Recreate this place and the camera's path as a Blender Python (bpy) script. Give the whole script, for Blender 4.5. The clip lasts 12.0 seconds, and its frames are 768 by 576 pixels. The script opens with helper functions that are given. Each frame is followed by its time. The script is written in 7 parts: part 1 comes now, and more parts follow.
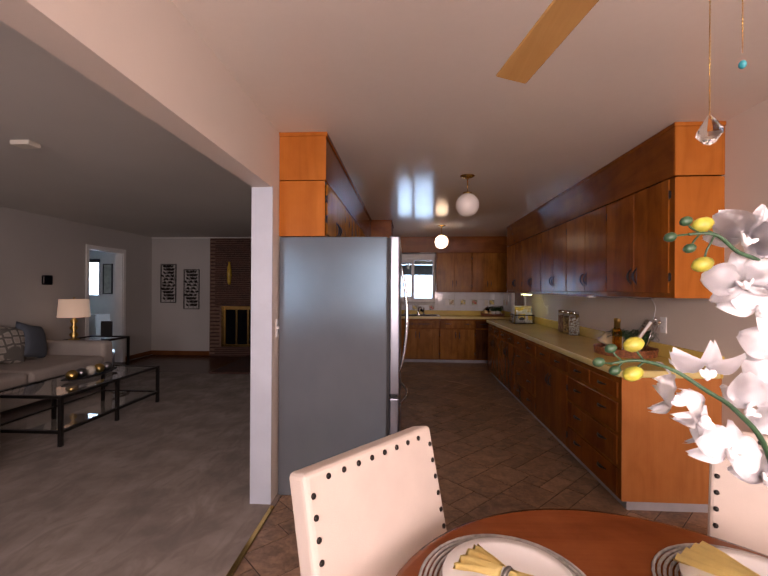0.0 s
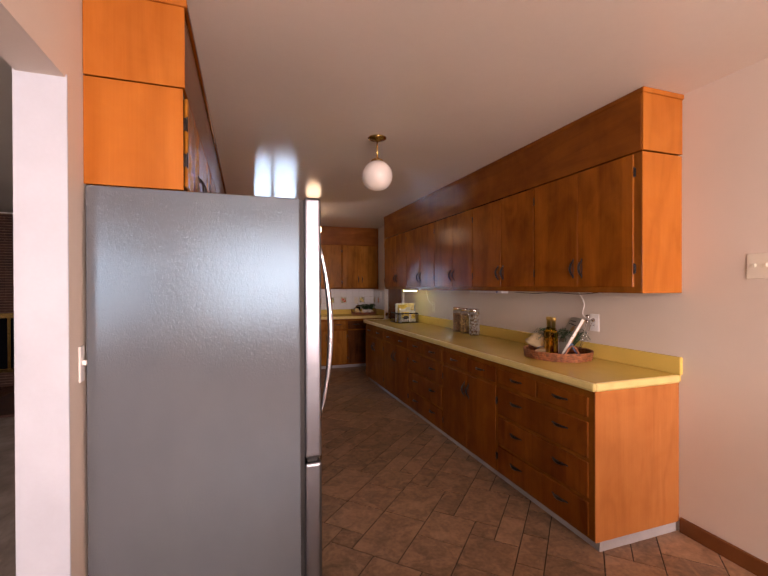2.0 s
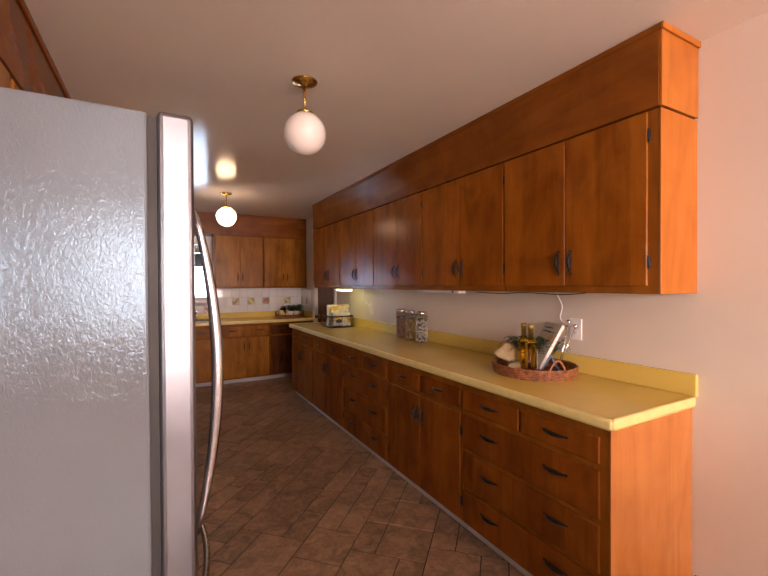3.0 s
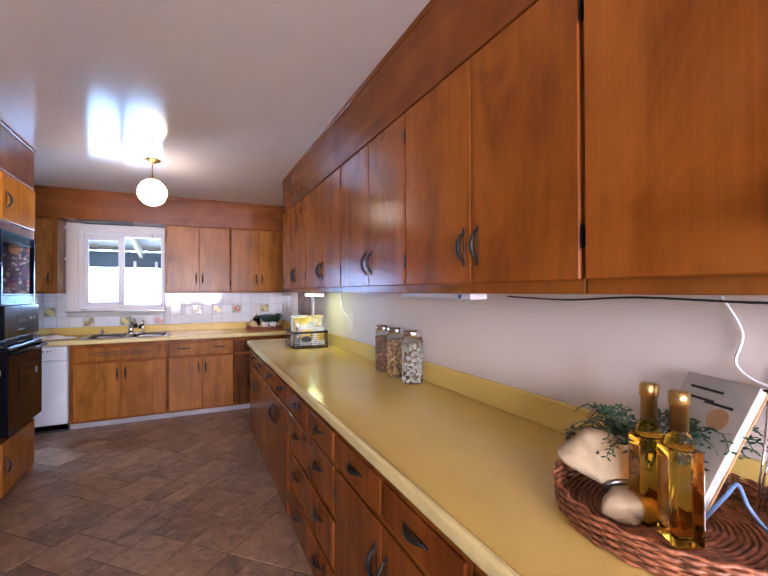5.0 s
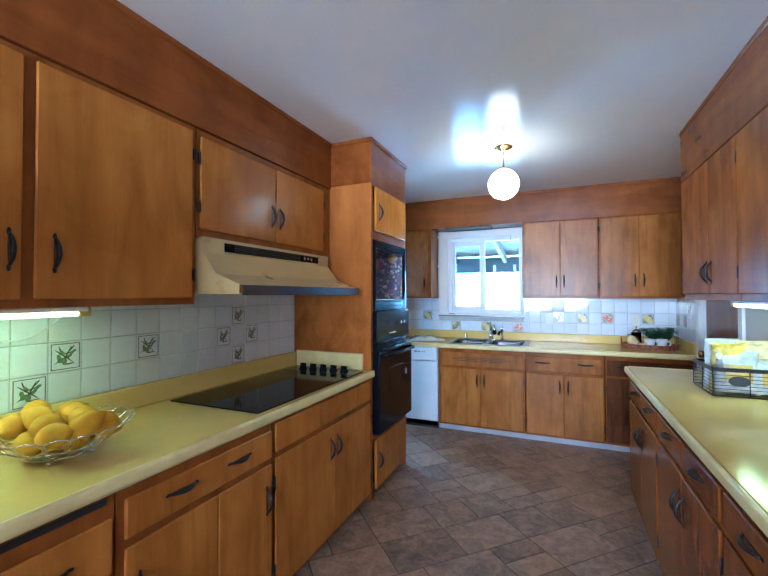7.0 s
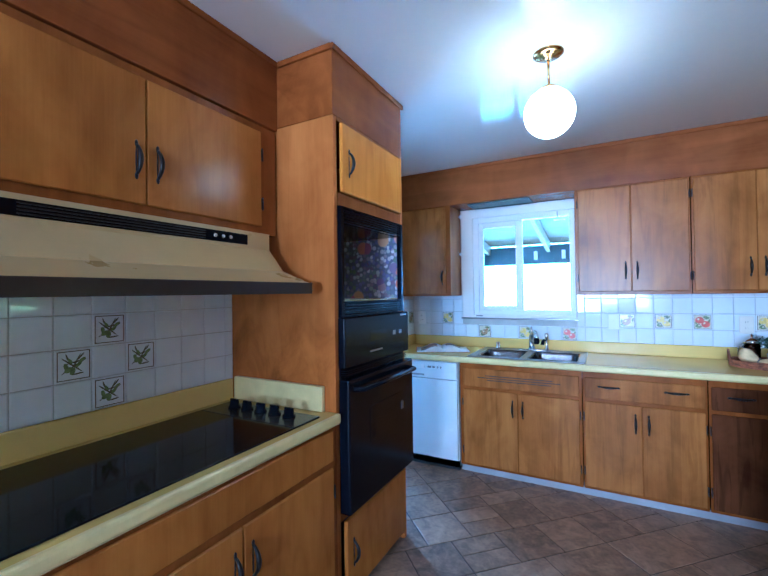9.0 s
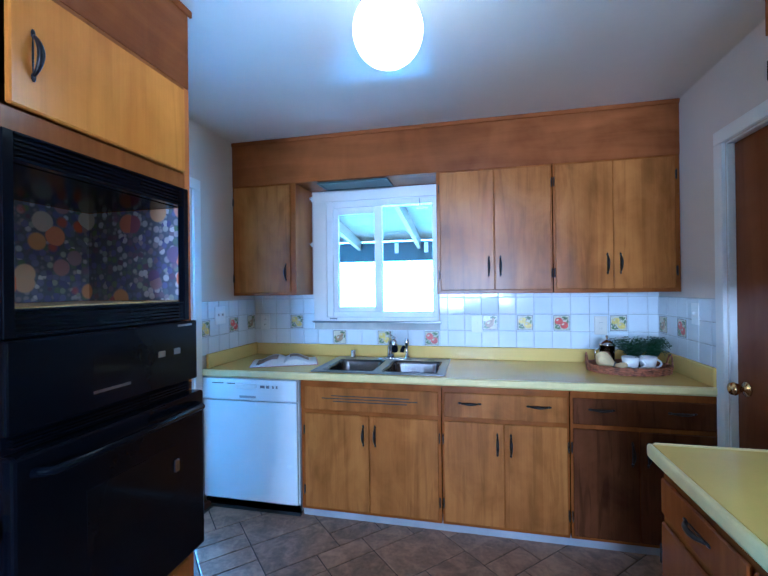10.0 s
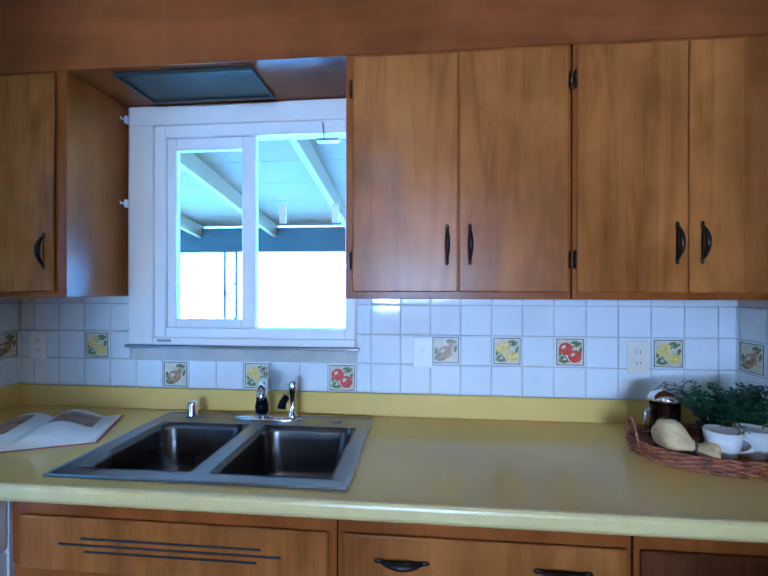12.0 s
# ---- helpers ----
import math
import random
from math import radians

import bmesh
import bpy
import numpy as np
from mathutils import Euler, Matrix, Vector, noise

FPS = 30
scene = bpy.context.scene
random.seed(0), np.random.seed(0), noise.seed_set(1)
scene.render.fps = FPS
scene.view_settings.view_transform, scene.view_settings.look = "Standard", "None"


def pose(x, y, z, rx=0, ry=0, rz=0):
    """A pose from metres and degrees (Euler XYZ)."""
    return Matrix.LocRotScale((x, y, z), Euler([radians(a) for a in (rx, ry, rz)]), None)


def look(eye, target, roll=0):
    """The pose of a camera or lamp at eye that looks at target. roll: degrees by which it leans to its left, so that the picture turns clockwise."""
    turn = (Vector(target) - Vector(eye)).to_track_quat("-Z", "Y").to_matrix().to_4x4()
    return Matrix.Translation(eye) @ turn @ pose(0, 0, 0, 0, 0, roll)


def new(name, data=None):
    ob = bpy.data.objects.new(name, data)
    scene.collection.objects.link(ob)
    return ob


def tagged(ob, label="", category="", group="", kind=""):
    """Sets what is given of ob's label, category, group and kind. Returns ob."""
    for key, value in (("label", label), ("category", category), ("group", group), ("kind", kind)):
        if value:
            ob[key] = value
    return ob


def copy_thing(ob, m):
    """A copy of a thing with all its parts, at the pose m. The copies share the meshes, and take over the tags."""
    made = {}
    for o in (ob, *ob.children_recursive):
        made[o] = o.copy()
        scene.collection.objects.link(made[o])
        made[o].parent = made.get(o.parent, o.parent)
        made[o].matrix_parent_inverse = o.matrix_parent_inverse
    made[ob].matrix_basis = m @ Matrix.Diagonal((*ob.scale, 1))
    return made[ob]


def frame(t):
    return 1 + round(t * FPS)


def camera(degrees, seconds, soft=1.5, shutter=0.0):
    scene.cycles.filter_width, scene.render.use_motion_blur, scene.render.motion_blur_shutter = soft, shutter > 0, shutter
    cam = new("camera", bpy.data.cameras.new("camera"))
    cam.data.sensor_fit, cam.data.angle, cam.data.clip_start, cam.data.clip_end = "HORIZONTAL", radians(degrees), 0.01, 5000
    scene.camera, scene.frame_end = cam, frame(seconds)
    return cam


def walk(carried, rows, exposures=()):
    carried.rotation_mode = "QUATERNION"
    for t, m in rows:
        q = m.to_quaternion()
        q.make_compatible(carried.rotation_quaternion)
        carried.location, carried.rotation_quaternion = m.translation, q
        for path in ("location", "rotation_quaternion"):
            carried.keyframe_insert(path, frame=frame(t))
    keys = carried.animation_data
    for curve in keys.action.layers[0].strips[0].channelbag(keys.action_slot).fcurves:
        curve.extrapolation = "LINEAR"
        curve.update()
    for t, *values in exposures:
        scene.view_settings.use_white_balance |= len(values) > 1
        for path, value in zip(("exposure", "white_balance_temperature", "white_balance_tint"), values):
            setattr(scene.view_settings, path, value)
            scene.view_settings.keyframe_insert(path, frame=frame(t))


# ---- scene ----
cam = camera(87.1, 12.0)
PATH = [
    (0, (0.043, -0.016, 1.382), (-0.071, 1.981, 1.388), 0.3),
    (0.5, (-0.154, 0.143, 1.387), (-0.027, 2.139, 1.394), 0.4),
    (1, (-0.263, 0.392, 1.394), (0.063, 2.365, 1.399), 0.1),
    (1.5, (-0.323, 0.671, 1.392), (0.152, 2.614, 1.392), 0.0),
    (2, (-0.293, 1.006, 1.378), (0.354, 2.898, 1.369), -0.2),
    (2.5, (-0.189, 1.366, 1.383), (0.632, 3.19, 1.367), -0.3),
    (3, (-0.068, 1.706, 1.383), (0.901, 3.456, 1.363), -0.3),
    (3.2, (0.007, 1.826, 1.386), (1.026, 3.546, 1.366), -0.2),
    (4.8, (0.813, 2.699, 1.339), (1.773, 4.453, 1.349), -0.2),
    (5, (0.892, 2.804, 1.344), (1.752, 4.61, 1.359), -0.2),
    (5.5, (0.964, 3.046, 1.346), (1.453, 4.985, 1.362), -0.1),
    (6, (0.933, 3.297, 1.353), (0.955, 5.296, 1.378), 0.1),
    (6.5, (0.911, 3.476, 1.348), (0.486, 5.43, 1.384), -0.0),
    (7, (0.953, 3.624, 1.366), (0.162, 5.46, 1.401), -0.1),
    (7.2, (0.978, 3.682, 1.365), (0.068, 5.463, 1.401), -0.3),
    (8.8, (0.774, 4.532, 1.356), (-0.264, 6.241, 1.383), -0.9),
    (9, (0.801, 4.677, 1.365), (-0.155, 6.433, 1.389), -0.8),
    (9.2, (0.832, 4.84, 1.365), (-0.018, 6.65, 1.386), -1.0),
    (9.5, (0.817, 5.049, 1.347), (0.142, 6.932, 1.362), -0.7),
    (10, (0.85, 5.404, 1.366), (0.413, 7.356, 1.371), -0.7),
    (10.5, (0.928, 5.745, 1.378), (0.674, 7.729, 1.38), -0.5),
    (11, (0.937, 6.071, 1.362), (0.775, 8.065, 1.364), -0.4),
    (11.5, (0.908, 6.407, 1.358), (0.782, 8.403, 1.363), -0.2),
    (12, (0.86, 6.729, 1.365), (0.675, 8.721, 1.364), 0.1),
]
EXPOSURES = [
    (0, -1.15, 6400, 27),
    (1.5, -0.6, 6700, 29),
    (3, -0.1, 7100, 29),
    (4.8, 0.85, 5350, 24),
    (6, 1.12, 4200, 2),
    (7, 1.2, 3880, -2),
    (9, 1.25, 3450, -1),
    (10.5, 1.05, 3500, 0),
    (12, 0.85, 3560, 1),
]
walk(cam, [(t, look(eye, target, roll)) for t, eye, target, roll in PATH], EXPOSURES)

# ---- light ----
world = bpy.data.worlds.new("sky")
scene.world = world
world.use_nodes = True
wn = world.node_tree.nodes
sky = wn.new("ShaderNodeTexSky")
sky.sky_type, sky.sun_disc = "NISHITA", False
sky.sun_elevation, sky.sun_rotation = radians(24), radians(200)
wn["Background"].inputs["Strength"].default_value = 0.12
world.node_tree.links.new(sky.outputs["Color"], wn["Background"].inputs["Color"])
sun = new("sun", bpy.data.lights.new("sun", "SUN"))
sun.data.energy, sun.data.angle, sun.data.color = 1.2, radians(0.5), (1.0, 0.9, 0.76)
sun.matrix_world = look((-3, -9, 6), (0, 0, 0.4))


def window_light(name, eye, target, w, h, watts, colour):
    """Sky light that enters by a window's opening."""
    ob = new(name, bpy.data.lights.new(name, "AREA"))
    ob.data.shape, ob.data.size, ob.data.size_y = "RECTANGLE", w, h
    ob.data.energy, ob.data.color = watts, colour
    ob.matrix_world = look(eye, target)
    return ob


window_light("dining_window_light", (0.5, -1.75, 1.5), (0.55, 0.8, 1.5), 2.6, 1.1, 300, (1.0, 0.84, 0.74))
window_light("living_window_light", (-2.38, -2.55, 1.45), (-2.9, 0, 1.3), 1.0, 1.2, 86, (0.97, 0.95, 0.93))
window_light("hall_sidelight", (-2.17, 8.24, 1.1), (-1.7, 6.8, 1.0), 0.28, 1.7, 45, (0.5, 0.75, 1.0))

# ---- materials ----


def material(name, rough=0.5, metal=0.0, colour=(0.5, 0.5, 0.5), **more):
    m = bpy.data.materials.new(name)
    m.use_nodes = True
    b = m.node_tree.nodes["Principled BSDF"]
    b.inputs["Base Color"].default_value = (*colour, 1)
    b.inputs["Roughness"].default_value = rough
    b.inputs["Metallic"].default_value = metal
    for key, value in more.items():
        b.inputs[key.replace("_", " ")].default_value = value
    return m


def node(m, kind, **values):
    n = m.node_tree.nodes.new(kind)
    for key, value in values.items():
        n.inputs[key].default_value = value
    return n


def link(m, a, b):
    m.node_tree.links.new(a, b)


def ramp(m, fac, stops):
    n = node(m, "ShaderNodeValToRGB")
    while len(n.color_ramp.elements) < len(stops):
        n.color_ramp.elements.new(0.5)
    for e, (p, c) in zip(n.color_ramp.elements, stops):
        e.position, e.color = p, (*c, 1)
    link(m, fac, n.inputs["Fac"])
    return n.outputs["Color"]


def place(m, scale, vary=True):
    """World position times scale, shifted from object to object."""
    geo = node(m, "ShaderNodeNewGeometry")
    mul = node(m, "ShaderNodeVectorMath")
    mul.operation = "MULTIPLY"
    mul.inputs[1].default_value = scale
    link(m, geo.outputs["Position"], mul.inputs[0])
    if not vary:
        return mul.outputs[0]
    info = node(m, "ShaderNodeObjectInfo")
    add = node(m, "ShaderNodeVectorMath")
    add.operation = "MULTIPLY_ADD"
    add.inputs[1].default_value = (31, 17, 23)
    link(m, info.outputs["Random"], add.inputs[0])
    link(m, mul.outputs[0], add.inputs[2])
    return add.outputs[0]


def noise_of(m, vec, scale, detail=4.0, rough=0.55, distort=0.0):
    n = node(m, "ShaderNodeTexNoise", Scale=scale, Detail=detail, Roughness=rough, Distortion=distort)
    link(m, vec, n.inputs["Vector"])
    return n.outputs["Fac"]


def mixed(m, fac, a, b, mode="MIX"):
    n = node(m, "ShaderNodeMix")
    n.data_type, n.blend_type = "RGBA", mode
    for value, slot in ((fac, n.inputs[0]), (a, n.inputs[6]), (b, n.inputs[7])):
        if isinstance(value, (int, float)):
            slot.default_value = value
        elif isinstance(value, tuple):
            slot.default_value = (*value, 1)
        else:
            link(m, value, slot)
    return n.outputs[2]


def bump(m, height, strength, distance=0.002):
    n = node(m, "ShaderNodeBump", Strength=strength, Distance=distance)
    link(m, height, n.inputs["Height"])
    link(m, n.outputs["Normal"], m.node_tree.nodes["Principled BSDF"].inputs["Normal"])


def paint(m, colour_socket, rough_socket=None):
    b = m.node_tree.nodes["Principled BSDF"]
    link(m, colour_socket, b.inputs["Base Color"])
    if rough_socket:
        link(m, rough_socket, b.inputs["Roughness"])


def spread(m, fac, low, high):
    n = node(m, "ShaderNodeMapRange")
    n.inputs["To Min"].default_value, n.inputs["To Max"].default_value = low, high
    link(m, fac, n.inputs["Value"])
    return n.outputs["Result"]


def stained(name, colour, rough=0.5, amount=0.12, scale=3.0, grain=60.0, relief=0.15, metal=0.0, **more):
    """A plain surface with cloudy variation, fine grain and slight relief."""
    m = material(name, rough, metal, colour, **more)
    v = place(m, (1, 1, 1), False)
    big = noise_of(m, v, scale, 5)
    fine = noise_of(m, v, grain, 3)
    dark = tuple(c * (1 - amount * 2) for c in colour)
    light = tuple(min(1, c * (1 + amount)) for c in colour)
    c = ramp(m, big, [(0.3, dark), (0.7, light)])
    c = mixed(m, 0.12, c, ramp(m, fine, [(0.35, dark), (0.65, light)]))
    paint(m, c, spread(m, big, max(0.02, rough * 0.8), min(1, rough * 1.25)))
    bump(m, fine, relief)
    return m


def wood(name, dark, mid, light, axis=2, rough=0.22, staves=4.0, contrast=0.3, streak=0.0):
    """Varnished veneer: long grain along axis, broad cathedral figure, staves of uneven tone."""
    m = material(name, rough)
    s = [6.0, 6.0, 6.0]
    s[axis] = 0.9
    v = place(m, tuple(s))
    figure = noise_of(m, v, 0.8, 4, 0.55, 1.1)
    rings = node(m, "ShaderNodeMath")
    rings.operation = "MULTIPLY"
    rings.inputs[1].default_value = 5.0
    link(m, noise_of(m, v, 0.75, 2, 0.4, 0.5), rings.inputs[0])
    saw = node(m, "ShaderNodeMath")
    saw.operation = "PINGPONG"
    saw.inputs[1].default_value = 0.5
    link(m, rings.outputs[0], saw.inputs[0])
    s = [150.0, 150.0, 150.0]
    s[axis] = 3.0
    grain = noise_of(m, place(m, tuple(s)), 1.0, 5, 0.65, 0.3)
    cloud = noise_of(m, place(m, (4.2, 4.2, 3.0)), 1.0, 5, 0.6, 0.6)
    # staves
    sep = node(m, "ShaderNodeSeparateXYZ")
    link(m, place(m, (staves, staves, staves)), sep.inputs[0])
    add = node(m, "ShaderNodeMath")
    a, b = [sep.outputs[i] for i in range(3) if i != axis]
    link(m, a, add.inputs[0])
    link(m, b, add.inputs[1])
    flo = node(m, "ShaderNodeMath")
    flo.operation = "FLOOR"
    link(m, add.outputs[0], flo.inputs[0])
    white = node(m, "ShaderNodeTexWhiteNoise")
    white.noise_dimensions = "1D"
    link(m, flo.outputs[0], white.inputs["W"])
    c = ramp(m, figure, [(0.28, dark), (0.5, mid), (0.72, light)])
    c = mixed(m, contrast * 0.62, c, ramp(m, white.outputs["Value"], [(0.0, dark), (0.5, mid), (1.0, light)]))
    c = mixed(m, ramp(m, saw.outputs[0], [(0.0, (0.42, 0.42, 0.42)), (0.26, (0, 0, 0))]), c, tuple(x * 0.75 for x in dark))
    c = mixed(m, 0.1, c, ramp(m, grain, [(0.38, tuple(x * 0.55 for x in dark)), (0.62, light)]))
    c = mixed(m, 0.36, c, ramp(m, cloud, [(0.34, dark), (0.66, light)]))
    if streak:
        s = [21.0, 21.0, 21.0]
        s[axis] = 2.0
        flame = ramp(m, noise_of(m, place(m, tuple(s)), 1.0, 4, 0.5, 1.2), [(0.56, (0, 0, 0)), (0.66, (streak, streak, streak))])
        c = mixed(m, flame, c, tuple(x * 0.75 for x in dark))
    paint(m, c, spread(m, cloud, rough * 0.75, rough * 1.3))
    bump(m, grain, 0.06)
    m.node_tree.nodes["Principled BSDF"].inputs["Specular IOR Level"].default_value = 0.14
    return m


def emitting(name, colour, strength):
    m = material(name, 0.4, 0, colour)
    b = m.node_tree.nodes["Principled BSDF"]
    b.inputs["Emission Color"].default_value = (*colour, 1)
    b.inputs["Emission Strength"].default_value = strength
    return m


def glass(name, colour=(1, 1, 1), rough=0.0, ior=1.45):
    return material(name, rough, 0, colour, Transmission_Weight=1.0, IOR=ior)


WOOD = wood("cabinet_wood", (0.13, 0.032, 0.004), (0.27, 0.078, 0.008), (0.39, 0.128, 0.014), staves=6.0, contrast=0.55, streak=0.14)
# darker copy of the cabinet wood: shade below the long counter, as colour
WOOD_SHADED = wood("shaded_cabinet_wood", (0.09, 0.02, 0.003), (0.19, 0.05, 0.006), (0.29, 0.088, 0.011), staves=3.5, contrast=0.5, streak=0.12)
# lighter copy for the west side, with the brighter warm light in its colour
WOOD_WEST = wood("lit_west_cabinet_wood", (0.25, 0.085, 0.008), (0.4, 0.152, 0.016), (0.53, 0.222, 0.026), staves=4.5, contrast=0.5, streak=0.12)
WOOD_H = wood("soffit_wood", (0.13, 0.034, 0.005), (0.22, 0.063, 0.008), (0.3, 0.095, 0.013), axis=1, staves=1.1)
WOOD_X = wood("back_soffit_wood", (0.15, 0.045, 0.01), (0.24, 0.078, 0.016), (0.31, 0.11, 0.024), axis=0, staves=1.1)
# end panels: window light on these faces is put into the lighter colour
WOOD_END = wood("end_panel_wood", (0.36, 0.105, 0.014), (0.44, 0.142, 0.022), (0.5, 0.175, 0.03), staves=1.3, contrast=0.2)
LIT_END = wood("lit_end_panel_wood", (0.4, 0.14, 0.035), (0.48, 0.18, 0.05), (0.55, 0.225, 0.07), staves=2.5, contrast=0.3, streak=0.1)
FRAME_WOOD = wood("frame_wood", (0.14, 0.042, 0.006), (0.23, 0.073, 0.009), (0.31, 0.106, 0.014), staves=2.0, contrast=0.2)
SINK_WOOD = wood("washed_cabinet_wood", (0.13, 0.043, 0.007), (0.34, 0.13, 0.019), (0.45, 0.19, 0.032), staves=6.0, contrast=0.55, streak=0.24)
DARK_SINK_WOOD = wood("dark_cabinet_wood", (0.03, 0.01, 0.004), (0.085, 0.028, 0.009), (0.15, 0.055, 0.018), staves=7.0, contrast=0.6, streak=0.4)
DOOR_WOOD = wood("dark_door_wood", (0.12, 0.035, 0.01), (0.17, 0.055, 0.016), (0.22, 0.075, 0.022), staves=1.2)
TABLE_WOOD = wood("table_wood", (0.12, 0.03, 0.01), (0.2, 0.055, 0.016), (0.27, 0.085, 0.026), axis=0, rough=0.2, staves=3)
BASE_WOOD = wood("baseboard_wood", (0.12, 0.042, 0.015), (0.17, 0.065, 0.023), (0.23, 0.09, 0.032), axis=1)
HARDWOOD = wood("dark_hardwood", (0.05, 0.016, 0.008), (0.08, 0.026, 0.012), (0.12, 0.042, 0.018), axis=0, rough=0.2, staves=12)
# upper tower door: warm light there is put into a brighter, yellower wood
TOWER_DOOR = wood("lit_tower_door_wood", (0.44, 0.15, 0.01), (0.58, 0.215, 0.014), (0.68, 0.275, 0.022), staves=2.0, contrast=0.3, streak=0.08)
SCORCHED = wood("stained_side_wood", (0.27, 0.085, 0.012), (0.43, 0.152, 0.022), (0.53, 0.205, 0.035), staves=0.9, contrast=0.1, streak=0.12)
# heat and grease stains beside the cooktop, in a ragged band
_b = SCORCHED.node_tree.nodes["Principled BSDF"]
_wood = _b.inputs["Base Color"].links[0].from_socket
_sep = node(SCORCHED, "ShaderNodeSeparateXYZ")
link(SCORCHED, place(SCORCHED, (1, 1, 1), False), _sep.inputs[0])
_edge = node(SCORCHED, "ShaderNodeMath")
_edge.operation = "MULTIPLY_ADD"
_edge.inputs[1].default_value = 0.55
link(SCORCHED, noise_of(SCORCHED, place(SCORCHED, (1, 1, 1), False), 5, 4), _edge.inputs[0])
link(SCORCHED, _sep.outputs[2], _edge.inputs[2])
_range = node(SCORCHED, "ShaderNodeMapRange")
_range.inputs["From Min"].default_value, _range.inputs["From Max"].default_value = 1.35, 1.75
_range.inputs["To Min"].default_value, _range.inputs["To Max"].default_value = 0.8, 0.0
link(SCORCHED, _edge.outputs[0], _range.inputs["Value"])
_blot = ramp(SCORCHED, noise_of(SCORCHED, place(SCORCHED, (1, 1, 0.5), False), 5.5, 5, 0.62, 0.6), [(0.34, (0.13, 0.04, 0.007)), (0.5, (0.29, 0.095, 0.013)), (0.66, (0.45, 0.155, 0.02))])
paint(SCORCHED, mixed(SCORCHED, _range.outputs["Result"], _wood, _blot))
WALL = stained("cream_wall_paint", (0.67, 0.6, 0.53), 0.6, 0.03, 1.2, 140, 0.1)
LIVING_WALL = stained("grey_wall_paint", (0.47, 0.45, 0.42), 0.7, 0.03, 1.2, 140, 0.1)
CEILING = stained("gloss_ceiling_paint", (0.75, 0.69, 0.62), 0.11, 0.03, 0.9, 26, 0.35, Specular_IOR_Level=0.13)
LIVING_CEILING = stained("ceiling_paint", (0.62, 0.6, 0.56), 0.8, 0.03, 0.9, 160, 0.2)
TRIM = stained("white_trim_paint", (0.8, 0.79, 0.76), 0.4, 0.03, 4, 90, 0.05)
COUNTER = stained("yellow_laminate", (0.7, 0.515, 0.13), 0.16, 0.05, 2.5, 220, 0.03, Specular_IOR_Level=0.3)
COUNTER_EDGE = stained("cream_laminate_edge", (0.73, 0.61, 0.25), 0.3, 0.06, 14, 220, 0.05)
TILE = stained("white_wall_tile", (0.76, 0.79, 0.82), 0.07, 0.03, 8, 30, 0.04)
GROUT = stained("pale_grout", (0.5, 0.5, 0.47), 0.85, 0.12, 8, 200, 0.3)
TILE_BORDER = stained("sepia_tile_line", (0.12, 0.09, 0.05), 0.4, 0.2, 60)
LEAF_PAINT = stained("painted_leaf", (0.16, 0.22, 0.07), 0.3, 0.3, 70)
LEMON_PAINT = stained("painted_lemon", (0.75, 0.6, 0.12), 0.3, 0.2, 70)
APPLE_PAINT = stained("painted_apple", (0.55, 0.07, 0.04), 0.3, 0.3, 70)
# white paint greyed and blued to offset the strong warm window light
POST_PAINT = stained("cooled_post_paint", (0.5, 0.55, 0.63), 0.5, 0.05, 4, 90, 0.05)
STEM_PAINT = stained("sepia_drawing", (0.09, 0.075, 0.04), 0.4, 0.3, 70)
CREAM_GLAZE = stained("cream_glaze", (0.7, 0.66, 0.5), 0.15, 0.12, 50)
PEAR_PAINT = stained("painted_pear", (0.42, 0.27, 0.13), 0.3, 0.4, 70)
BLACK = stained("black_enamel", (0.004, 0.005, 0.009), 0.16, 0.1, 4, 100, 0.02, Specular_IOR_Level=0.12)
BLACK_GLASS = stained("black_ceramic_glass", (0.006, 0.006, 0.008), 0.08, 0.1, 4, 100, 0.0, Specular_IOR_Level=0.14)
IRON = stained("dark_bronze_pull", (0.03, 0.025, 0.022), 0.38, 0.25, 60, 200, 0.2, metal=0.7)
CHROME = material("chrome", 0.08, 1.0, (0.75, 0.75, 0.76))
STEEL = stained("brushed_steel", (0.3, 0.3, 0.31), 0.3, 0.08, 6, 240, 0.05, metal=1.0)
FRIDGE_STEEL = stained("satin_fridge_steel", (0.24, 0.26, 0.3), 0.3, 0.05, 6, 240, 0.05, metal=1.0)
# the rim's steel at half tone: shade inside the bowls, as colour
SINK_STEEL = stained("shaded_basin_steel", (0.15, 0.145, 0.145), 0.26, 0.1, 5, 260, 0.08, metal=1.0)
HANDLE_STEEL = stained("bright_handle_steel", (0.55, 0.56, 0.6), 0.22, 0.05, 6, 240, 0.02, metal=1.0)
BRASS = stained("brass", (0.62, 0.42, 0.14), 0.22, 0.08, 20, 200, 0.02, metal=1.0)
ALMOND = stained("almond_enamel", (0.52, 0.39, 0.16), 0.28, 0.04, 5, 120, 0.02)
WHITE_ENAMEL = stained("white_enamel", (0.78, 0.8, 0.82), 0.25, 0.02, 4, 120, 0.02)
PLASTIC = stained("ivory_plastic", (0.72, 0.68, 0.58), 0.4, 0.03, 10, 100, 0.02)
WHITE_PLASTIC = stained("white_plastic", (0.82, 0.82, 0.82), 0.4, 0.02, 10, 100, 0.02)
DARK = stained("dark_rubber", (0.015, 0.015, 0.016), 0.6, 0.2, 10, 100, 0.1)
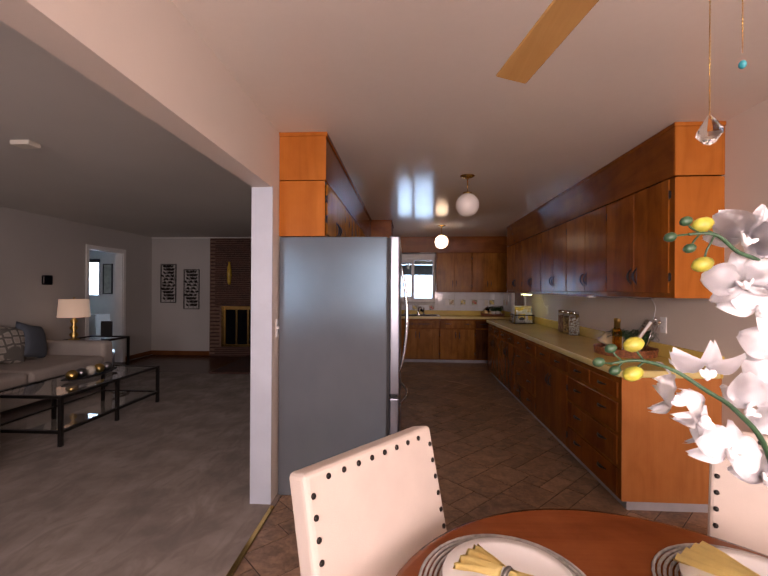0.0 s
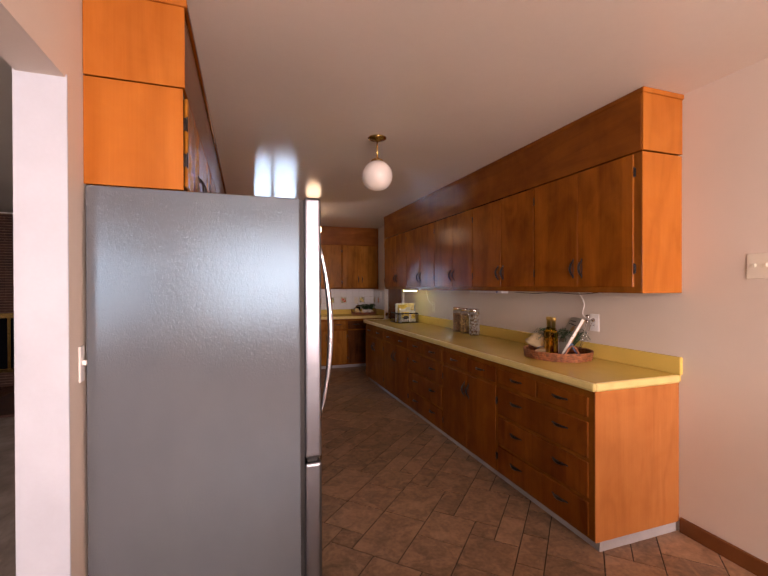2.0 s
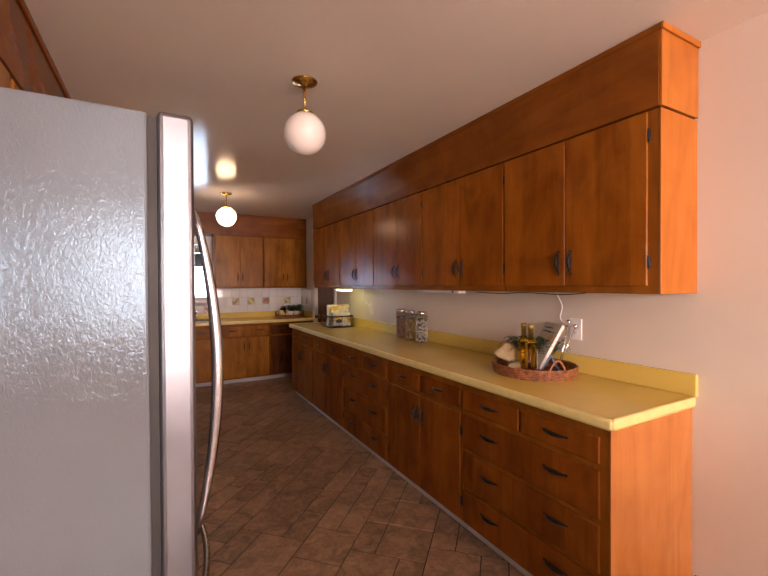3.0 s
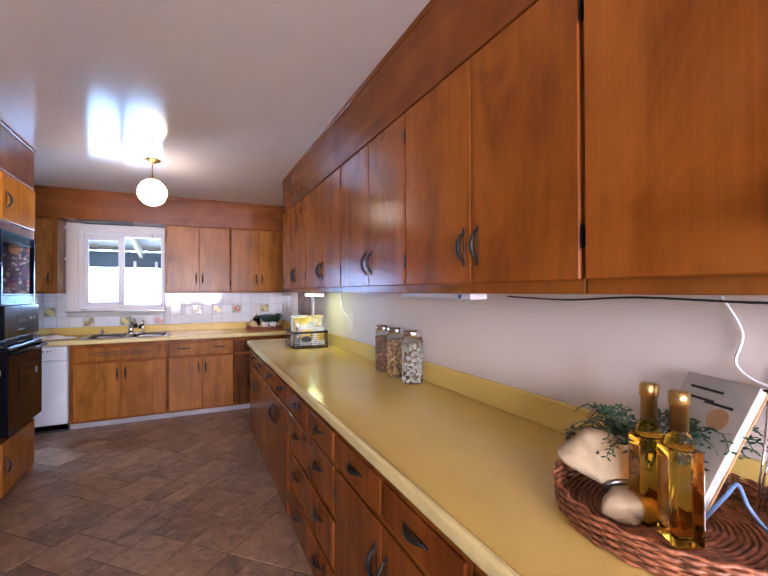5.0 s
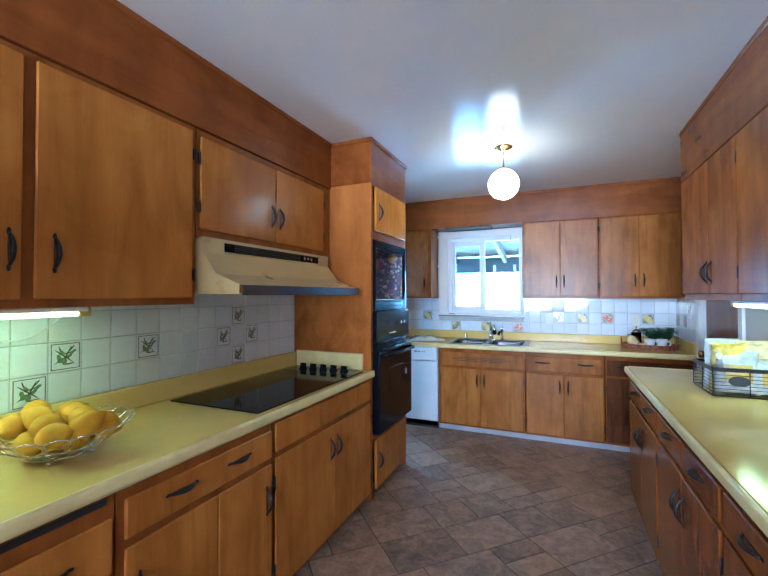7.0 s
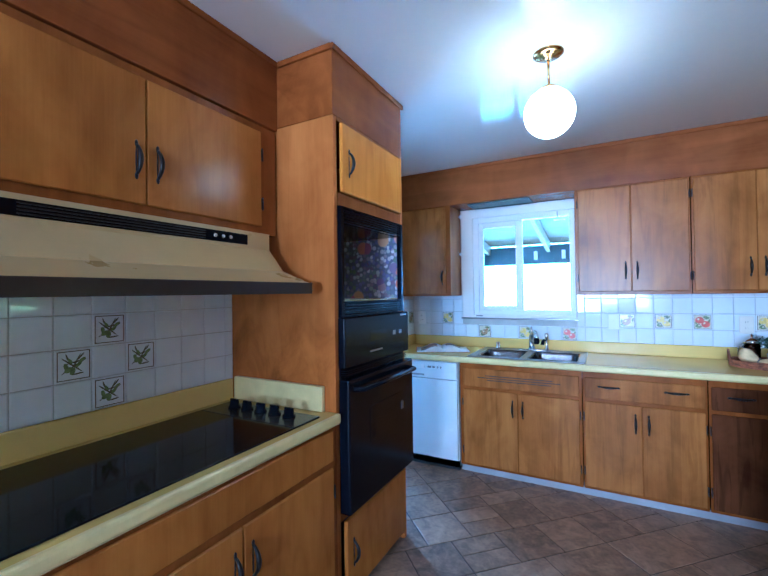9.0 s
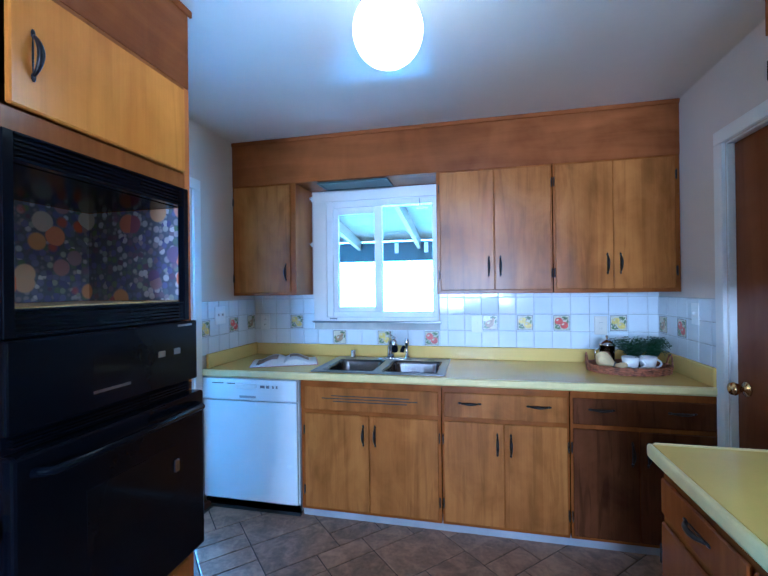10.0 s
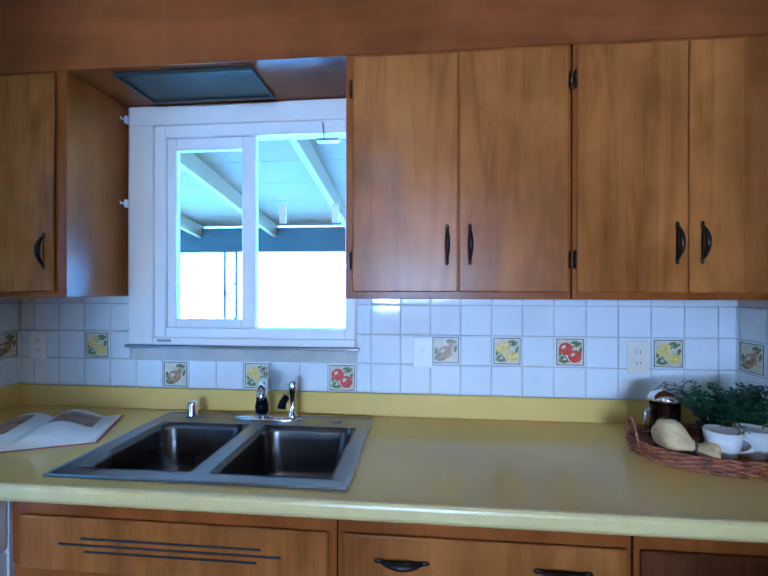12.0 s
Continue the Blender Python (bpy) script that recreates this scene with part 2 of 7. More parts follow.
KICK = stained("pale_toe_kick_vinyl", (0.42, 0.42, 0.44), 0.5, 0.1, 6, 80, 0.05)
PANE = glass("window_glass", (1, 1, 1), 0.0, 1.05)
CLEAR = glass("clear_glass", (0.97, 0.99, 0.98), 0.0, 1.3)
OPAL = stained("opal_glass", (0.85, 0.82, 0.78), 0.12, 0.02, 3, 50, 0.0)
LIT_OPAL = emitting("lit_opal_glass", (1.0, 0.76, 0.46), 10.5)
TUBE_LIGHT = emitting("fluorescent_tube", (0.95, 1.0, 0.34), 11.5)
SHADE_LIT = emitting("lit_lamp_shade", (0.9, 0.66, 0.46), 0.55)
FABRIC = stained("cream_linen", (0.6, 0.52, 0.45), 0.9, 0.05, 6, 400, 0.5)
SOFA_CLOTH = stained("beige_sofa_cloth", (0.44, 0.39, 0.34), 0.95, 0.06, 5, 350, 0.5)
SLATE_CLOTH = stained("slate_blue_cloth", (0.11, 0.13, 0.16), 0.95, 0.08, 5, 300, 0.5)
NAPKIN = stained("yellow_cotton", (0.82, 0.66, 0.26), 0.9, 0.06, 25, 300, 0.5)
PALE_NAPKIN = stained("pale_yellow_cotton", (0.78, 0.6, 0.3), 0.9, 0.1, 25, 300, 0.5)
CREAM_CLOTH = stained("cream_cotton", (0.45, 0.35, 0.2), 0.9, 0.08, 25, 300, 0.5)
CERAMIC = stained("white_ceramic", (0.82, 0.81, 0.79), 0.12, 0.02, 6, 60, 0.0)
LEMON = stained("lemon_peel", (0.58, 0.33, 0.0), 0.5, 0.12, 18, 160, 0.4, Specular_IOR_Level=0.08)
GREEN = stained("green_leaf", (0.02, 0.06, 0.02), 0.45, 0.3, 20, 90, 0.2)
DEEP_GREEN = stained("orchid_stem_green", (0.03, 0.08, 0.035), 0.4, 0.25, 20, 90, 0.1)
BUD = stained("yellow_green_bud", (0.45, 0.42, 0.05), 0.4, 0.3, 25, 90, 0.1)
PETAL = stained("white_silk_petal", (0.93, 0.92, 0.94), 0.6, 0.03, 12, 80, 0.15)
WICKER = stained("woven_wicker", (0.36, 0.13, 0.05), 0.45, 0.45, 45, 160, 0.5)
OIL = glass("golden_oil", (0.85, 0.52, 0.03), 0.0, 1.3)
GOLD_FOIL = stained("gold_foil", (0.6, 0.42, 0.14), 0.3, 0.1, 40, 100, 0.05, metal=1.0)
PAPER = stained("white_paper", (0.78, 0.77, 0.74), 0.7, 0.04, 9, 120, 0.05)
PHOTO = stained("printed_photo", (0.3, 0.2, 0.13), 0.5, 0.5, 14, 60, 0.0)
KRAFT = stained("kraft_tag", (0.5, 0.3, 0.13), 0.8, 0.1, 20, 200, 0.1)
INK = stained("black_ink", (0.02, 0.02, 0.02), 0.6, 0.1, 20)
CORE = stained("flake_gap_shade", (0.38, 0.26, 0.15), 0.9, 0.3, 60)
PASTA = stained("dry_pasta", (0.76, 0.48, 0.17), 0.7, 0.4, 60, 90, 1.0)
OATS = stained("pale_dry_goods", (0.85, 0.78, 0.66), 0.8, 0.35, 70, 90, 1.0)
SPICE = stained("reddish_dry_goods", (0.52, 0.29, 0.16), 0.8, 0.45, 60, 90, 1.0)
PACK = stained("yellow_packet_film", (0.55, 0.4, 0.06), 0.4, 0.3, 22, 60, 0.4)
WHITE_PACK = stained("white_packet_film", (0.5, 0.51, 0.5), 0.4, 0.2, 22, 60, 0.4)
PALE_PACK = stained("cream_packet_film", (0.55, 0.46, 0.24), 0.4, 0.2, 30, 60, 0.4)
GREY_PACK = stained("grey_packet_film", (0.2, 0.26, 0.3), 0.35, 0.3, 22, 60, 0.4)
CARPET = stained("grey_brown_carpet", (0.31, 0.262, 0.228), 1.0, 0.2, 3.4, 260, 0.9)
_pile = CARPET.node_tree.nodes["Principled BSDF"].inputs["Base Color"].links[0].from_socket
_mark = ramp(CARPET, noise_of(CARPET, place(CARPET, (1.0, 0.45, 1.0), False), 7, 5, 0.62, 1.4), [(0.44, (0, 0, 0)), (0.62, (0.5, 0.5, 0.5))])
paint(CARPET, mixed(CARPET, _mark, _pile, (0.17, 0.142, 0.122)))
BRICK = stained("dark_red_brick", (0.075, 0.03, 0.02), 0.75, 0.3, 6, 90, 0.5)
MORTAR = stained("brown_mortar", (0.2, 0.12, 0.08), 0.9, 0.2, 20, 200, 0.5)
AMBER = stained("amber_vase_glass", (0.55, 0.36, 0.04), 0.2, 0.15, 20)
# porch tones darkened and warmed to offset the strong blue backdrop light
PORCH_GREEN = stained("dimmed_porch_paint", (0.13, 0.075, 0.024), 0.6, 0.08, 3, 60, 0.1)
PORCH_BEAM = stained("dimmed_beam_paint", (0.24, 0.17, 0.085), 0.6, 0.06, 3, 60, 0.1)
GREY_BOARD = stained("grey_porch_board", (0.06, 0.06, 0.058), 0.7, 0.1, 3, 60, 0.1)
FAN_WOOD = wood("fan_blade_wood", (0.5, 0.28, 0.09), (0.6, 0.35, 0.12), (0.66, 0.41, 0.16), axis=1, staves=1)
PLACEMAT = stained("grey_woven_mat", (0.42, 0.4, 0.37), 0.9, 0.2, 60, 300, 0.8)
COBBLED = glass("cobbled_door_glass", (0.75, 0.95, 0.9), 0.15, 1.3)
bump(COBBLED, noise_of(COBBLED, place(COBBLED, (1, 1, 1), False), 45, 2), 1.0, 0.01)

# fridge side: grey enamel with leathery relief
# blue specular tint puts the sky's colour into the reflections
FRIDGE = material("grey_textured_enamel", 0.11, 0.0, (0.06, 0.075, 0.095), Specular_IOR_Level=0.6, Specular_Tint=(0.42, 0.74, 1.0, 1))
_v = place(FRIDGE, (1.0, 1.0, 0.7), False)
bump(FRIDGE, noise_of(FRIDGE, _v, 125, 4, 0.55, 1.0), 0.26, 0.003)
paint(FRIDGE, ramp(FRIDGE, noise_of(FRIDGE, _v, 2.5, 4), [(0.3, (0.11, 0.12, 0.135)), (0.7, (0.13, 0.142, 0.158))]))

# printed fruit paper inside the microwave niche
FRUIT_PAPER = material("printed_fruit_paper", 0.45)
_vor = node(FRUIT_PAPER, "ShaderNodeTexVoronoi", Scale=12.0, Randomness=1.0)
link(FRUIT_PAPER, place(FRUIT_PAPER, (1, 1, 1), False), _vor.inputs["Vector"])
_hue = node(FRUIT_PAPER, "ShaderNodeSeparateColor")
link(FRUIT_PAPER, _vor.outputs["Color"], _hue.inputs[0])
_small = node(FRUIT_PAPER, "ShaderNodeTexVoronoi", Scale=44.0, Randomness=0.8)
link(FRUIT_PAPER, place(FRUIT_PAPER, (1, 1, 1), False), _small.inputs["Vector"])
_tone = node(FRUIT_PAPER, "ShaderNodeSeparateColor")
link(FRUIT_PAPER, _small.outputs["Color"], _tone.inputs[0])
_grape = ramp(FRUIT_PAPER, _tone.outputs[0], [(0.0, (0.14, 0.14, 0.36)), (0.3, (0.25, 0.26, 0.55)), (0.5, (0.2, 0.28, 0.16)), (0.62, (0.78, 0.78, 0.85)), (0.75, (0.16, 0.1, 0.2)), (1.0, (0.85, 0.85, 0.9))])
_grape = mixed(FRUIT_PAPER, ramp(FRUIT_PAPER, _small.outputs["Distance"], [(0.45, (0, 0, 0)), (0.65, (1, 1, 1))]), _grape, (0.16, 0.18, 0.26))
_fruit = ramp(FRUIT_PAPER, _hue.outputs[0], [(0.0, (0.75, 0.16, 0.06)), (0.25, (0.16, 0.16, 0.42)), (0.45, (0.85, 0.5, 0.2)), (0.6, (0.75, 0.72, 0.68)), (0.8, (0.85, 0.3, 0.12)), (1.0, (0.35, 0.36, 0.6))])
_fruit = mixed(FRUIT_PAPER, ramp(FRUIT_PAPER, _vor.outputs["Distance"], [(0.4, (0, 0, 0)), (0.46, (1, 1, 1))]), _fruit, _grape)
paint(FRUIT_PAPER, _fruit)

# floor tile: brown slate look, each piece in its own tone
FLOOR_TILE = material("brown_slate_vinyl", 0.36)
_n1 = noise_of(FLOOR_TILE, place(FLOOR_TILE, (1, 1, 1)), 10, 6, 0.62, 0.8)
_n2 = noise_of(FLOOR_TILE, place(FLOOR_TILE, (1, 1, 1)), 45, 4)
_info = node(FLOOR_TILE, "ShaderNodeObjectInfo")
_isl = node(FLOOR_TILE, "ShaderNodeNewGeometry")
_sum = node(FLOOR_TILE, "ShaderNodeMath")
link(FLOOR_TILE, _info.outputs["Random"], _sum.inputs[0])
link(FLOOR_TILE, _isl.outputs["Random Per Island"], _sum.inputs[1])
_fr = node(FLOOR_TILE, "ShaderNodeMath")
_fr.operation = "FRACT"
link(FLOOR_TILE, _sum.outputs[0], _fr.inputs[0])
_c = ramp(FLOOR_TILE, _n1, [(0.36, (0.085, 0.049, 0.029)), (0.5, (0.32, 0.19, 0.112)), (0.64, (0.62, 0.385, 0.235))])
_c = mixed(FLOOR_TILE, 0.5, _c, ramp(FLOOR_TILE, _fr.outputs[0], [(0.0, (0.11, 0.07, 0.046)), (0.5, (0.28, 0.172, 0.106)), (1.0, (0.48, 0.3, 0.185))]))
_c = mixed(FLOOR_TILE, 0.32, _c, ramp(FLOOR_TILE, _n2, [(0.35, (0.05, 0.032, 0.022)), (0.65, (0.3, 0.19, 0.12))]))
paint(FLOOR_TILE, _c, spread(FLOOR_TILE, _n1, 0.26, 0.46))
bump(FLOOR_TILE, _n1, 0.45, 0.004)
FLOOR_JOINT = stained("dark_floor_joint", (0.045, 0.03, 0.022), 0.8, 0.2, 10)

# patterned cushion cloth
CUSHION = material("patterned_cushion_cloth", 0.95)
_vor = node(CUSHION, "ShaderNodeTexVoronoi", Scale=11.0, Randomness=0.2)
_vor.feature = "DISTANCE_TO_EDGE"
link(CUSHION, place(CUSHION, (1, 1, 1), False), _vor.inputs["Vector"])
paint(CUSHION, ramp(CUSHION, _vor.outputs["Distance"], [(0.1, (0.16, 0.15, 0.13)), (0.16, (0.5, 0.46, 0.4)), (0.3, (0.4, 0.36, 0.3))]))

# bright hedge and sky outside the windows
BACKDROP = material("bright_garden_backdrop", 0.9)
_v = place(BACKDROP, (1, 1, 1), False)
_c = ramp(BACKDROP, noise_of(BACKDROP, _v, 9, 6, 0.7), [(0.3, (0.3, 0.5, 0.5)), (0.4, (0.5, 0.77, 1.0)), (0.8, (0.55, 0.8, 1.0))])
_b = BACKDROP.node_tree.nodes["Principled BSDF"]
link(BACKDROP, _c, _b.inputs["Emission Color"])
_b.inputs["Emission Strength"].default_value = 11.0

# ---- mesh helpers ----
SHIFT = {}


def box(bm, x0, x1, y0, y1, z0, z1, bevel=0.0, index=0, seg=1):
    x0, x1, y0, y1, z0, z1 = min(x0, x1), max(x0, x1), min(y0, y1), max(y0, y1), min(z0, z1), max(z0, z1)
    v = [bm.verts.new((x, y, z)) for z in (z0, z1) for y in (y0, y1) for x in (x0, x1)]
    f = [bm.faces.new([v[i] for i in q]) for q in ((0, 2, 3, 1), (4, 5, 7, 6), (0, 1, 5, 4), (2, 6, 7, 3), (0, 4, 6, 2), (1, 3, 7, 5))]
    for q in f:
        q.material_index = index
    if bevel:
        edges = {e for q in f for e in q.edges}
        r = bmesh.ops.bevel(bm, geom=list(edges), offset=bevel, segments=seg, profile=0.5, affect="EDGES")
        for q in r["faces"]:
            q.material_index = index
    return v


def lathe(bm, profile, centre=(0, 0, 0), n=24, index=0, cap=True, squash=1.0):
    """Rings of (radius, height) round the vertical through centre."""
    cx, cy, cz = centre
    rings = []
    for r, h in profile:
        rings.append([bm.verts.new((cx + max(r, 1e-4) * math.cos(2 * math.pi * i / n), cy + squash * max(r, 1e-4) * math.sin(2 * math.pi * i / n), cz + h)) for i in range(n)])
    for a, b in zip(rings, rings[1:]):
        for i in range(n):
            q = bm.faces.new((a[i], a[(i + 1) % n], b[(i + 1) % n], b[i]))
            q.material_index, q.smooth = index, True
    if cap:
        for ring, flip in ((rings[0], True), (rings[-1], False)):
            q = bm.faces.new(ring[::-1] if flip else ring)
            q.material_index = index


def sweep(bm, pts, radius, n=8, index=0, flat=1.0):
    """A tube along pts; radius a number or one a point."""
    pts = [Vector(p) for p in pts]
    radii = radius if isinstance(radius, (list, tuple)) else [radius] * len(pts)
    rings, side = [], None
    for i, p in enumerate(pts):
        way = (pts[min(i + 1, len(pts) - 1)] - pts[max(i - 1, 0)]).normalized()
        if side is None:
            side = way.orthogonal().normalized()
        side = (side - way * side.dot(way)).normalized()
        other = way.cross(side)
        rings.append([bm.verts.new(p + (side * math.cos(2 * math.pi * k / n) + other * flat * math.sin(2 * math.pi * k / n)) * radii[i]) for k in range(n)])
    for a, b in zip(rings, rings[1:]):
        for k in range(n):
            q = bm.faces.new((a[k], a[(k + 1) % n], b[(k + 1) % n], b[k]))
            q.material_index, q.smooth = index, True
    for ring in (rings[0][::-1], rings[-1]):
        bm.faces.new(ring).material_index = index


def blob(bm, centre, radii, index=0, n=12, rot=None):
    """An ellipsoid."""
    m = Matrix.Translation(centre) @ (rot.to_4x4() if rot else Matrix()) @ Matrix.Diagonal((*radii, 1))
    r = bmesh.ops.create_uvsphere(bm, u_segments=n, v_segments=max(6, n // 2), radius=1.0, matrix=m)
    for v in r["verts"]:
        for q in v.link_faces:
            q.material_index, q.smooth = index, True


def cushion(bm, centre, size, puff=0.35, rot=None, index=0):
    """A soft pillow of size (x, y, z), thin in y."""
    m = Matrix.Translation(centre) @ (rot.to_4x4() if rot else Matrix())
    n = 10
    grid = {}
    for s in (1, -1):
        for i in range(n + 1):
            for j in range(n + 1):
                u, w = 2 * i / n - 1, 2 * j / n - 1
                edge = i in (0, n) or j in (0, n)
                if edge and s < 0:
                    grid[s, i, j] = grid[1, i, j]
                    continue
                t = ((1 - u * u) * (1 - w * w)) ** puff
                pull = 1 - 0.08 * (1 - abs(u)) * (abs(w) ** 4) - 0.08 * (1 - abs(w)) * (abs(u) ** 4)
                grid[s, i, j] = bm.verts.new(m @ Vector((u * pull * size[0] / 2, s * t * size[1] / 2, w * pull * size[2] / 2)))
    for s in (1, -1):
        for i in range(n):
            for j in range(n):
                q = [grid[s, i, j], grid[s, i + 1, j], grid[s, i + 1, j + 1], grid[s, i, j + 1]]
                f = bm.faces.new(q if s < 0 else q[::-1])
                f.smooth, f.material_index = True, index


def mesh_of(name, bm, mats):
    bmesh.ops.recalc_face_normals(bm, faces=bm.faces)
    me = bpy.data.meshes.new(name)
    bm.to_mesh(me)
    bm.free()
    for m in mats if isinstance(mats, (list, tuple)) else [mats]:
        me.materials.append(m)
    return me


def thing(name, at, label, category, group="", kind=""):
    """An empty at a thing's base; its parts are given in world places."""
    ob = new(name)
    ob.empty_display_size = 0.05
    ob.location = at
    SHIFT[ob.name] = Vector(at)
    return tagged(ob, label, category, group, kind)


def part(name, bm, mats, parent, label=""):
    me = mesh_of(name, bm, mats)
    shift = SHIFT.get(parent.name, Vector())
    me.transform(Matrix.Translation(-shift))
    ob = new(name, me)
    ob.parent = parent
    SHIFT[ob.name] = shift
    return tagged(ob, label)


def lone(name, bm, mats, label="", category="", group="", kind=""):
    """A thing that is one mesh, in world places."""
    return tagged(new(name, mesh_of(name, bm, mats)), label, category, group, kind)


def shared(name, me, parent, m, label=""):
    """A part on a mesh that many parts share, at the world pose m."""
    ob = new(name, me)
    ob.parent = parent
    ob.matrix_basis = Matrix.Translation(-SHIFT.get(parent.name, Vector())) @ m
    return tagged(ob, label)


def setting(name, bm, mats, label, category):
    ob = lone(name, bm, mats, label, category, kind="structure")
    SHIFT[ob.name] = Vector()
    return ob


def wall_slab(bm, axis, a, b, u0, u1, z0, z1, holes=()):
    """A wall of thickness a..b across axis, from u0 to u1 along it, with openings (u0, u1, z0, z1)."""
    us = sorted({u0, u1, *[h[0] for h in holes], *[h[1] for h in holes]})
    for p, q in zip(us, us[1:]):
        mid = (p + q) / 2
        spans, low = [], z0
        for h in sorted((h for h in holes if h[0] < mid < h[1]), key=lambda h: h[2]):
            spans.append((low, h[2]))
            low = h[3]
        spans.append((low, z1))
        for s, e in spans:
            if e - s > 1e-4:
                if axis == "x":
                    box(bm, a, b, p, q, s, e)
                else:
                    box(bm, p, q, a, b, s, e)


# ---- the plan ----
XL, XR, YB, ZC = -0.82, 2.0, 8.31, 2.43
XN = -0.85  # the west wall past the oven cabinet

# ---- structure ----
bm = bmesh.new()
wall_slab(bm, "x", XR, XR + 0.14, -2.6, YB + 0.14, 0, ZC, [(6.82, 7.59, 0, 2.03)])
wall_right = setting("wall_east", bm, WALL, "cream painted kitchen and dining wall with soft sheen", "wall")
bm = bmesh.new()
wall_slab(bm, "y", YB, YB + 0.14, XL - 0.13, XR, 0, ZC, [(-0.24, 0.6, 1.16, 2.03)])
wall_back = setting("wall_north", bm, WALL, "cream wall behind the sink with white tile and a window", "wall")
bm = bmesh.new()
wall_slab(bm, "x", XL - 0.13, XL, 2.52, 6.735, 0, ZC)
wall_slab(bm, "x", XL - 0.13, XN, 6.735, YB, 0, ZC, [(6.76, 7.58, 0, 2.0)])
wall_left = setting("wall_west", bm, WALL, "cream partition wall between kitchen and living room, white end", "wall")
bm = bmesh.new()
box(bm, XL - 0.125, XL, -2.6, 2.52, 2.03, ZC)
setting("wall_header", bm, WALL, "cream painted dropped header over the opening to the living room", "wall")
bm = bmesh.new()
wall_slab(bm, "y", -2.74, -2.6, -5.54, XL - 0.01, 0, ZC, [(-2.9, -1.86, 0.84, 2.06)])
wall_slab(bm, "y", -1.94, -1.8, XL - 0.01, XR, 0, ZC, [(-0.8, 1.8, 0.95, 2.05)])
wall_slab(bm, "x", XL - 0.15, XL - 0.01, -2.6, -1.8, 0, 2.03)
setting("wall_south", bm, WALL, "plain cream wall with windows behind the dining table", "wall")
bm = bmesh.new()
wall_slab(bm, "x", -5.34, -5.2, -2.6, 8.15, 0, ZC, [(6.46, 7.28, 0, 2.03)])
wall_living = setting("wall_living_west", bm, LIVING_WALL, "grey living room wall with a doorway", "wall")
bm = bmesh.new()
wall_slab(bm, "y", 8.15, 8.29, -5.34, -2.4, 0, ZC)
wall_fire = setting("wall_living_north", bm, LIVING_WALL, "pale grey living room wall beside the brick fireplace", "wall")
bm = bmesh.new()
wall_slab(bm, "x", -2.5, -2.4, 7.95, 8.15, 0, ZC)
wall_slab(bm, "y", 7.85, 7.95, -2.5, -2.1, 0, ZC)
wall_slab(bm, "x", -2.2, -2.1, 6.5, 7.85, 0, ZC)
wall_slab(bm, "y", 6.4, 6.5, -2.2, XL - 0.13, 0, ZC)
wall_slab(bm, "y", 8.2, 8.3, -2.4, XL - 0.13, 0, ZC, [(-1.87, -0.99, 0, 1.99), (-2.32, -2.02, 0.2, 1.98)])
setting("wall_hall", bm, TRIM, "white painted entrance hall walls", "wall")
bm = bmesh.new()
box(bm, XL - 0.15, XR + 0.14, -2.74, YB + 0.14, ZC, ZC + 0.12)
setting("ceiling", bm, CEILING, "off-white glossy painted kitchen ceiling", "ceiling")
bm = bmesh.new()
box(bm, -7.6, XL - 0.15, -2.74, 8.9, ZC, ZC + 0.12)
setting("ceiling_living", bm, LIVING_CEILING, "matte grey-white living room ceiling", "ceiling")
bm = bmesh.new()
box(bm, -5.54, -0.79, -2.74, 6.35, -0.1, 0.008)
setting("floor_carpet", bm, CARPET, "grey-brown cut pile carpet with vacuum marks", "carpet")
bm = bmesh.new()
box(bm, -7.6, -0.95, 6.35, 8.3, -0.1, 0.0)
box(bm, -7.6, -5.54, 4.5, 6.35, -0.1, 0.0)
setting("floor_hardwood", bm, HARDWOOD, "dark polished hardwood floor strip by the fireplace", "floor")
bm = bmesh.new()
box(bm, -0.79, XR + 0.14, -2.74, YB + 0.14, -0.1, -0.003)
box(bm, XL - 0.13, -0.79, 2.7, YB + 0.14, -0.1, -0.003)
floor = setting("floor", bm, FLOOR_JOINT, "brown slate-look tile floor laid diagonally with dark joints", "floor")
bm = bmesh.new()
box(bm, -0.815, -0.785, -2.6, 2.5, 0.0, 0.012, 0.004)
setting("trim_threshold", bm, BRASS, "thin brass strip between carpet and tile", "trim")

# room beyond the living room's doorway
bm = bmesh.new()
wall_slab(bm, "x", -7.6, -7.48, 4.5, 8.9, 0, ZC)
wall_slab(bm, "y", 8.78, 8.9, -7.48, -5.54, 0, ZC, [(-7.3, -6.78, 1.18, 2.0)])
wall_slab(bm, "y", 4.5, 4.62, -7.48, -5.54, 0, ZC)
wall_far = setting("wall_far_room", bm, TRIM, "white walls of the small room beyond the doorway", "wall")


def casing(name, axis, face, out, u0, u1, top, width=0.065, depth=0.018, label="white painted door casing"):
    """Flat boards round an opening."""
    bm = bmesh.new()
    for a, b, c, d in ((u0 - width, u0, 0, top), (u1, u1 + width, 0, top), (u0 - width, u1 + width, top, top + width)):
        if axis == "x":
            box(bm, face, face + out * depth, a, b, c, d, 0.003)
        else:
            box(bm, a, b, face, face + out * depth, c, d, 0.003)
    return setting(name, bm, TRIM, label, "door trim")


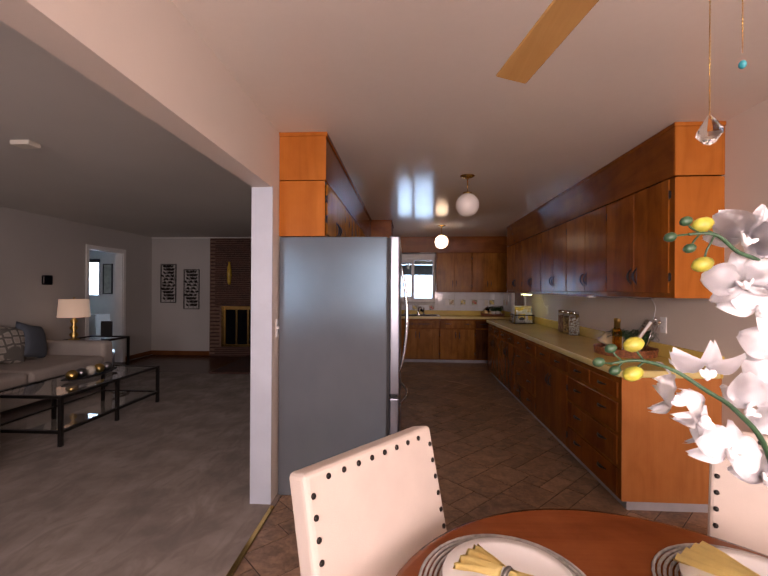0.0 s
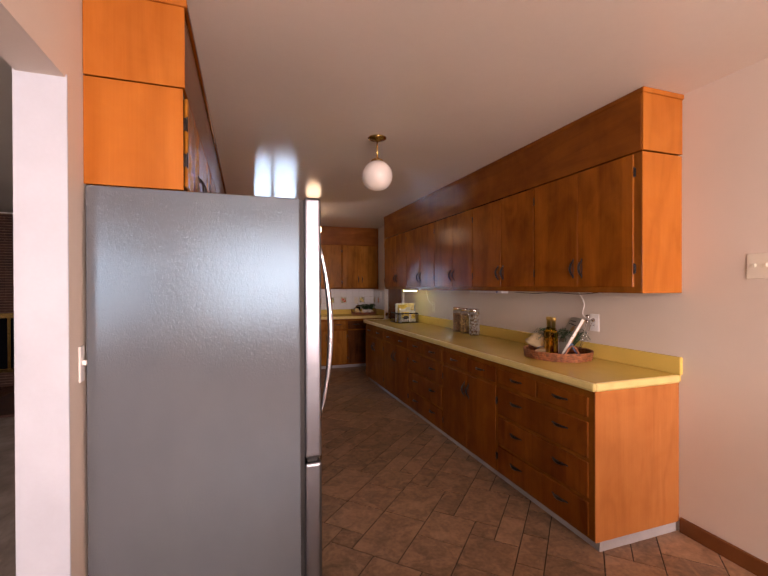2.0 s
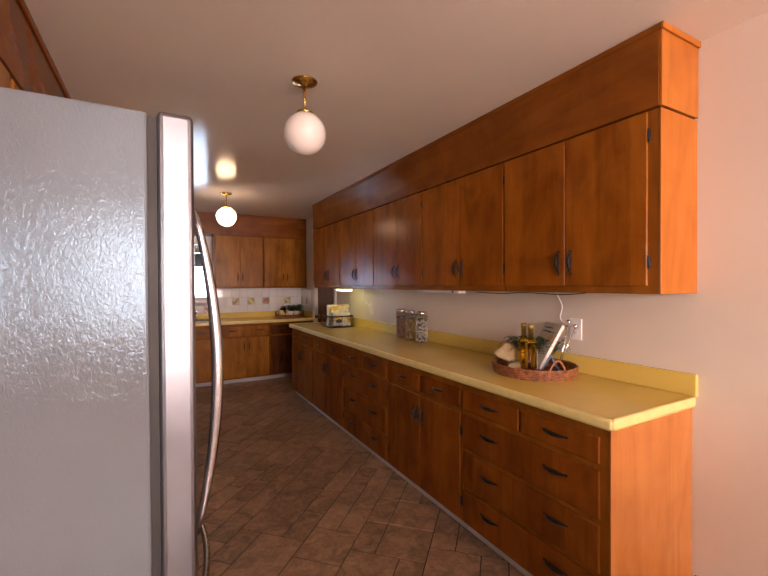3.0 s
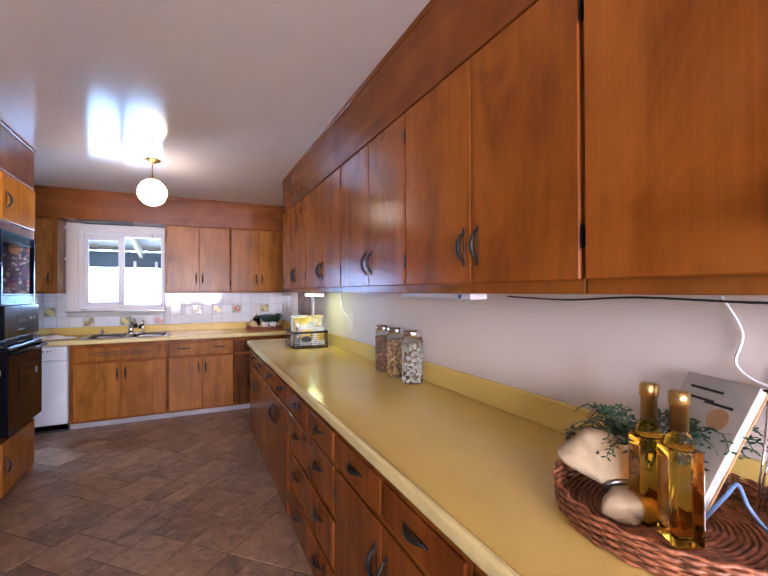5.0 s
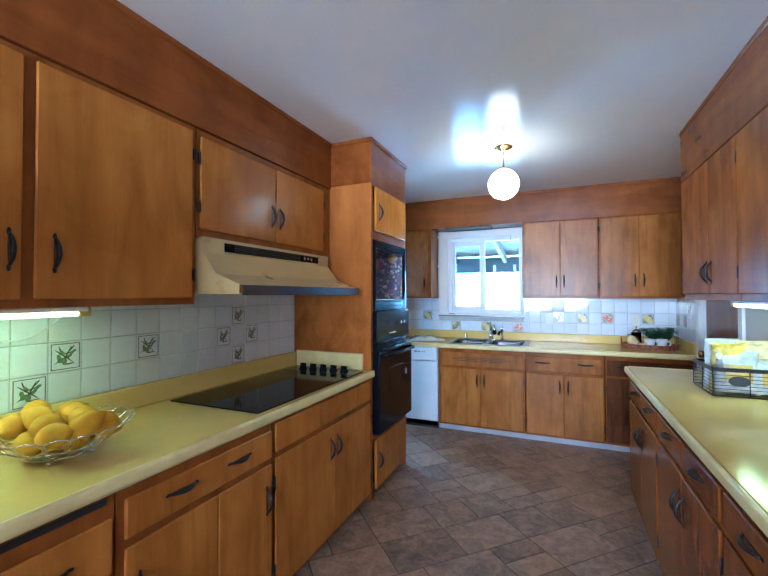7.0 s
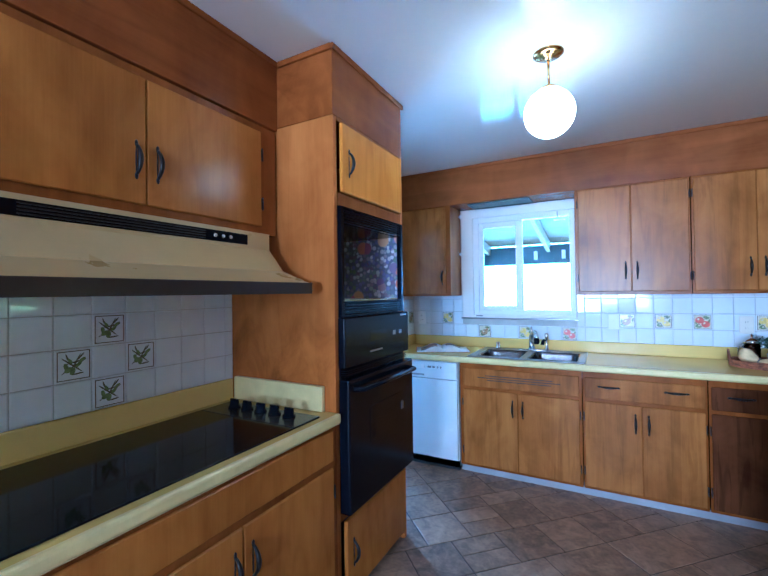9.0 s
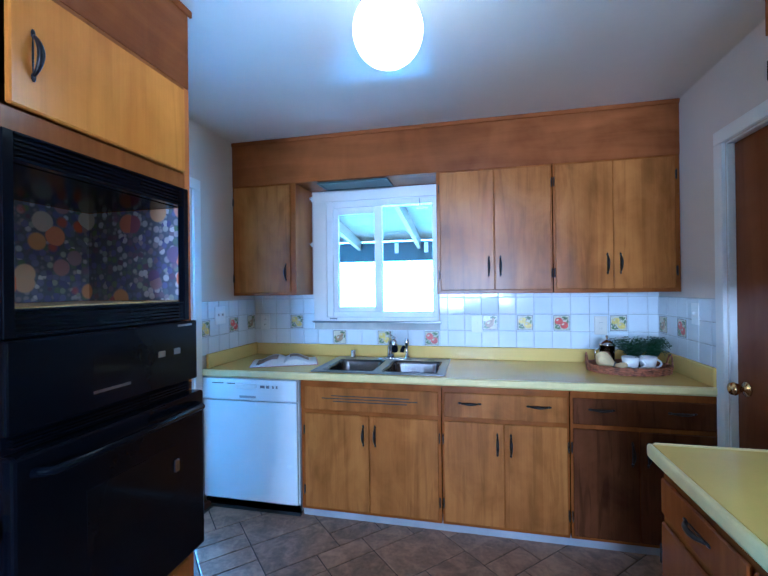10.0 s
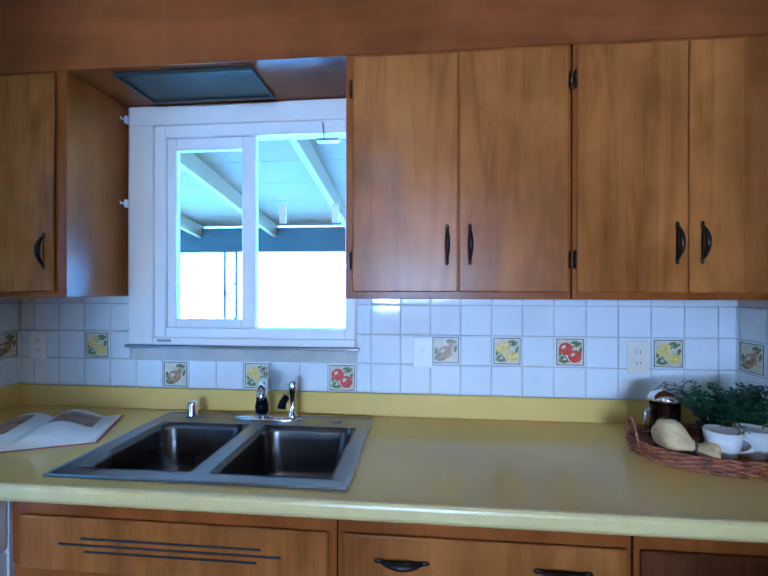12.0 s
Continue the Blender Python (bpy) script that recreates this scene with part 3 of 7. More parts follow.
def lining(name, axis, a, b, u0, u1, top):
    bm = bmesh.new()
    for p, q, c, d in ((u0, u0 + 0.012, 0, top), (u1 - 0.012, u1, 0, top), (u0 + 0.012, u1 - 0.012, top - 0.012, top)):
        if axis == "x":
            box(bm, a + 0.002, b - 0.002, p, q, c, d)
        else:
            box(bm, p, q, a + 0.002, b - 0.002, c, d)
    return setting(name, bm, TRIM, "white painted door jamb lining", "door trim")


casing("trim_hall_doorway", "x", XN, 1, 6.825, 7.58, 2.0)
lining("trim_hall_jamb", "x", XL - 0.13, XN, 6.76, 7.58, 2.0)
casing("trim_side_door", "x", XR, -1, 6.82, 7.59, 2.03)
trim_doorway = casing("trim_living_doorway", "x", -5.2, 1, 6.46, 7.28, 2.03)
trim_jamb = lining("trim_living_jamb", "x", -5.34, -5.2, 6.46, 7.28, 2.03)
bm = bmesh.new()
box(bm, XL - 0.134, XL + 0.004, 2.514, 2.522, 0, 2.04, 0.002)
box(bm, XL - 0.134, XL - 0.128, 2.522, 2.6, 0, 2.04, 0.002)
setting("trim_post", bm, POST_PAINT, "white painted end of the partition wall", "trim")
bm = bmesh.new()
box(bm, XR - 0.016, XR, -2.6, 2.6, 0.001, 0.085, 0.004)
setting("baseboard", bm, BASE_WOOD, "brown wooden baseboard under the cream wall", "baseboard")
bm = bmesh.new()
box(bm, -5.2, -5.184, -2.6, 6.39, 0.008, 0.09, 0.004)
box(bm, -5.2, -5.184, 7.35, 8.15, 0.008, 0.09, 0.004)
box(bm, -5.184, -3.94, 8.134, 8.15, 0.001, 0.09, 0.004)
baseboard_living = setting("baseboard_living", bm, BASE_WOOD, "dark brown wooden baseboard in the living room", "baseboard")
bm = bmesh.new()
box(bm, -5.2, -0.97, 8.125, 8.149, ZC - 0.02, ZC, 0.003)
trim_ceiling = setting("trim_ceiling", bm, TRIM, "thin white ceiling moulding", "trim")

# dark flush door in the kitchen's side wall
bm = bmesh.new()
box(bm, XR + 0.03, XR + 0.066, 6.835, 7.578, 0.01, 2.02, 0.002)
door_1 = setting("door_1", bm, DOOR_WOOD, "dark brown flush wooden door, closed, with brass knob", "door")
bm = bmesh.new()
lathe(bm, [(0.032, 0), (0.032, 0.006), (0.012, 0.012), (0.011, 0.03), (0.024, 0.038), (0.03, 0.052), (0.026, 0.066), (0.01, 0.072)], n=20)
bmesh.ops.transform(bm, matrix=pose(XR + 0.03, 7.51, 0.9, 0, -90, 0), verts=bm.verts)
part("door_knob", bm, BRASS, door_1, "round brass knob")
bm = bmesh.new()
for a, b, c, d in ((6.822, 6.834, 0, 2.03), (7.579, 7.589, 0, 2.03), (6.834, 7.579, 2.021, 2.029)):
    box(bm, XR + 0.002, XR + 0.1, a, b, c, d)
part("door_jamb", bm, TRIM, door_1, "white painted jamb")

# white entrance door with cobbled glass lights
bm = bmesh.new()
for a, b, c, d in ((-1.86, -1.72, 0.03, 1.98), (-1.56, -1.29, 0.03, 1.98), (-1.13, -1.0, 0.03, 1.98)):
    box(bm, a, b, 8.215, 8.255, c, d)
for a, b in ((-1.72, -1.56), (-1.29, -1.13)):
    for c, d in ((0.03, 0.28), (0.78, 0.86), (1.32, 1.4), (1.88, 1.98)):
        box(bm, a, b, 8.215, 8.255, c, d)
door_2 = setting("door_2", bm, TRIM, "white entrance door with narrow obscured glass lights, closed", "door")
for a, b in ((-1.72, -1.56), (-1.29, -1.13)):
    for c, d in ((0.28, 0.78), (0.86, 1.32), (1.4, 1.88)):
        bm = bmesh.new()
        box(bm, a, b, 8.23, 8.236, c, d)
        part("pane", bm, COBBLED, door_2, "obscured greenish glass").visible_shadow = False
bm = bmesh.new()
lathe(bm, [(0.03, 0), (0.03, 0.006), (0.012, 0.012), (0.012, 0.03), (0.026, 0.04), (0.028, 0.055), (0.012, 0.066)], n=16)
bmesh.ops.transform(bm, matrix=pose(-1.8, 8.215, 0.93, 90, 0, 0), verts=bm.verts)
part("door_knob", bm, CHROME, door_2)
bm = bmesh.new()
lathe(bm, [(0.026, 0), (0.026, 0.012), (0.012, 0.02)], n=16)
bmesh.ops.transform(bm, matrix=pose(-1.8, 8.215, 1.22, 90, 0, 0), verts=bm.verts)
part("deadbolt", bm, CHROME, door_2)
bm = bmesh.new()
box(bm, -1.86, -1.0, 8.2, 8.26, 0.0, 0.028)
part("door_sweep", bm, DARK, door_2)

# ---- sink window ----
bm = bmesh.new()
for a, b, c, d in ((-0.345, -0.24, 1.13, 2.03), (-0.345, 0.612, 2.03, 2.11), (-0.24, 0.6, 1.13, 1.16)):
    box(bm, a, b, YB - 0.016, YB + 0.002, c, d, 0.003)
window_1 = setting("window_1", bm, TRIM, "white sliding window over the sink with cream casing", "window")
bm = bmesh.new()
for a, b, c, d in ((-0.24, -0.19, 1.16, 2.03), (0.56, 0.6, 1.16, 2.03), (-0.19, 0.56, 1.98, 2.03), (-0.19, 0.56, 1.16, 1.2)):
    box(bm, a, b, YB - 0.008, YB + 0.06, c, d, 0.004)
part("window_frame", bm, WHITE_PLASTIC, window_1, "white vinyl frame")
bm = bmesh.new()
for a, b, c, d in ((-0.19, -0.15, 1.2, 1.98), (0.13, 0.19, 1.2, 1.98), (-0.15, 0.13, 1.2, 1.235), (-0.15, 0.13, 1.93, 1.98)):
    box(bm, a, b, YB + 0.004, YB + 0.034, c, d, 0.004)
part("sash", bm, WHITE_PLASTIC, window_1, "white sliding sash")
for a, b, c, d, y in ((-0.15, 0.13, 1.235, 1.93, 0.018), (0.17, 0.56, 1.2, 1.98, 0.046)):
    bm = bmesh.new()
    box(bm, a, b, YB + y, YB + y + 0.004, c, d)
    part("pane", bm, PANE, window_1, "clear window glass").visible_shadow = False
bm = bmesh.new()
box(bm, -0.355, 0.62, YB - 0.03, YB - 0.004, 1.118, 1.13, 0.003)
part("window_sill", bm, STEEL, window_1, "thin metal sill strip")
bm = bmesh.new()
box(bm, -0.22, -0.16, YB - 0.02, YB - 0.008, 1.142, 1.152, 0.002)
part("latch", bm, STEEL, window_1, "small metal latch")
bm = bmesh.new()
box(bm, 0.44, 0.53, YB - 0.004, YB + 0.03, 1.95, 1.962, 0.003)
sweep(bm, [(0.475, YB - 0.008, 1.955), (0.472, YB - 0.012, 1.99), (0.47, YB - 0.012, 2.02)], 0.003, 6)
part("stay_hook", bm, STEEL, window_1, "small metal stay hook")
for z in (1.71, 2.055):
    bm = bmesh.new()
    box(bm, -0.358, -0.346, YB - 0.03, YB - 0.01, z - 0.016, z + 0.016, 0.003)
    sweep(bm, [(-0.352, YB - 0.03, z), (-0.356, YB - 0.045, z - 0.004), (-0.362, YB - 0.05, z + 0.008)], 0.004, 6)
    part("curtain_bracket", bm, WHITE_PLASTIC, window_1, "small white curtain rod bracket")
for x in (0.29, 0.51):
    bm = bmesh.new()
    box(bm, x - 0.015, x + 0.015, YB + 0.036, YB + 0.045, 1.63, 1.705, 0.003)
    part("clip", bm, WHITE_PLASTIC, window_1, "white plastic clip on the glass")

# porch outside the window
bm = bmesh.new()
for i in range(7):
    y = 8.5 + 0.4 * i
    for q in box(bm, -3.4, 3.4, y, y + 0.396, 2.5, 2.525):
        q.co.z -= 0.15 * (q.co.y - 8.5)
porch = setting("porch_roof", bm, PORCH_GREEN, "boarded porch ceiling outside the window, pale green toned down for the backdrop's light", "porch")
for k in range(-4, 4):
    x = 0.05 + 0.9 * k
    bm = bmesh.new()
    v = box(bm, x, x + 0.05, 8.5, 11.3, 2.36, 2.5)
    for q in v:
        q.co.z -= 0.15 * (q.co.y - 8.5)
    part("rafter", bm, PORCH_BEAM, porch, "cream rafter, toned down for the backdrop's light")
bm = bmesh.new()
box(bm, -3.4, 3.4, 11.25, 11.37, 1.78, 2.06)
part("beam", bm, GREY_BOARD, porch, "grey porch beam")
for x in (-1.46, -1.32):
    bm = bmesh.new()
    box(bm, x, x + 0.022, 11.29, 11.312, -0.12, 1.78)
    part("iron_bar", bm, IRON, porch, "slim dark wrought iron bar")
for z0 in (0.55, 0.95, 1.35):
    for flip in (-1, 1):
        bm = bmesh.new()
        pts = []
        for i in range(25):
            a = 0.25 * i
            r = 0.055 * (1 - i / 30)
            pts.append((-1.38 + flip * (0.005 + r * math.sin(a)), 11.3, z0 + flip * (0.06 - r * math.cos(a))))
        sweep(bm, pts, 0.006, 6)
        part("scroll", bm, IRON, porch, "curled wrought iron scroll")
bm = bmesh.new()
box(bm, -60, 60, 8.46, 120, -0.35, -0.12)
setting("ground", bm, stained("pale_paving", (0.5, 0.47, 0.42), 0.9, 0.15, 1.0, 60, 0.3), "pale sunlit ground outside the kitchen", "ground")
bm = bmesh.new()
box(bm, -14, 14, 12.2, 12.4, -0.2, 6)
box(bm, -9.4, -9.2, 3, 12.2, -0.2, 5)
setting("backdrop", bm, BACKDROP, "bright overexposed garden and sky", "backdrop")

# ---- soffits ----


def soffit(name, mats, boxes, trims, label):
    bm = bmesh.new()
    for b in boxes:
        box(bm, *b, 0.002)
    ob = setting(name, bm, mats, label, "soffit")
    bm = bmesh.new()
    for b in trims:
        box(bm, *b, 0.003)
    part("crown_trim", bm, mats, ob, "slim wooden crown trim")
    return ob


soffit("soffit_east", WOOD_H, [(1.7, XR - 0.001, 2.6, 6.82, 2.1, 2.429)], [(1.694, 1.706, 2.588, 6.82, 2.402, 2.4285)], "varnished plywood soffit above the long wall cabinets")
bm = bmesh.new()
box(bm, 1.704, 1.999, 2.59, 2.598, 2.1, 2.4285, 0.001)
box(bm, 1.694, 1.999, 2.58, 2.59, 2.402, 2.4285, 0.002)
setting("soffit_east_end", bm, WOOD_END, "varnished end board of the soffit, orange tone raised for the window light", "soffit")
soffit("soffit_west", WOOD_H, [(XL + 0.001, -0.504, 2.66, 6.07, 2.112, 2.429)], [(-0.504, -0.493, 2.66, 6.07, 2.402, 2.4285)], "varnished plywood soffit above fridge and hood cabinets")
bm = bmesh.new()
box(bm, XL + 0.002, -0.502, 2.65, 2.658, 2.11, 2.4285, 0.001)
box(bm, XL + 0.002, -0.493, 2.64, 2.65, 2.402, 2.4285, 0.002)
setting("soffit_west_end", bm, WOOD_END, "varnished end board of the soffit over the fridge, orange tone raised for the window light", "soffit")
north = soffit("soffit_north", WOOD_X, [(XN + 0.001, XR - 0.001, 8.013, YB - 0.001, 2.113, 2.429)], [(XN + 0.001, XR - 0.001, 8.001, 8.013, 2.402, 2.4285)], "varnished plywood soffit across the sink wall")
bm = bmesh.new()
box(bm, -0.2, 0.28, 8.055, 8.245, 2.106, 2.1105)
box(bm, -0.21, -0.2, 8.045, 8.255, 2.1, 2.112)
box(bm, 0.28, 0.29, 8.045, 8.255, 2.1, 2.112)
box(bm, -0.2, 0.28, 8.045, 8.055, 2.1, 2.112)
box(bm, -0.2, 0.28, 8.245, 8.255, 2.1, 2.112)
part("vent_grille", bm, stained("dark_green_metal", (0.03, 0.045, 0.04), 0.4), north, "dark glass light panel under the soffit")
soffit("soffit_oven", WOOD_H, [(XL + 0.001, -0.196, 6.072, 6.735, 2.128, 2.429)], [(-0.196, -0.184, 6.062, 6.745, 2.402, 2.4285), (-0.493, -0.196, 6.06, 6.072, 2.402, 2.4285)], "varnished plywood soffit above the oven cabinet")

# ---- cabinets ----


def bow(length=0.1, lift=0.026):
    """Curved leaf-shaped pull, along z, standing out along -y."""
    bm = bmesh.new()
    pts, rad = [], []
    for i in range(13):
        t = i / 12
        pts.append((0, -lift * math.sin(math.pi * t) ** 0.7, (t - 0.5) * length))
        rad.append(0.0035 + 0.0045 * math.sin(math.pi * t))
    sweep(bm, pts, rad, 8)
    for s in (-1, 1):
        blob(bm, (0, -0.002, s * length * 0.52), (0.006, 0.003, 0.012), n=8)
    blob(bm, (0, -0.0005, 0), (0.003, 0.0022, length * 0.5), n=8)
    return mesh_of("handle", bm, IRON)


HANDLE = bow()
PULL = bow(0.1, 0.02)
bm = bmesh.new()
box(bm, -0.003, 0.003, -0.009, 0.0, -0.024, 0.024, 0.001)
sweep(bm, [(0, -0.012, -0.026), (0, -0.012, 0.026)], 0.0032, 8)
for z in (-0.026, 0.026):
    blob(bm, (0, -0.012, z), (0.0026, 0.0026, 0.004), n=8)
HINGE = mesh_of("hinge", bm, IRON)


class Face:
    """A cabinet front: E faces -x, W faces +x, N faces -y; u runs along it, d comes out of it."""

    def __init__(self, side, at):
        self.side, self.at = side, at

    def box(self, bm, u0, u1, d0, d1, z0, z1, bevel=0.0):
        a = self.at
        if self.side == "E":
            box(bm, a - d1, a - d0, u0, u1, z0, z1, bevel)
        elif self.side == "W":
            box(bm, a + d0, a + d1, u0, u1, z0, z1, bevel)
        else:
            box(bm, u0, u1, a - d1, a - d0, z0, z1, bevel)

    def put(self, u, d, z, flat=False):
        a = self.at
        p = {"E": (a - d, u, z), "W": (a + d, u, z), "N": (u, a - d, z)}[self.side]
        turn = {"E": -90, "W": 90, "N": 0}[self.side]
        return pose(*p, 0, 0, turn) @ (pose(0, 0, 0, 0, 90, 0) if flat else Matrix())


def cabinet(name, face, u0, u1, z0, z1, depth, fronts, label, category="cabinet", mats=WOOD, group="", end=None, frame=None, side=WOOD_END):
    """Carcass with face frame, and overlay fronts: (kind, u0, u1, z0, z1, handles, hinge_u)."""
    base = face.put((u0 + u1) / 2, -depth / 2, z0).translation
    ob = thing(name, base, label, category, group)
    bm = bmesh.new()
    face.box(bm, u0 + 0.0025, u1 - 0.0025, -depth, 0, z0, z1, 0.0015)
    part("body", bm, frame or FRAME_WOOD, ob)
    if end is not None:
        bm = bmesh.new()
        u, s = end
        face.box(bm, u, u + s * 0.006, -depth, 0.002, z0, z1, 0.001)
        part("end_panel", bm, side, ob, "varnished end panel, orange tone raised for the window light")
    for kind, a, b, c, d, handles, hinge_u in fronts:
        bm = bmesh.new()
        face.box(bm, a, b, 0.001, 0.013, c, d, 0.004)
        front = part(kind, bm, mats, ob)
        for hu, hz, flat in handles:
            shared("handle", PULL if flat else HANDLE, front, face.put(hu, 0.013, hz, flat))
        if hinge_u is not None:
            for hz in (c + 0.1, d - 0.1):
                shared("hinge", HINGE, front, face.put(hinge_u, 0.0, hz))
    return ob


def pair(a, m, b, c, d, hz, gap=0.0015, inset=0.035):
    """Two doors that meet at m, pulls beside the meeting edge."""
    return [("door", a, m - gap, c, d, [(m - inset, hz, False)], a - 0.006), ("door", m + gap, b, c, d, [(m + inset, hz, False)], b + 0.006)]


E_UP, E_LOW = Face("E", 1.707), Face("E", 1.398)
for i, (a, m, b) in enumerate(((2.6, 3.03, 3.44), (3.44, 3.845, 4.285), (4.285, 4.665, 5.09), (5.09, 5.487, 5.92), (5.92, 6.29, 6.8))):
    lo = a + (0.042 if i == 0 else 0.006)
    cabinet("wall_cabinet", E_UP, a, b, 1.335, 2.092, 0.293, pair(lo, m, b - 0.006, 1.368, 2.09, 1.485),
            "varnished plywood wall cabinet with two doors and dark curved pulls", "wall cabinet", group="wall cabinets over the long counter", end=(2.6, -1) if i == 0 else None)


def drawers(a, m, b, first=False):
    rows = [("drawer", a, m - 0.008, 0.69, 0.795, [((a + m) / 2, 0.748, True)], None), ("drawer", m + 0.008, b, 0.69, 0.795, [((m + b) / 2, 0.748, True)], None)]
    return rows


def stack(a, m, b):
    rows = drawers(a, m, b)
    for c, d in ((0.476, 0.665), (0.268, 0.455), (0.07, 0.247)):
        rows.append(("drawer", a, b, c, d, [((a + m) / 2, (c + d) / 2 + 0.02, True), ((m + b) / 2, (c + d) / 2 + 0.02, True)], None))
    return rows


def doors_below(a, m, b):
    return drawers(a, m, b) + pair(a, m, b, 0.07, 0.665, 0.54)


for i, (a, m, b, kind) in enumerate(((2.615, 3.04, 3.455, stack), (3.455, 3.865, 4.293, doors_below), (4.293, 4.7, 5.113, stack), (5.113, 5.53, 5.955, doors_below), (5.955, 6.36, 6.775, doors_below))):
    lo = a + (0.035 if i == 0 else 0.014)
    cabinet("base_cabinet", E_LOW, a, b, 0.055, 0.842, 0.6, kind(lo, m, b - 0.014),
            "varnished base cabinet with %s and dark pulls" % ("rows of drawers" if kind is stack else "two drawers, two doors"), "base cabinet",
            group="base cabinets under the long counter", mats=WOOD_SHADED, end=(2.615, -1) if i == 0 else None, side=LIT_END)
bm = bmesh.new()
box(bm, 1.43, XR - 0.018, 2.615, 6.74, 0.0, 0.054)
setting("trim_kick_east", bm, KICK, "pale vinyl toe kick under the long base cabinets", "toe kick")

W_UP, W_LOW = Face("W", -0.511), Face("W", -0.192)
cabinet("wall_cabinet", W_UP, 2.66, 3.5, 1.735, 2.106, 0.308, pair(2.695, 3.08, 3.485, 1.755, 2.09, 1.83), "short varnished cabinet with two doors above the fridge", "wall cabinet", end=(2.66, -1), mats=WOOD_WEST)
cabinet("wall_cabinet", W_UP, 3.5, 3.73, 1.325, 2.106, 0.308, [("door", 3.52, 3.715, 1.355, 2.085, [(3.56, 1.5, False)], None)], "narrow varnished wall cabinet next to the fridge", "wall cabinet", mats=WOOD_WEST)
cabinet("wall_cabinet", W_UP, 3.73, 4.925, 1.328, 2.106, 0.308,
        [("door", 3.745, 4.295, 1.355, 2.085, [(4.262, 1.5, False)], 3.74), ("door", 4.327, 4.9, 1.355, 2.085, [(4.378, 1.5, False)], 4.91)],
        "varnished wall cabinet with two wide doors over the tiled splashback", "wall cabinet", mats=WOOD_WEST)
cabinet("wall_cabinet", W_UP, 4.925, 6.065, 1.628, 2.106, 0.308, pair(4.943, 5.462, 5.965, 1.66, 2.075, 1.8), "short varnished wall cabinet above the range hood", "wall cabinet", mats=WOOD_WEST)
cabinet("base_cabinet", W_LOW, 3.5, 4.375, 0.055, 0.825, 0.61,
        [("drawer", 3.54, 4.362, c, d, [(4.2, (c + d) / 2, True), (3.75, (c + d) / 2, True)], None) for c, d in ((0.6, 0.752), (0.35, 0.57), (0.075, 0.32))], "varnished base cabinet with wide drawers", "base cabinet", mats=WOOD_WEST)
cabinet("base_cabinet", W_LOW, 4.375, 5.05, 0.055, 0.825, 0.61,
        [("drawer", 4.398, 5.038, 0.668, 0.786, [(4.587, 0.735, True), (4.845, 0.735, True)], None), ("door", 4.398, 4.738, 0.075, 0.644, [(4.44, 0.5, False)], None), ("door", 4.742, 5.038, 0.075, 0.644, [(5.003, 0.5, False)], 5.046)],
        "varnished base cabinet with one drawer over two doors", "base cabinet", mats=WOOD_WEST)
cabinet("base_cabinet", W_LOW, 5.05, 6.07, 0.055, 0.825, 0.61,
        [("false_front", 5.064, 6.03, 0.68, 0.806, [], None)] + pair(5.064, 5.56, 6.03, 0.075, 0.655, 0.535), "varnished base cabinet with two doors under the cooktop", "base cabinet", mats=WOOD_WEST)
bm = bmesh.new()
box(bm, XL + 0.002, -0.25, 3.5, 6.72, 0.0, 0.054)
setting("trim_kick_west", bm, DARK, "dark recessed toe kick under the cooktop cabinets", "toe kick")
bm = bmesh.new()
box(bm, -0.196, -0.188, 3.7, 4.35, 0.792, 0.81)
lone("cutting_board_slot", bm, DARK, "dark open slot of a pull-out board under the counter", "board slot")

N_UP, N_LOW = Face("N", 8.013), Face("N", 7.67)
cabinet("wall_cabinet", N_UP, XN + 0.001, -0.355, 1.33, 2.112, 0.295, [("door", -0.83, -0.395, 1.35, 2.1, [(-0.43, 1.49, False)], -0.838)], "varnished wall cabinet with one door beside the sink window", "wall cabinet", mats=SINK_WOOD)
cabinet("wall_cabinet", N_UP, 0.615, 1.317, 1.33, 2.112, 0.295, pair(0.64, 0.974, 1.305, 1.352, 2.1, 1.5), "washed-out varnished wall cabinet with two doors beside the window", "wall cabinet", mats=SINK_WOOD)
cabinet("wall_cabinet", N_UP, 1.317, XR - 0.001, 1.33, 2.112, 0.295, pair(1.33, 1.648, 1.97, 1.352, 2.1, 1.5), "washed-out varnished wall cabinet with two doors in the corner", "wall cabinet", mats=SINK_WOOD)
sink_base = cabinet("base_cabinet", N_LOW, -0.18, 0.662, 0.055, 0.66, 0.6, [("false_front", -0.15, 0.643, 0.655, 0.79, [], None)] + pair(-0.15, 0.247, 0.643, 0.075, 0.632, 0.52),
                    "grain-streaked base cabinet under the sink with slotted front", "base cabinet", mats=SINK_WOOD)
bm = bmesh.new()
box(bm, -0.1795, 0.6615, 7.67, 7.7, 0.66, 0.83)
box(bm, -0.1795, -0.12, 7.7, 8.27, 0.66, 0.83)
part("top_rail", bm, FRAME_WOOD, sink_base)
bm = bmesh.new()
for a, b, z in ((0.02, 0.48, 0.742), (-0.04, 0.53, 0.726), (0.03, 0.47, 0.71)):
    box(bm, a, b, 7.655, 7.6575, z - 0.0025, z + 0.0025)
part("vent_slot", bm, DARK, sink_base, "three dark ventilation slots")


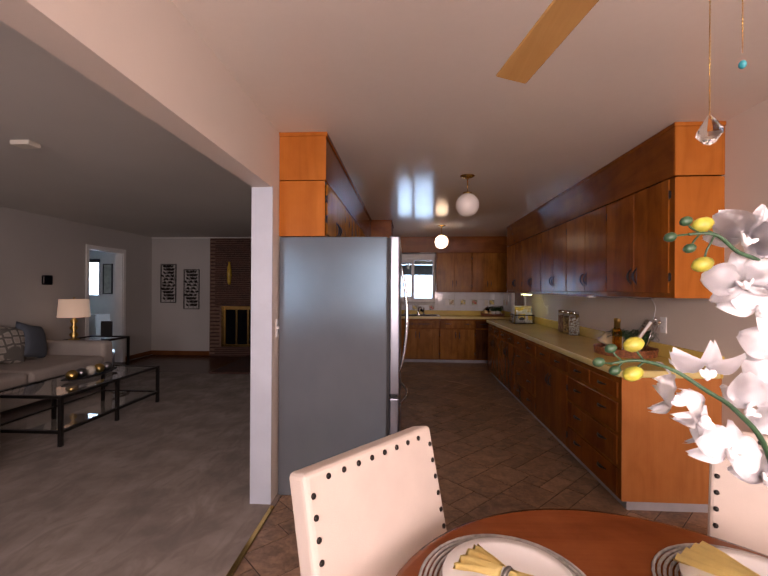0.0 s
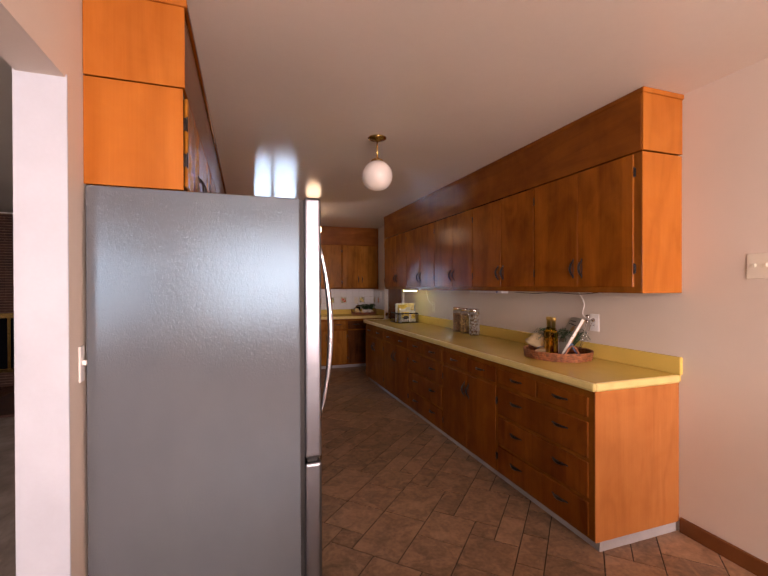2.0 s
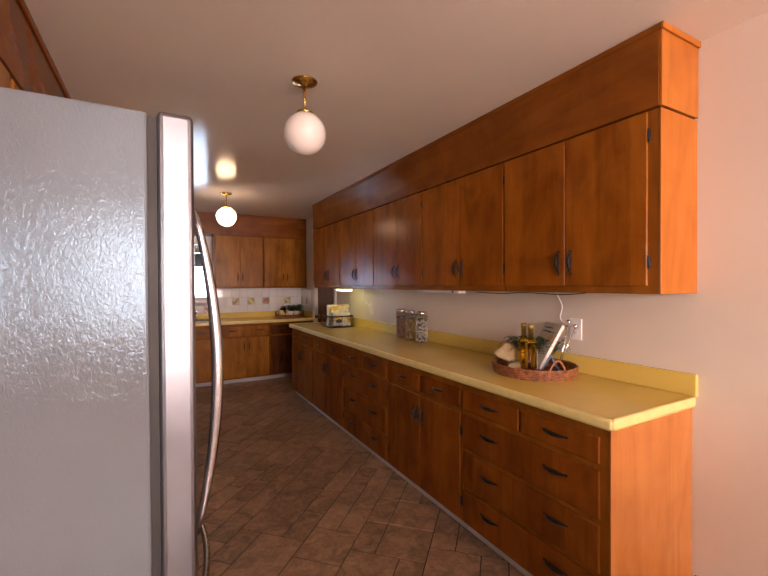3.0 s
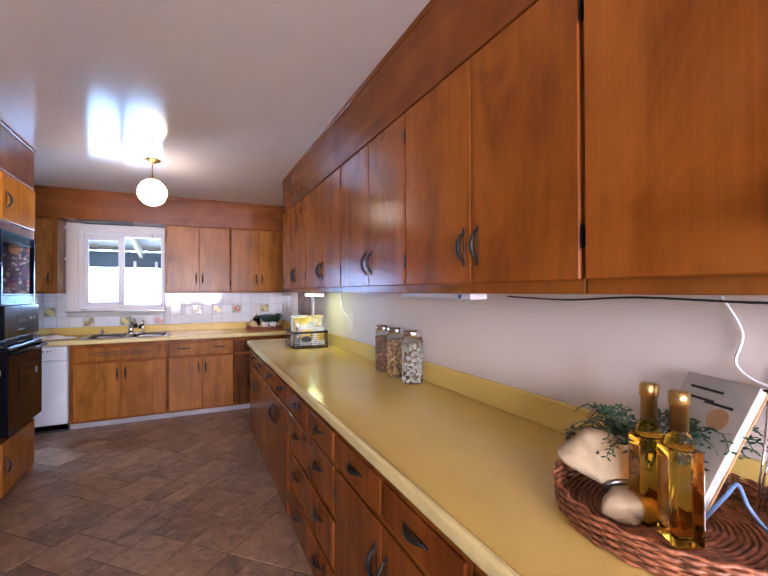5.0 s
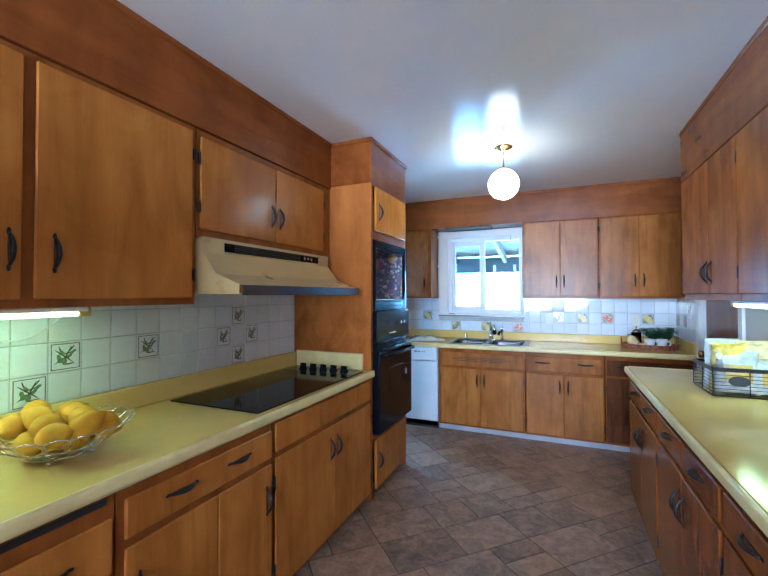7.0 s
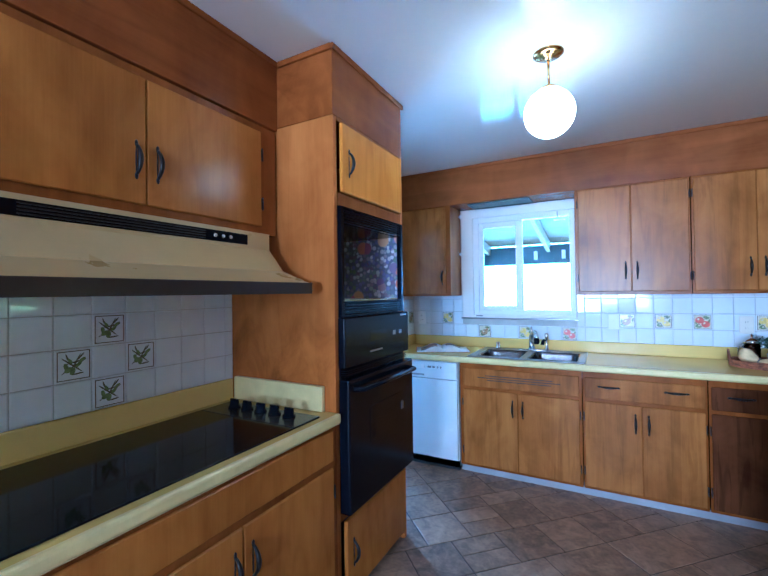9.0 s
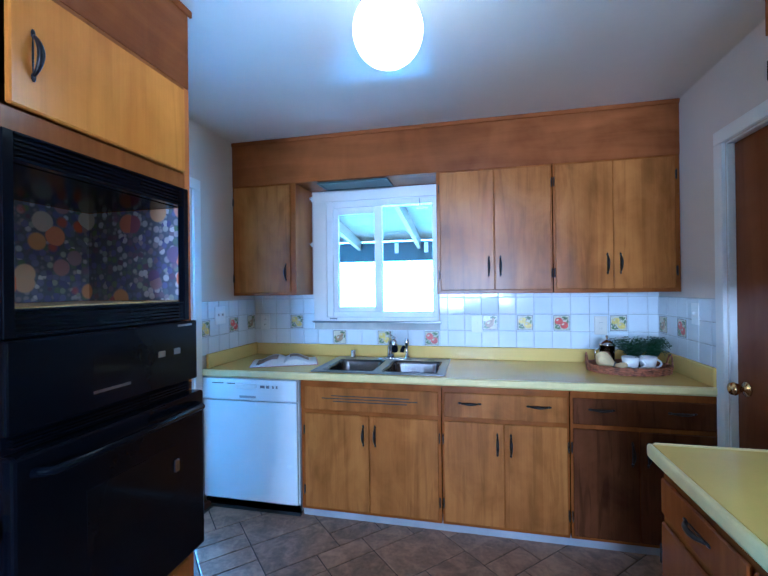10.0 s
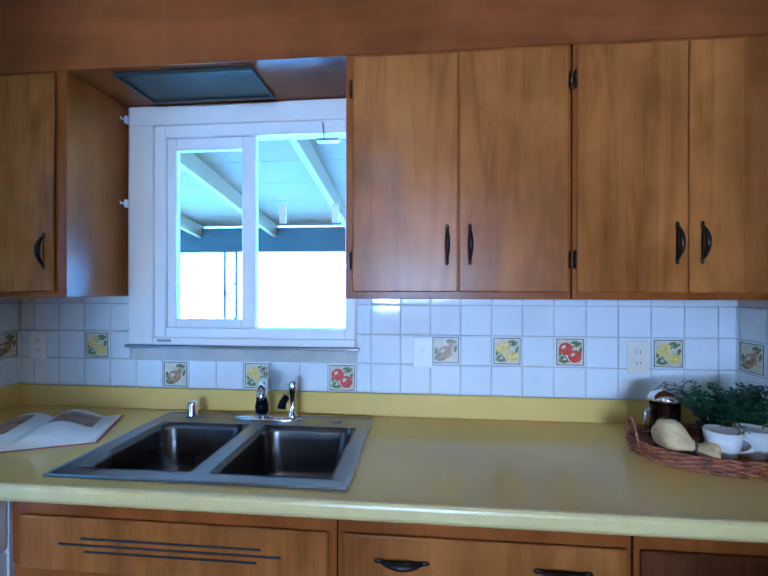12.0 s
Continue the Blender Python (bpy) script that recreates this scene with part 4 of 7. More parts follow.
def back_base(u0, u1, m, label, mats=SINK_WOOD):
    a, b = u0 + 0.014, u1 - 0.014
    fr = [("drawer", a, b, 0.655, 0.79, [((a + m) / 2 - 0.02, 0.735, True), ((m + b) / 2 + 0.02, 0.735, True)], None)] + pair(a, m, b, 0.075, 0.632, 0.52)
    cabinet("base_cabinet", N_LOW, u0, u1, 0.055, 0.83, 0.6, fr, label, "base cabinet", mats=mats)


back_base(0.662, 1.326, 0.995, "grain-streaked base cabinet with a wide drawer over two doors")
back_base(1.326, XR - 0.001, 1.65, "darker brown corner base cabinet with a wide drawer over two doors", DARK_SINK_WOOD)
bm = bmesh.new()
box(bm, -0.18, XR - 0.002, 7.7, 8.3, 0.0, 0.054)
setting("trim_kick_north", bm, KICK, "pale vinyl toe kick under the sink cabinets", "toe kick")

# ---- counters ----


def counter(name, label, outline, z, splash, edge):
    """Slab with rounded edges, and upstands; outline and splash are boxes (x0, x1, y0, y1)."""
    ob = thing(name, ((outline[0][0] + outline[0][1]) / 2, (outline[0][2] + outline[0][3]) / 2, z - 0.038), label, "countertop")
    bm = bmesh.new()
    for b in outline:
        box(bm, *b, z - 0.038, z)
    bmesh.ops.remove_doubles(bm, verts=bm.verts, dist=0.0001)
    part("worktop", bm, COUNTER, ob)
    bm = bmesh.new()
    for b in edge:
        box(bm, *b, z - 0.04, z + 0.0035, 0.012, 0, 3)
    part("rolled_edge", bm, COUNTER_EDGE, ob, "paler rounded front edge")
    for b in splash:
        bm = bmesh.new()
        box(bm, *b[:4], z, b[4], 0.006, 0, 2)
        part("upstand", bm, COUNTER, ob)
    return ob


ZE, ZW, ZN = 0.879, 0.864, 0.868
counter("countertop", "long glossy yellow laminate countertop with cream edge", [(1.378, XR - 0.001, 2.6, 6.79)], ZE,
        [(XR - 0.024, XR - 0.001, 2.586, 6.79, 0.978)], [(1.36, 1.378, 2.584, 6.8), (1.378, XR - 0.026, 2.584, 2.6), (1.378, XR - 0.002, 6.79, 6.8)])
counter("countertop", "glossy yellow laminate countertop around the cooktop", [(XL + 0.021, -0.183, 3.5, 6.07)], ZW,
        [(XL + 0.021, XL + 0.042, 3.5, 6.045, 0.962)], [(-0.183, -0.165, 3.5, 6.07)])
bm = bmesh.new()
box(bm, XL + 0.043, -0.25, 6.046, 6.069, ZW + 0.001, 0.972, 0.004, 0, 2)
lone("side_upstand", bm, COUNTER_EDGE, "pale laminate upstand against the oven cabinet", "upstand")
SX0, SX1, SY0, SY1 = -0.115, 0.668, 7.712, 8.225
counter("countertop", "yellow laminate countertop around the steel sink", [(XN + 0.001, SX0, 7.663, YB - 0.001), (SX0, SX1, 7.663, SY0), (SX0, SX1, SY1, YB - 0.001), (SX1, XR - 0.001, 7.663, YB - 0.001)], ZN,
        [(XN + 0.03, XR - 0.03, YB - 0.03, YB - 0.008, 0.955), (XN + 0.008, XN + 0.03, 7.69, YB - 0.008, 0.96), (XR - 0.03, XR - 0.008, 7.655, YB - 0.008, 0.965)], [(XN + 0.001, XR - 0.001, 7.645, 7.663)])

# ---- refrigerator ----
fridge = thing("refrigerator", (-0.42, 3.05, 0.0), "grey textured refrigerator with stainless doors facing the aisle", "refrigerator")
bm = bmesh.new()
box(bm, -0.81, -0.088, 2.635, 3.46, 0.006, 1.728, 0.006, 0, 2)
part("body", bm, FRIDGE, fridge, "grey leather-grained side")
bm = bmesh.new()
box(bm, -0.088, -0.072, 2.645, 3.45, 0.06, 1.722)
part("gasket", bm, DARK, fridge, "black door gasket")
for name, c, d in (("door", 0.685, 1.735), ("freezer_drawer", 0.06, 0.668)):
    bm = bmesh.new()
    box(bm, -0.072, -0.004, 2.633, 3.462, c, d, 0.012, 0, 3)
    front = part(name, bm, FRIDGE_STEEL, fridge, "brushed stainless front")
    bm = bmesh.new()
    if name == "door":
        pts = [(-0.004 + 0.048 * math.sin(math.pi * i / 16) ** 0.8, 2.69, 0.83 + 0.72 * i / 16) for i in range(17)]
        sweep(bm, pts, [0.008 + 0.005 * math.sin(math.pi * i / 16) for i in range(17)], 10)
    else:
        pts = [(-0.004 + 0.05 * math.sin(math.pi * i / 16) ** 0.8, 2.75 + 0.6 * i / 16, 0.6) for i in range(17)]
        sweep(bm, pts, 0.009, 10)
    part("handle", bm, HANDLE_STEEL, front, "long curved silver handle")
bm = bmesh.new()
box(bm, -0.06, -0.02, 2.65, 3.44, 0.668, 0.685)
part("divider", bm, DARK, fridge, "dark gap between the doors")
bm = bmesh.new()
box(bm, -0.1, -0.02, 2.66, 3.43, 0.0, 0.055)
box(bm, -0.78, -0.72, 2.66, 3.43, 0.0, 0.006)
part("base_grille", bm, DARK, fridge, "dark base grille")

# ---- oven cabinet ----
tower = thing("oven_cabinet", (-0.5, 6.4, 0.0), "tall varnished oven cabinet with scorched side panel", "oven cabinet")
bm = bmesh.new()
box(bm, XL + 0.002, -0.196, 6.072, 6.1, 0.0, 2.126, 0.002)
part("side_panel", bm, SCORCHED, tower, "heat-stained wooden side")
bm = bmesh.new()
box(bm, XL + 0.002, -0.196, 6.705, 6.735, 0.0, 2.126, 0.002)
part("side_panel", bm, WOOD_END, tower)
bm = bmesh.new()
for c, d in ((0.395, 0.43), (1.745, 1.8), (2.108, 2.126)):
    box(bm, -0.21, -0.194, 6.1, 6.705, c, d, 0.001)
box(bm, XL + 0.002, XL + 0.012, 6.1, 6.705, 0, 2.126)
box(bm, XL + 0.012, -0.21, 6.1, 6.705, 0.4, 0.42)
box(bm, XL + 0.012, -0.21, 6.1, 6.705, 1.75, 1.79)
part("face_frame", bm, FRAME_WOOD, tower)
TW = Face("W", -0.196)
for c, d, hz in ((1.803, 2.104, 1.935), (0.06, 0.392, 0.24)):
    bm = bmesh.new()
    TW.box(bm, 6.115, 6.69, 0.001, 0.02, c, d, 0.004)
    front = part("door", bm, TOWER_DOOR if c > 1 else WOOD_WEST, tower)
    shared("handle", HANDLE, front, TW.put(6.165, 0.02, hz))

niche = thing("microwave_niche", (-0.45, 6.4, 1.26), "black framed built-in microwave opening lined with fruit-print paper", "built-in niche")
bm = bmesh.new()
for a, b, c, d in ((6.1, 6.125, 1.262, 1.742), (6.68, 6.705, 1.262, 1.742), (6.125, 6.68, 1.675, 1.682), (6.125, 6.68, 1.735, 1.742), (6.125, 6.68, 1.262, 1.272), (6.125, 6.68, 1.322, 1.33)):
    box(bm, -0.205, -0.18, a, b, c, d, 0.002)
part("frame", bm, BLACK, niche)
for z0 in (1.276, 1.69):
    for i in range(4):
        bm = bmesh.new()
        box(bm, -0.2, -0.184, 6.125, 6.68, z0 + 0.011 * i, z0 + 0.011 * i + 0.006)
        part("louvre", bm, BLACK, niche)
bm = bmesh.new()
box(bm, -0.206, -0.204, 6.125, 6.68, 1.272, 1.322)
part("louvre_backing", bm, DARK, niche)
bm = bmesh.new()
box(bm, -0.206, -0.204, 6.125, 6.68, 1.682, 1.735)
part("louvre_backing", bm, DARK, niche)
for b in ((-0.62, -0.61, 6.11, 6.695, 1.335, 1.672), (-0.61, -0.21, 6.11, 6.12, 1.335, 1.672), (-0.61, -0.21, 6.685, 6.695, 1.335, 1.672)):
    bm = bmesh.new()
    box(bm, *b)
    part("lining", bm, FRUIT_PAPER, niche, "paper printed with apples, pears and grapes")
bm = bmesh.new()
box(bm, -0.61, -0.21, 6.121, 6.684, 1.322, 1.334)
part("shelf", bm, ALMOND, niche, "pale shelf board")
bm = bmesh.new()
box(bm, -0.61, -0.21, 6.121, 6.684, 1.673, 1.68)
part("top_panel", bm, BLACK, niche)

oven = thing("wall_oven", (-0.4, 6.4, 0.43), "black built-in wall oven with control panel and glass door", "oven")
bm = bmesh.new()
box(bm, XL + 0.02, -0.196, 6.101, 6.704, 0.431, 1.258)
part("body", bm, DARK, oven)
bm = bmesh.new()
box(bm, -0.196, -0.16, 6.09, 6.72, 1.045, 1.26, 0.006, 0, 2)
panel = part("control_panel", bm, BLACK, oven)
for a, b, c, d in ((6.3, 6.46, 1.14, 1.19), (6.53, 6.56, 1.15, 1.17), (6.6, 6.63, 1.15, 1.17), (6.3, 6.42, 1.09, 1.098), (6.62, 6.69, 1.243, 1.25)):
    bm = bmesh.new()
    box(bm, -0.1605, -0.1585, a, b, c, d)
    part("display" if b - a > 0.1 else "button", bm, BLACK_GLASS if c > 1.1 and b - a > 0.1 else STEEL, panel)
bm = bmesh.new()
for i in range(3):
    box(bm, -0.19, -0.168, 6.11, 6.7, 1.012 + 0.009 * i, 1.016 + 0.009 * i)
box(bm, -0.196, -0.19, 6.1, 6.71, 1.0, 1.045)
part("vent", bm, BLACK, oven)
bm = bmesh.new()
box(bm, -0.196, -0.142, 6.09, 6.73, 0.432, 1.0, 0.008, 0, 2)
odoor = part("door", bm, BLACK, oven, "glossy black door")
bm = bmesh.new()
box(bm, -0.1425, -0.1395, 6.26, 6.58, 0.68, 0.85, 0.001)
part("window", bm, BLACK_GLASS, odoor, "dark glass window")
bm = bmesh.new()
box(bm, -0.14, -0.132, 6.57, 6.59, 0.76, 0.8, 0.002)
part("magnet", bm, STEEL, odoor)
bm = bmesh.new()
sweep(bm, [(-0.142, 6.13, 0.955), (-0.105, 6.15, 0.955), (-0.1, 6.4, 0.955), (-0.105, 6.67, 0.955), (-0.142, 6.69, 0.955)], 0.012, 10)
part("handle", bm, BLACK, odoor, "black bar handle")

# ---- cooktop and hood ----
cook = thing("cooktop", (-0.45, 5.47, ZW), "flat black glass cooktop with five black knobs", "cooktop")
bm = bmesh.new()
box(bm, -0.735, -0.212, 4.985, 5.985, ZW + 0.0005, ZW + 0.007, 0.002)
part("glass_top", bm, BLACK_GLASS, cook)
bm = bmesh.new()
box(bm, -0.725, -0.214, 5.83, 5.983, ZW + 0.0072, ZW + 0.0085)
part("control_strip", bm, stained("grey_printed_glass", (0.05, 0.05, 0.055), 0.15), cook, "grey control strip")
for i in range(5):
    x = -0.63 + 0.078 * i
    bm = bmesh.new()
    lathe(bm, [(0.026, 0), (0.026, 0.008), (0.021, 0.012), (0.019, 0.03), (0.015, 0.033)], (x, 5.92, ZW + 0.0085), 18)
    box(bm, x - 0.022, x + 0.022, 5.914, 5.926, ZW + 0.035, ZW + 0.046, 0.002)
    part("knob", bm, BLACK, cook)

hood = thing("range_hood", (-0.55, 5.46, 1.37), "almond enamel range hood with sloped front and black grille", "range hood")
bm = bmesh.new()
prof = [(XL + 0.022, 1.372), (-0.265, 1.372), (-0.255, 1.378), (-0.255, 1.408), (-0.4, 1.462), (-0.478, 1.556), (-0.478, 1.626), (XL + 0.022, 1.626)]
ends = [[bm.verts.new((x, y, z)) for x, z in prof] for y in (4.935, 5.985)]
bm.faces.new(ends[0])
bm.faces.new(ends[1][::-1])
for i in range(len(prof)):
    j = (i + 1) % len(prof)
    bm.faces.new((ends[0][i], ends[0][j], ends[1][j], ends[1][i]))
part("shell", bm, ALMOND, hood)
bm = bmesh.new()
box(bm, -0.257, -0.243, 4.935, 5.985, 1.366, 1.41, 0.002)
part("lip", bm, stained("dark_walnut_trim", (0.03, 0.014, 0.008), 0.35, Specular_IOR_Level=0.3), hood, "dark trim strip along the lip")
for a, b in ((4.925, 4.937), (5.983, 5.995)):
    bm = bmesh.new()
    box(bm, -0.262, -0.244, a, b, 1.374, 1.412, 0.002)
    part("end_cap", bm, CHROME, hood, "bright end cap")
bm = bmesh.new()
box(bm, -0.48, -0.474, 5.06, 5.86, 1.569, 1.61, 0.001)
grille = part("grille", bm, BLACK, hood, "black slotted grille")
for i in range(4):
    bm = bmesh.new()
    box(bm, -0.474, -0.471, 5.12, 5.66, 1.574 + 0.009 * i, 1.578 + 0.009 * i)
    part("slot", bm, IRON, grille)
for y in (5.7, 5.735, 5.77):
    bm = bmesh.new()
    lathe(bm, [(0.008, 0), (0.008, 0.008), (0.005, 0.01)], n=12)
    bmesh.ops.transform(bm, matrix=pose(-0.474, y, 1.59, 0, 90, 0), verts=bm.verts)
    part("switch", bm, CHROME, grille)

# ---- dishwasher ----
dish = thing("dishwasher", (-0.5, 7.95, 0.0), "white dishwasher under the counter with black toe kick", "dishwasher")
bm = bmesh.new()
box(bm, -0.835, -0.19, 7.67, 8.27, 0.02, 0.828)
part("body", bm, WHITE_ENAMEL, dish)
bm = bmesh.new()
box(bm, -0.831, -0.195, 7.645, 7.672, 0.075, 0.685, 0.006, 0, 2)
part("door", bm, WHITE_ENAMEL, dish)
bm = bmesh.new()
box(bm, -0.835, -0.192, 7.638, 7.672, 0.69, 0.822, 0.01, 0, 3)
cp = part("control_panel", bm, WHITE_ENAMEL, dish)
bm = bmesh.new()
box(bm, -0.595, -0.455, 7.632, 7.64, 0.765, 0.795, 0.006, 0, 2)
part("latch_handle", bm, WHITE_PLASTIC, cp)
# flat grey patch painted as the shade in the handle pocket
bm = bmesh.new()
box(bm, -0.57, -0.46, 7.6365, 7.6385, 0.708, 0.722)
part("handle_pocket", bm, stained("shadow_grey_plastic", (0.35, 0.36, 0.38), 0.5), cp)
for i, (a, b) in enumerate(((-0.76, -0.68), (-0.655, -0.6), (-0.43, -0.4), (-0.39, -0.37), (-0.35, -0.34), (-0.325, -0.315))):
    bm = bmesh.new()
    box(bm, a, b, 7.6362, 7.6385, 0.772 if i > 1 else 0.792, 0.788 if i > 1 else 0.797)
    part("button" if i > 1 else "badge", bm, stained("grey_print", (0.2, 0.2, 0.22), 0.5) if i > 1 else INK, cp)
bm = bmesh.new()
box(bm, -0.833, -0.19, 7.67, 7.69, 0.0, 0.072)
part("toe_kick", bm, DARK, dish)

# ---- sink ----
sink = thing("sink", (0.29, 7.98, ZN), "stainless steel double-bowl sink set in the counter", "sink")
bm = bmesh.new()
bowls = ((-0.073, 0.247, 7.752, 8.12), (0.305, 0.63, 7.752, 8.12))
xs = [SX0 - 0.012, bowls[0][0], bowls[0][1], bowls[1][0], bowls[1][1], SX1 + 0.012]
ys = [SY0 - 0.012, 7.752, 8.12, SY1 + 0.012]
for i in range(5):
    for j in range(3):
        if j == 1 and i in (1, 3):
            continue
        box(bm, xs[i], xs[i + 1], ys[j], ys[j + 1], ZN + 0.0006, ZN + 0.006)
part("rim", bm, STEEL, sink)
bm = bmesh.new()
box(bm, SX0 - 0.014, SX1 + 0.014, SY0 - 0.014, SY0 - 0.004, ZN + 0.0005, ZN + 0.009, 0.003)
box(bm, SX0 - 0.014, SX1 + 0.014, SY1 + 0.004, SY1 + 0.014, ZN + 0.0005, ZN + 0.009, 0.003)
box(bm, SX0 - 0.014, SX0 - 0.004, SY0 - 0.004, SY1 + 0.004, ZN + 0.0005, ZN + 0.009, 0.003)
box(bm, SX1 + 0.004, SX1 + 0.014, SY0 - 0.004, SY1 + 0.004, ZN + 0.0005, ZN + 0.009, 0.003)
part("rim_bead", bm, STEEL, sink)


def bowl_mesh(bm, x0, x1, y0, y1, z, depth):
    """A rounded open basin."""
    def ring(inset, h, r):
        out = []
        for cx, cy, a0 in ((x1 - inset - r, y1 - inset - r, 0), (x0 + inset + r, y1 - inset - r, 90), (x0 + inset + r, y0 + inset + r, 180), (x1 - inset - r, y0 + inset + r, 270)):
            for k in range(6):
                a = radians(a0 + 18 * k)
                out.append(bm.verts.new((cx + r * math.cos(a), cy + r * math.sin(a), h)))
        return out
    rings = [ring(-0.004, z + 0.0035, 0.006), ring(0.004, z, 0.03), ring(0.008, z - depth * 0.1, 0.05), ring(0.014, z - depth * 0.8, 0.06), ring(0.03, z - depth * 0.97, 0.06), ring(0.07, z - depth, 0.05)]
    for a, b in zip(rings, rings[1:]):
        for i in range(len(a)):
            q = bm.faces.new((a[i], a[(i + 1) % len(a)], b[(i + 1) % len(b)], b[i]))
            q.smooth = True
    bm.faces.new(rings[-1])


for b in bowls:
    bm = bmesh.new()
    bowl_mesh(bm, *b, ZN + 0.004, 0.18)
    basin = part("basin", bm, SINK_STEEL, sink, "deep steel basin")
    bm = bmesh.new()
    lathe(bm, [(0.045, 0.0), (0.045, 0.003), (0.03, 0.004), (0.028, 0.001)], ((b[0] + b[1]) / 2, 7.98, ZN - 0.175), 20)
    part("drain", bm, CHROME, basin)

tap = thing("faucet", (0.29, 8.19, ZN + 0.006), "chrome single-lever kitchen faucet behind the sink", "faucet")
bm = bmesh.new()
lathe(bm, [(0.13, 0.0), (0.13, 0.004), (0.12, 0.009), (0.03, 0.012)], (0.29, 8.19, ZN + 0.006), 32, squash=0.22)
part("deck_plate", bm, CHROME, tap)
bm = bmesh.new()
lathe(bm, [(0.027, 0.0), (0.026, 0.03), (0.023, 0.08), (0.024, 0.1), (0.018, 0.118), (0.006, 0.125)], (0.27, 8.19, ZN + 0.016), 20)
part("body", bm, CHROME, tap)
bm = bmesh.new()
sweep(bm, [(0.272, 8.185, ZN + 0.06), (0.28, 8.165, ZN + 0.13), (0.295, 8.13, ZN + 0.165), (0.312, 8.085, ZN + 0.165), (0.324, 8.05, ZN + 0.14), (0.328, 8.04, ZN + 0.115)], [0.017, 0.017, 0.016, 0.016, 0.018, 0.02], 12)
part("spout", bm, CHROME, tap)
bm = bmesh.new()
lathe(bm, [(0.012, -0.012), (0.021, -0.006), (0.023, 0.012), (0.019, 0.03)], (0.329, 8.038, ZN + 0.088), 16)
part("aerator", bm, BLACK, tap, "dark spray head")
bm = bmesh.new()
sweep(bm, [(0.27, 8.195, ZN + 0.13), (0.268, 8.2, ZN + 0.165), (0.262, 8.21, ZN + 0.2)], [0.012, 0.009, 0.007], 10)
part("lever", bm, CHROME, tap)
spray = thing("side_sprayer", (0.385, 8.19, ZN + 0.006), "chrome side sprayer beside the faucet", "sprayer")
bm = bmesh.new()
lathe(bm, [(0.02, 0), (0.018, 0.02), (0.011, 0.03), (0.011, 0.09), (0.015, 0.11), (0.016, 0.135), (0.01, 0.145)], (0.385, 8.19, ZN + 0.006), 16)
part("wand", bm, CHROME, spray)
bm = bmesh.new()
sweep(bm, [(0.37, 8.165, ZN + 0.1), (0.36, 8.15, ZN + 0.08), (0.358, 8.145, ZN + 0.06)], [0.012, 0.014, 0.016], 10)
part("nozzle", bm, BLACK, spray)
soap = thing("soap_dispenser", (-0.005, 8.19, ZN + 0.006), "short chrome soap dispenser on the sink rim", "soap dispenser")
bm = bmesh.new()
lathe(bm, [(0.021, 0), (0.02, 0.01), (0.018, 0.014), (0.018, 0.05), (0.014, 0.058)], (-0.005, 8.19, ZN + 0.006), 18)
part("pump", bm, CHROME, soap)
cap = thing("sink_hole_cap", (0.55, 8.19, ZN + 0.006), "round steel cap covering a spare sink hole", "cap")
bm = bmesh.new()
lathe(bm, [(0.021, 0), (0.02, 0.004), (0.012, 0.006)], (0.55, 8.19, ZN + 0.006), 18)
part("disc", bm, STEEL, cap)

# ---- lamps ----


def pendant(x, y, lit, label):
    ob = thing("pendant_lamp", (x, y, ZC), label, "pendant lamp")
    bm = bmesh.new()
    lathe(bm, [(0.066, 0.0), (0.066, -0.006), (0.05, -0.014), (0.02, -0.02), (0.012, -0.028)], (x, y, ZC), 28)
    part("canopy", bm, BRASS, ob, "round brass ceiling plate")
    bm = bmesh.new()
    sweep(bm, [(x, y, ZC - 0.02), (x, y, ZC - 0.155)], 0.006, 10)
    part("rod", bm, BRASS, ob)
    bm = bmesh.new()
    lathe(bm, [(0.012, 0.02), (0.04, 0.008), (0.046, -0.004)], (x, y, ZC - 0.165), 24)
    part("collar", bm, BRASS, ob)
    bm = bmesh.new()
    r, n = 0.108, 14
    prof = [(r * math.sin(math.pi * (0.13 + 0.87 * i / n)), r * math.cos(math.pi * (0.13 + 0.87 * i / n))) for i in range(n + 1)]
    lathe(bm, prof, (x, y, ZC - 0.27), 28)
    part("globe", bm, LIT_OPAL if lit else OPAL, ob, "glowing opal glass globe" if lit else "unlit opal glass globe")


pendant(0.593, 3.735, False, "unlit opal globe pendant lamp on a brass rod")
pendant(0.6, 6.62, True, "lit opal globe pendant lamp on a brass rod")


def strip_light(name, x, y0, y1, z, lit, label):
    ob = thing(name, (x, (y0 + y1) / 2, z), label, "under-cabinet light")
    bm = bmesh.new()
    box(bm, x - 0.03, x + 0.03, y0, y1, z - 0.016, z, 0.003)
    part("housing", bm, WHITE_PLASTIC, ob)
    bm = bmesh.new()
    box(bm, x - 0.024, x + 0.024, y0 + 0.02, y1 - 0.03, z - (0.03 if lit else 0.02), z - 0.0165, 0.0015)
    part("diffuser", bm, TUBE_LIGHT if lit else WHITE_PLASTIC, ob, "glowing diffuser" if lit else "")
    bm = bmesh.new()
    box(bm, x - 0.026, x + 0.026, y1 - 0.028, y1 + 0.012, z - (0.032 if lit else 0.02), z - 0.0005, 0.003)
    part("end_cap", bm, PACK if lit else WHITE_PLASTIC, ob)
    return ob


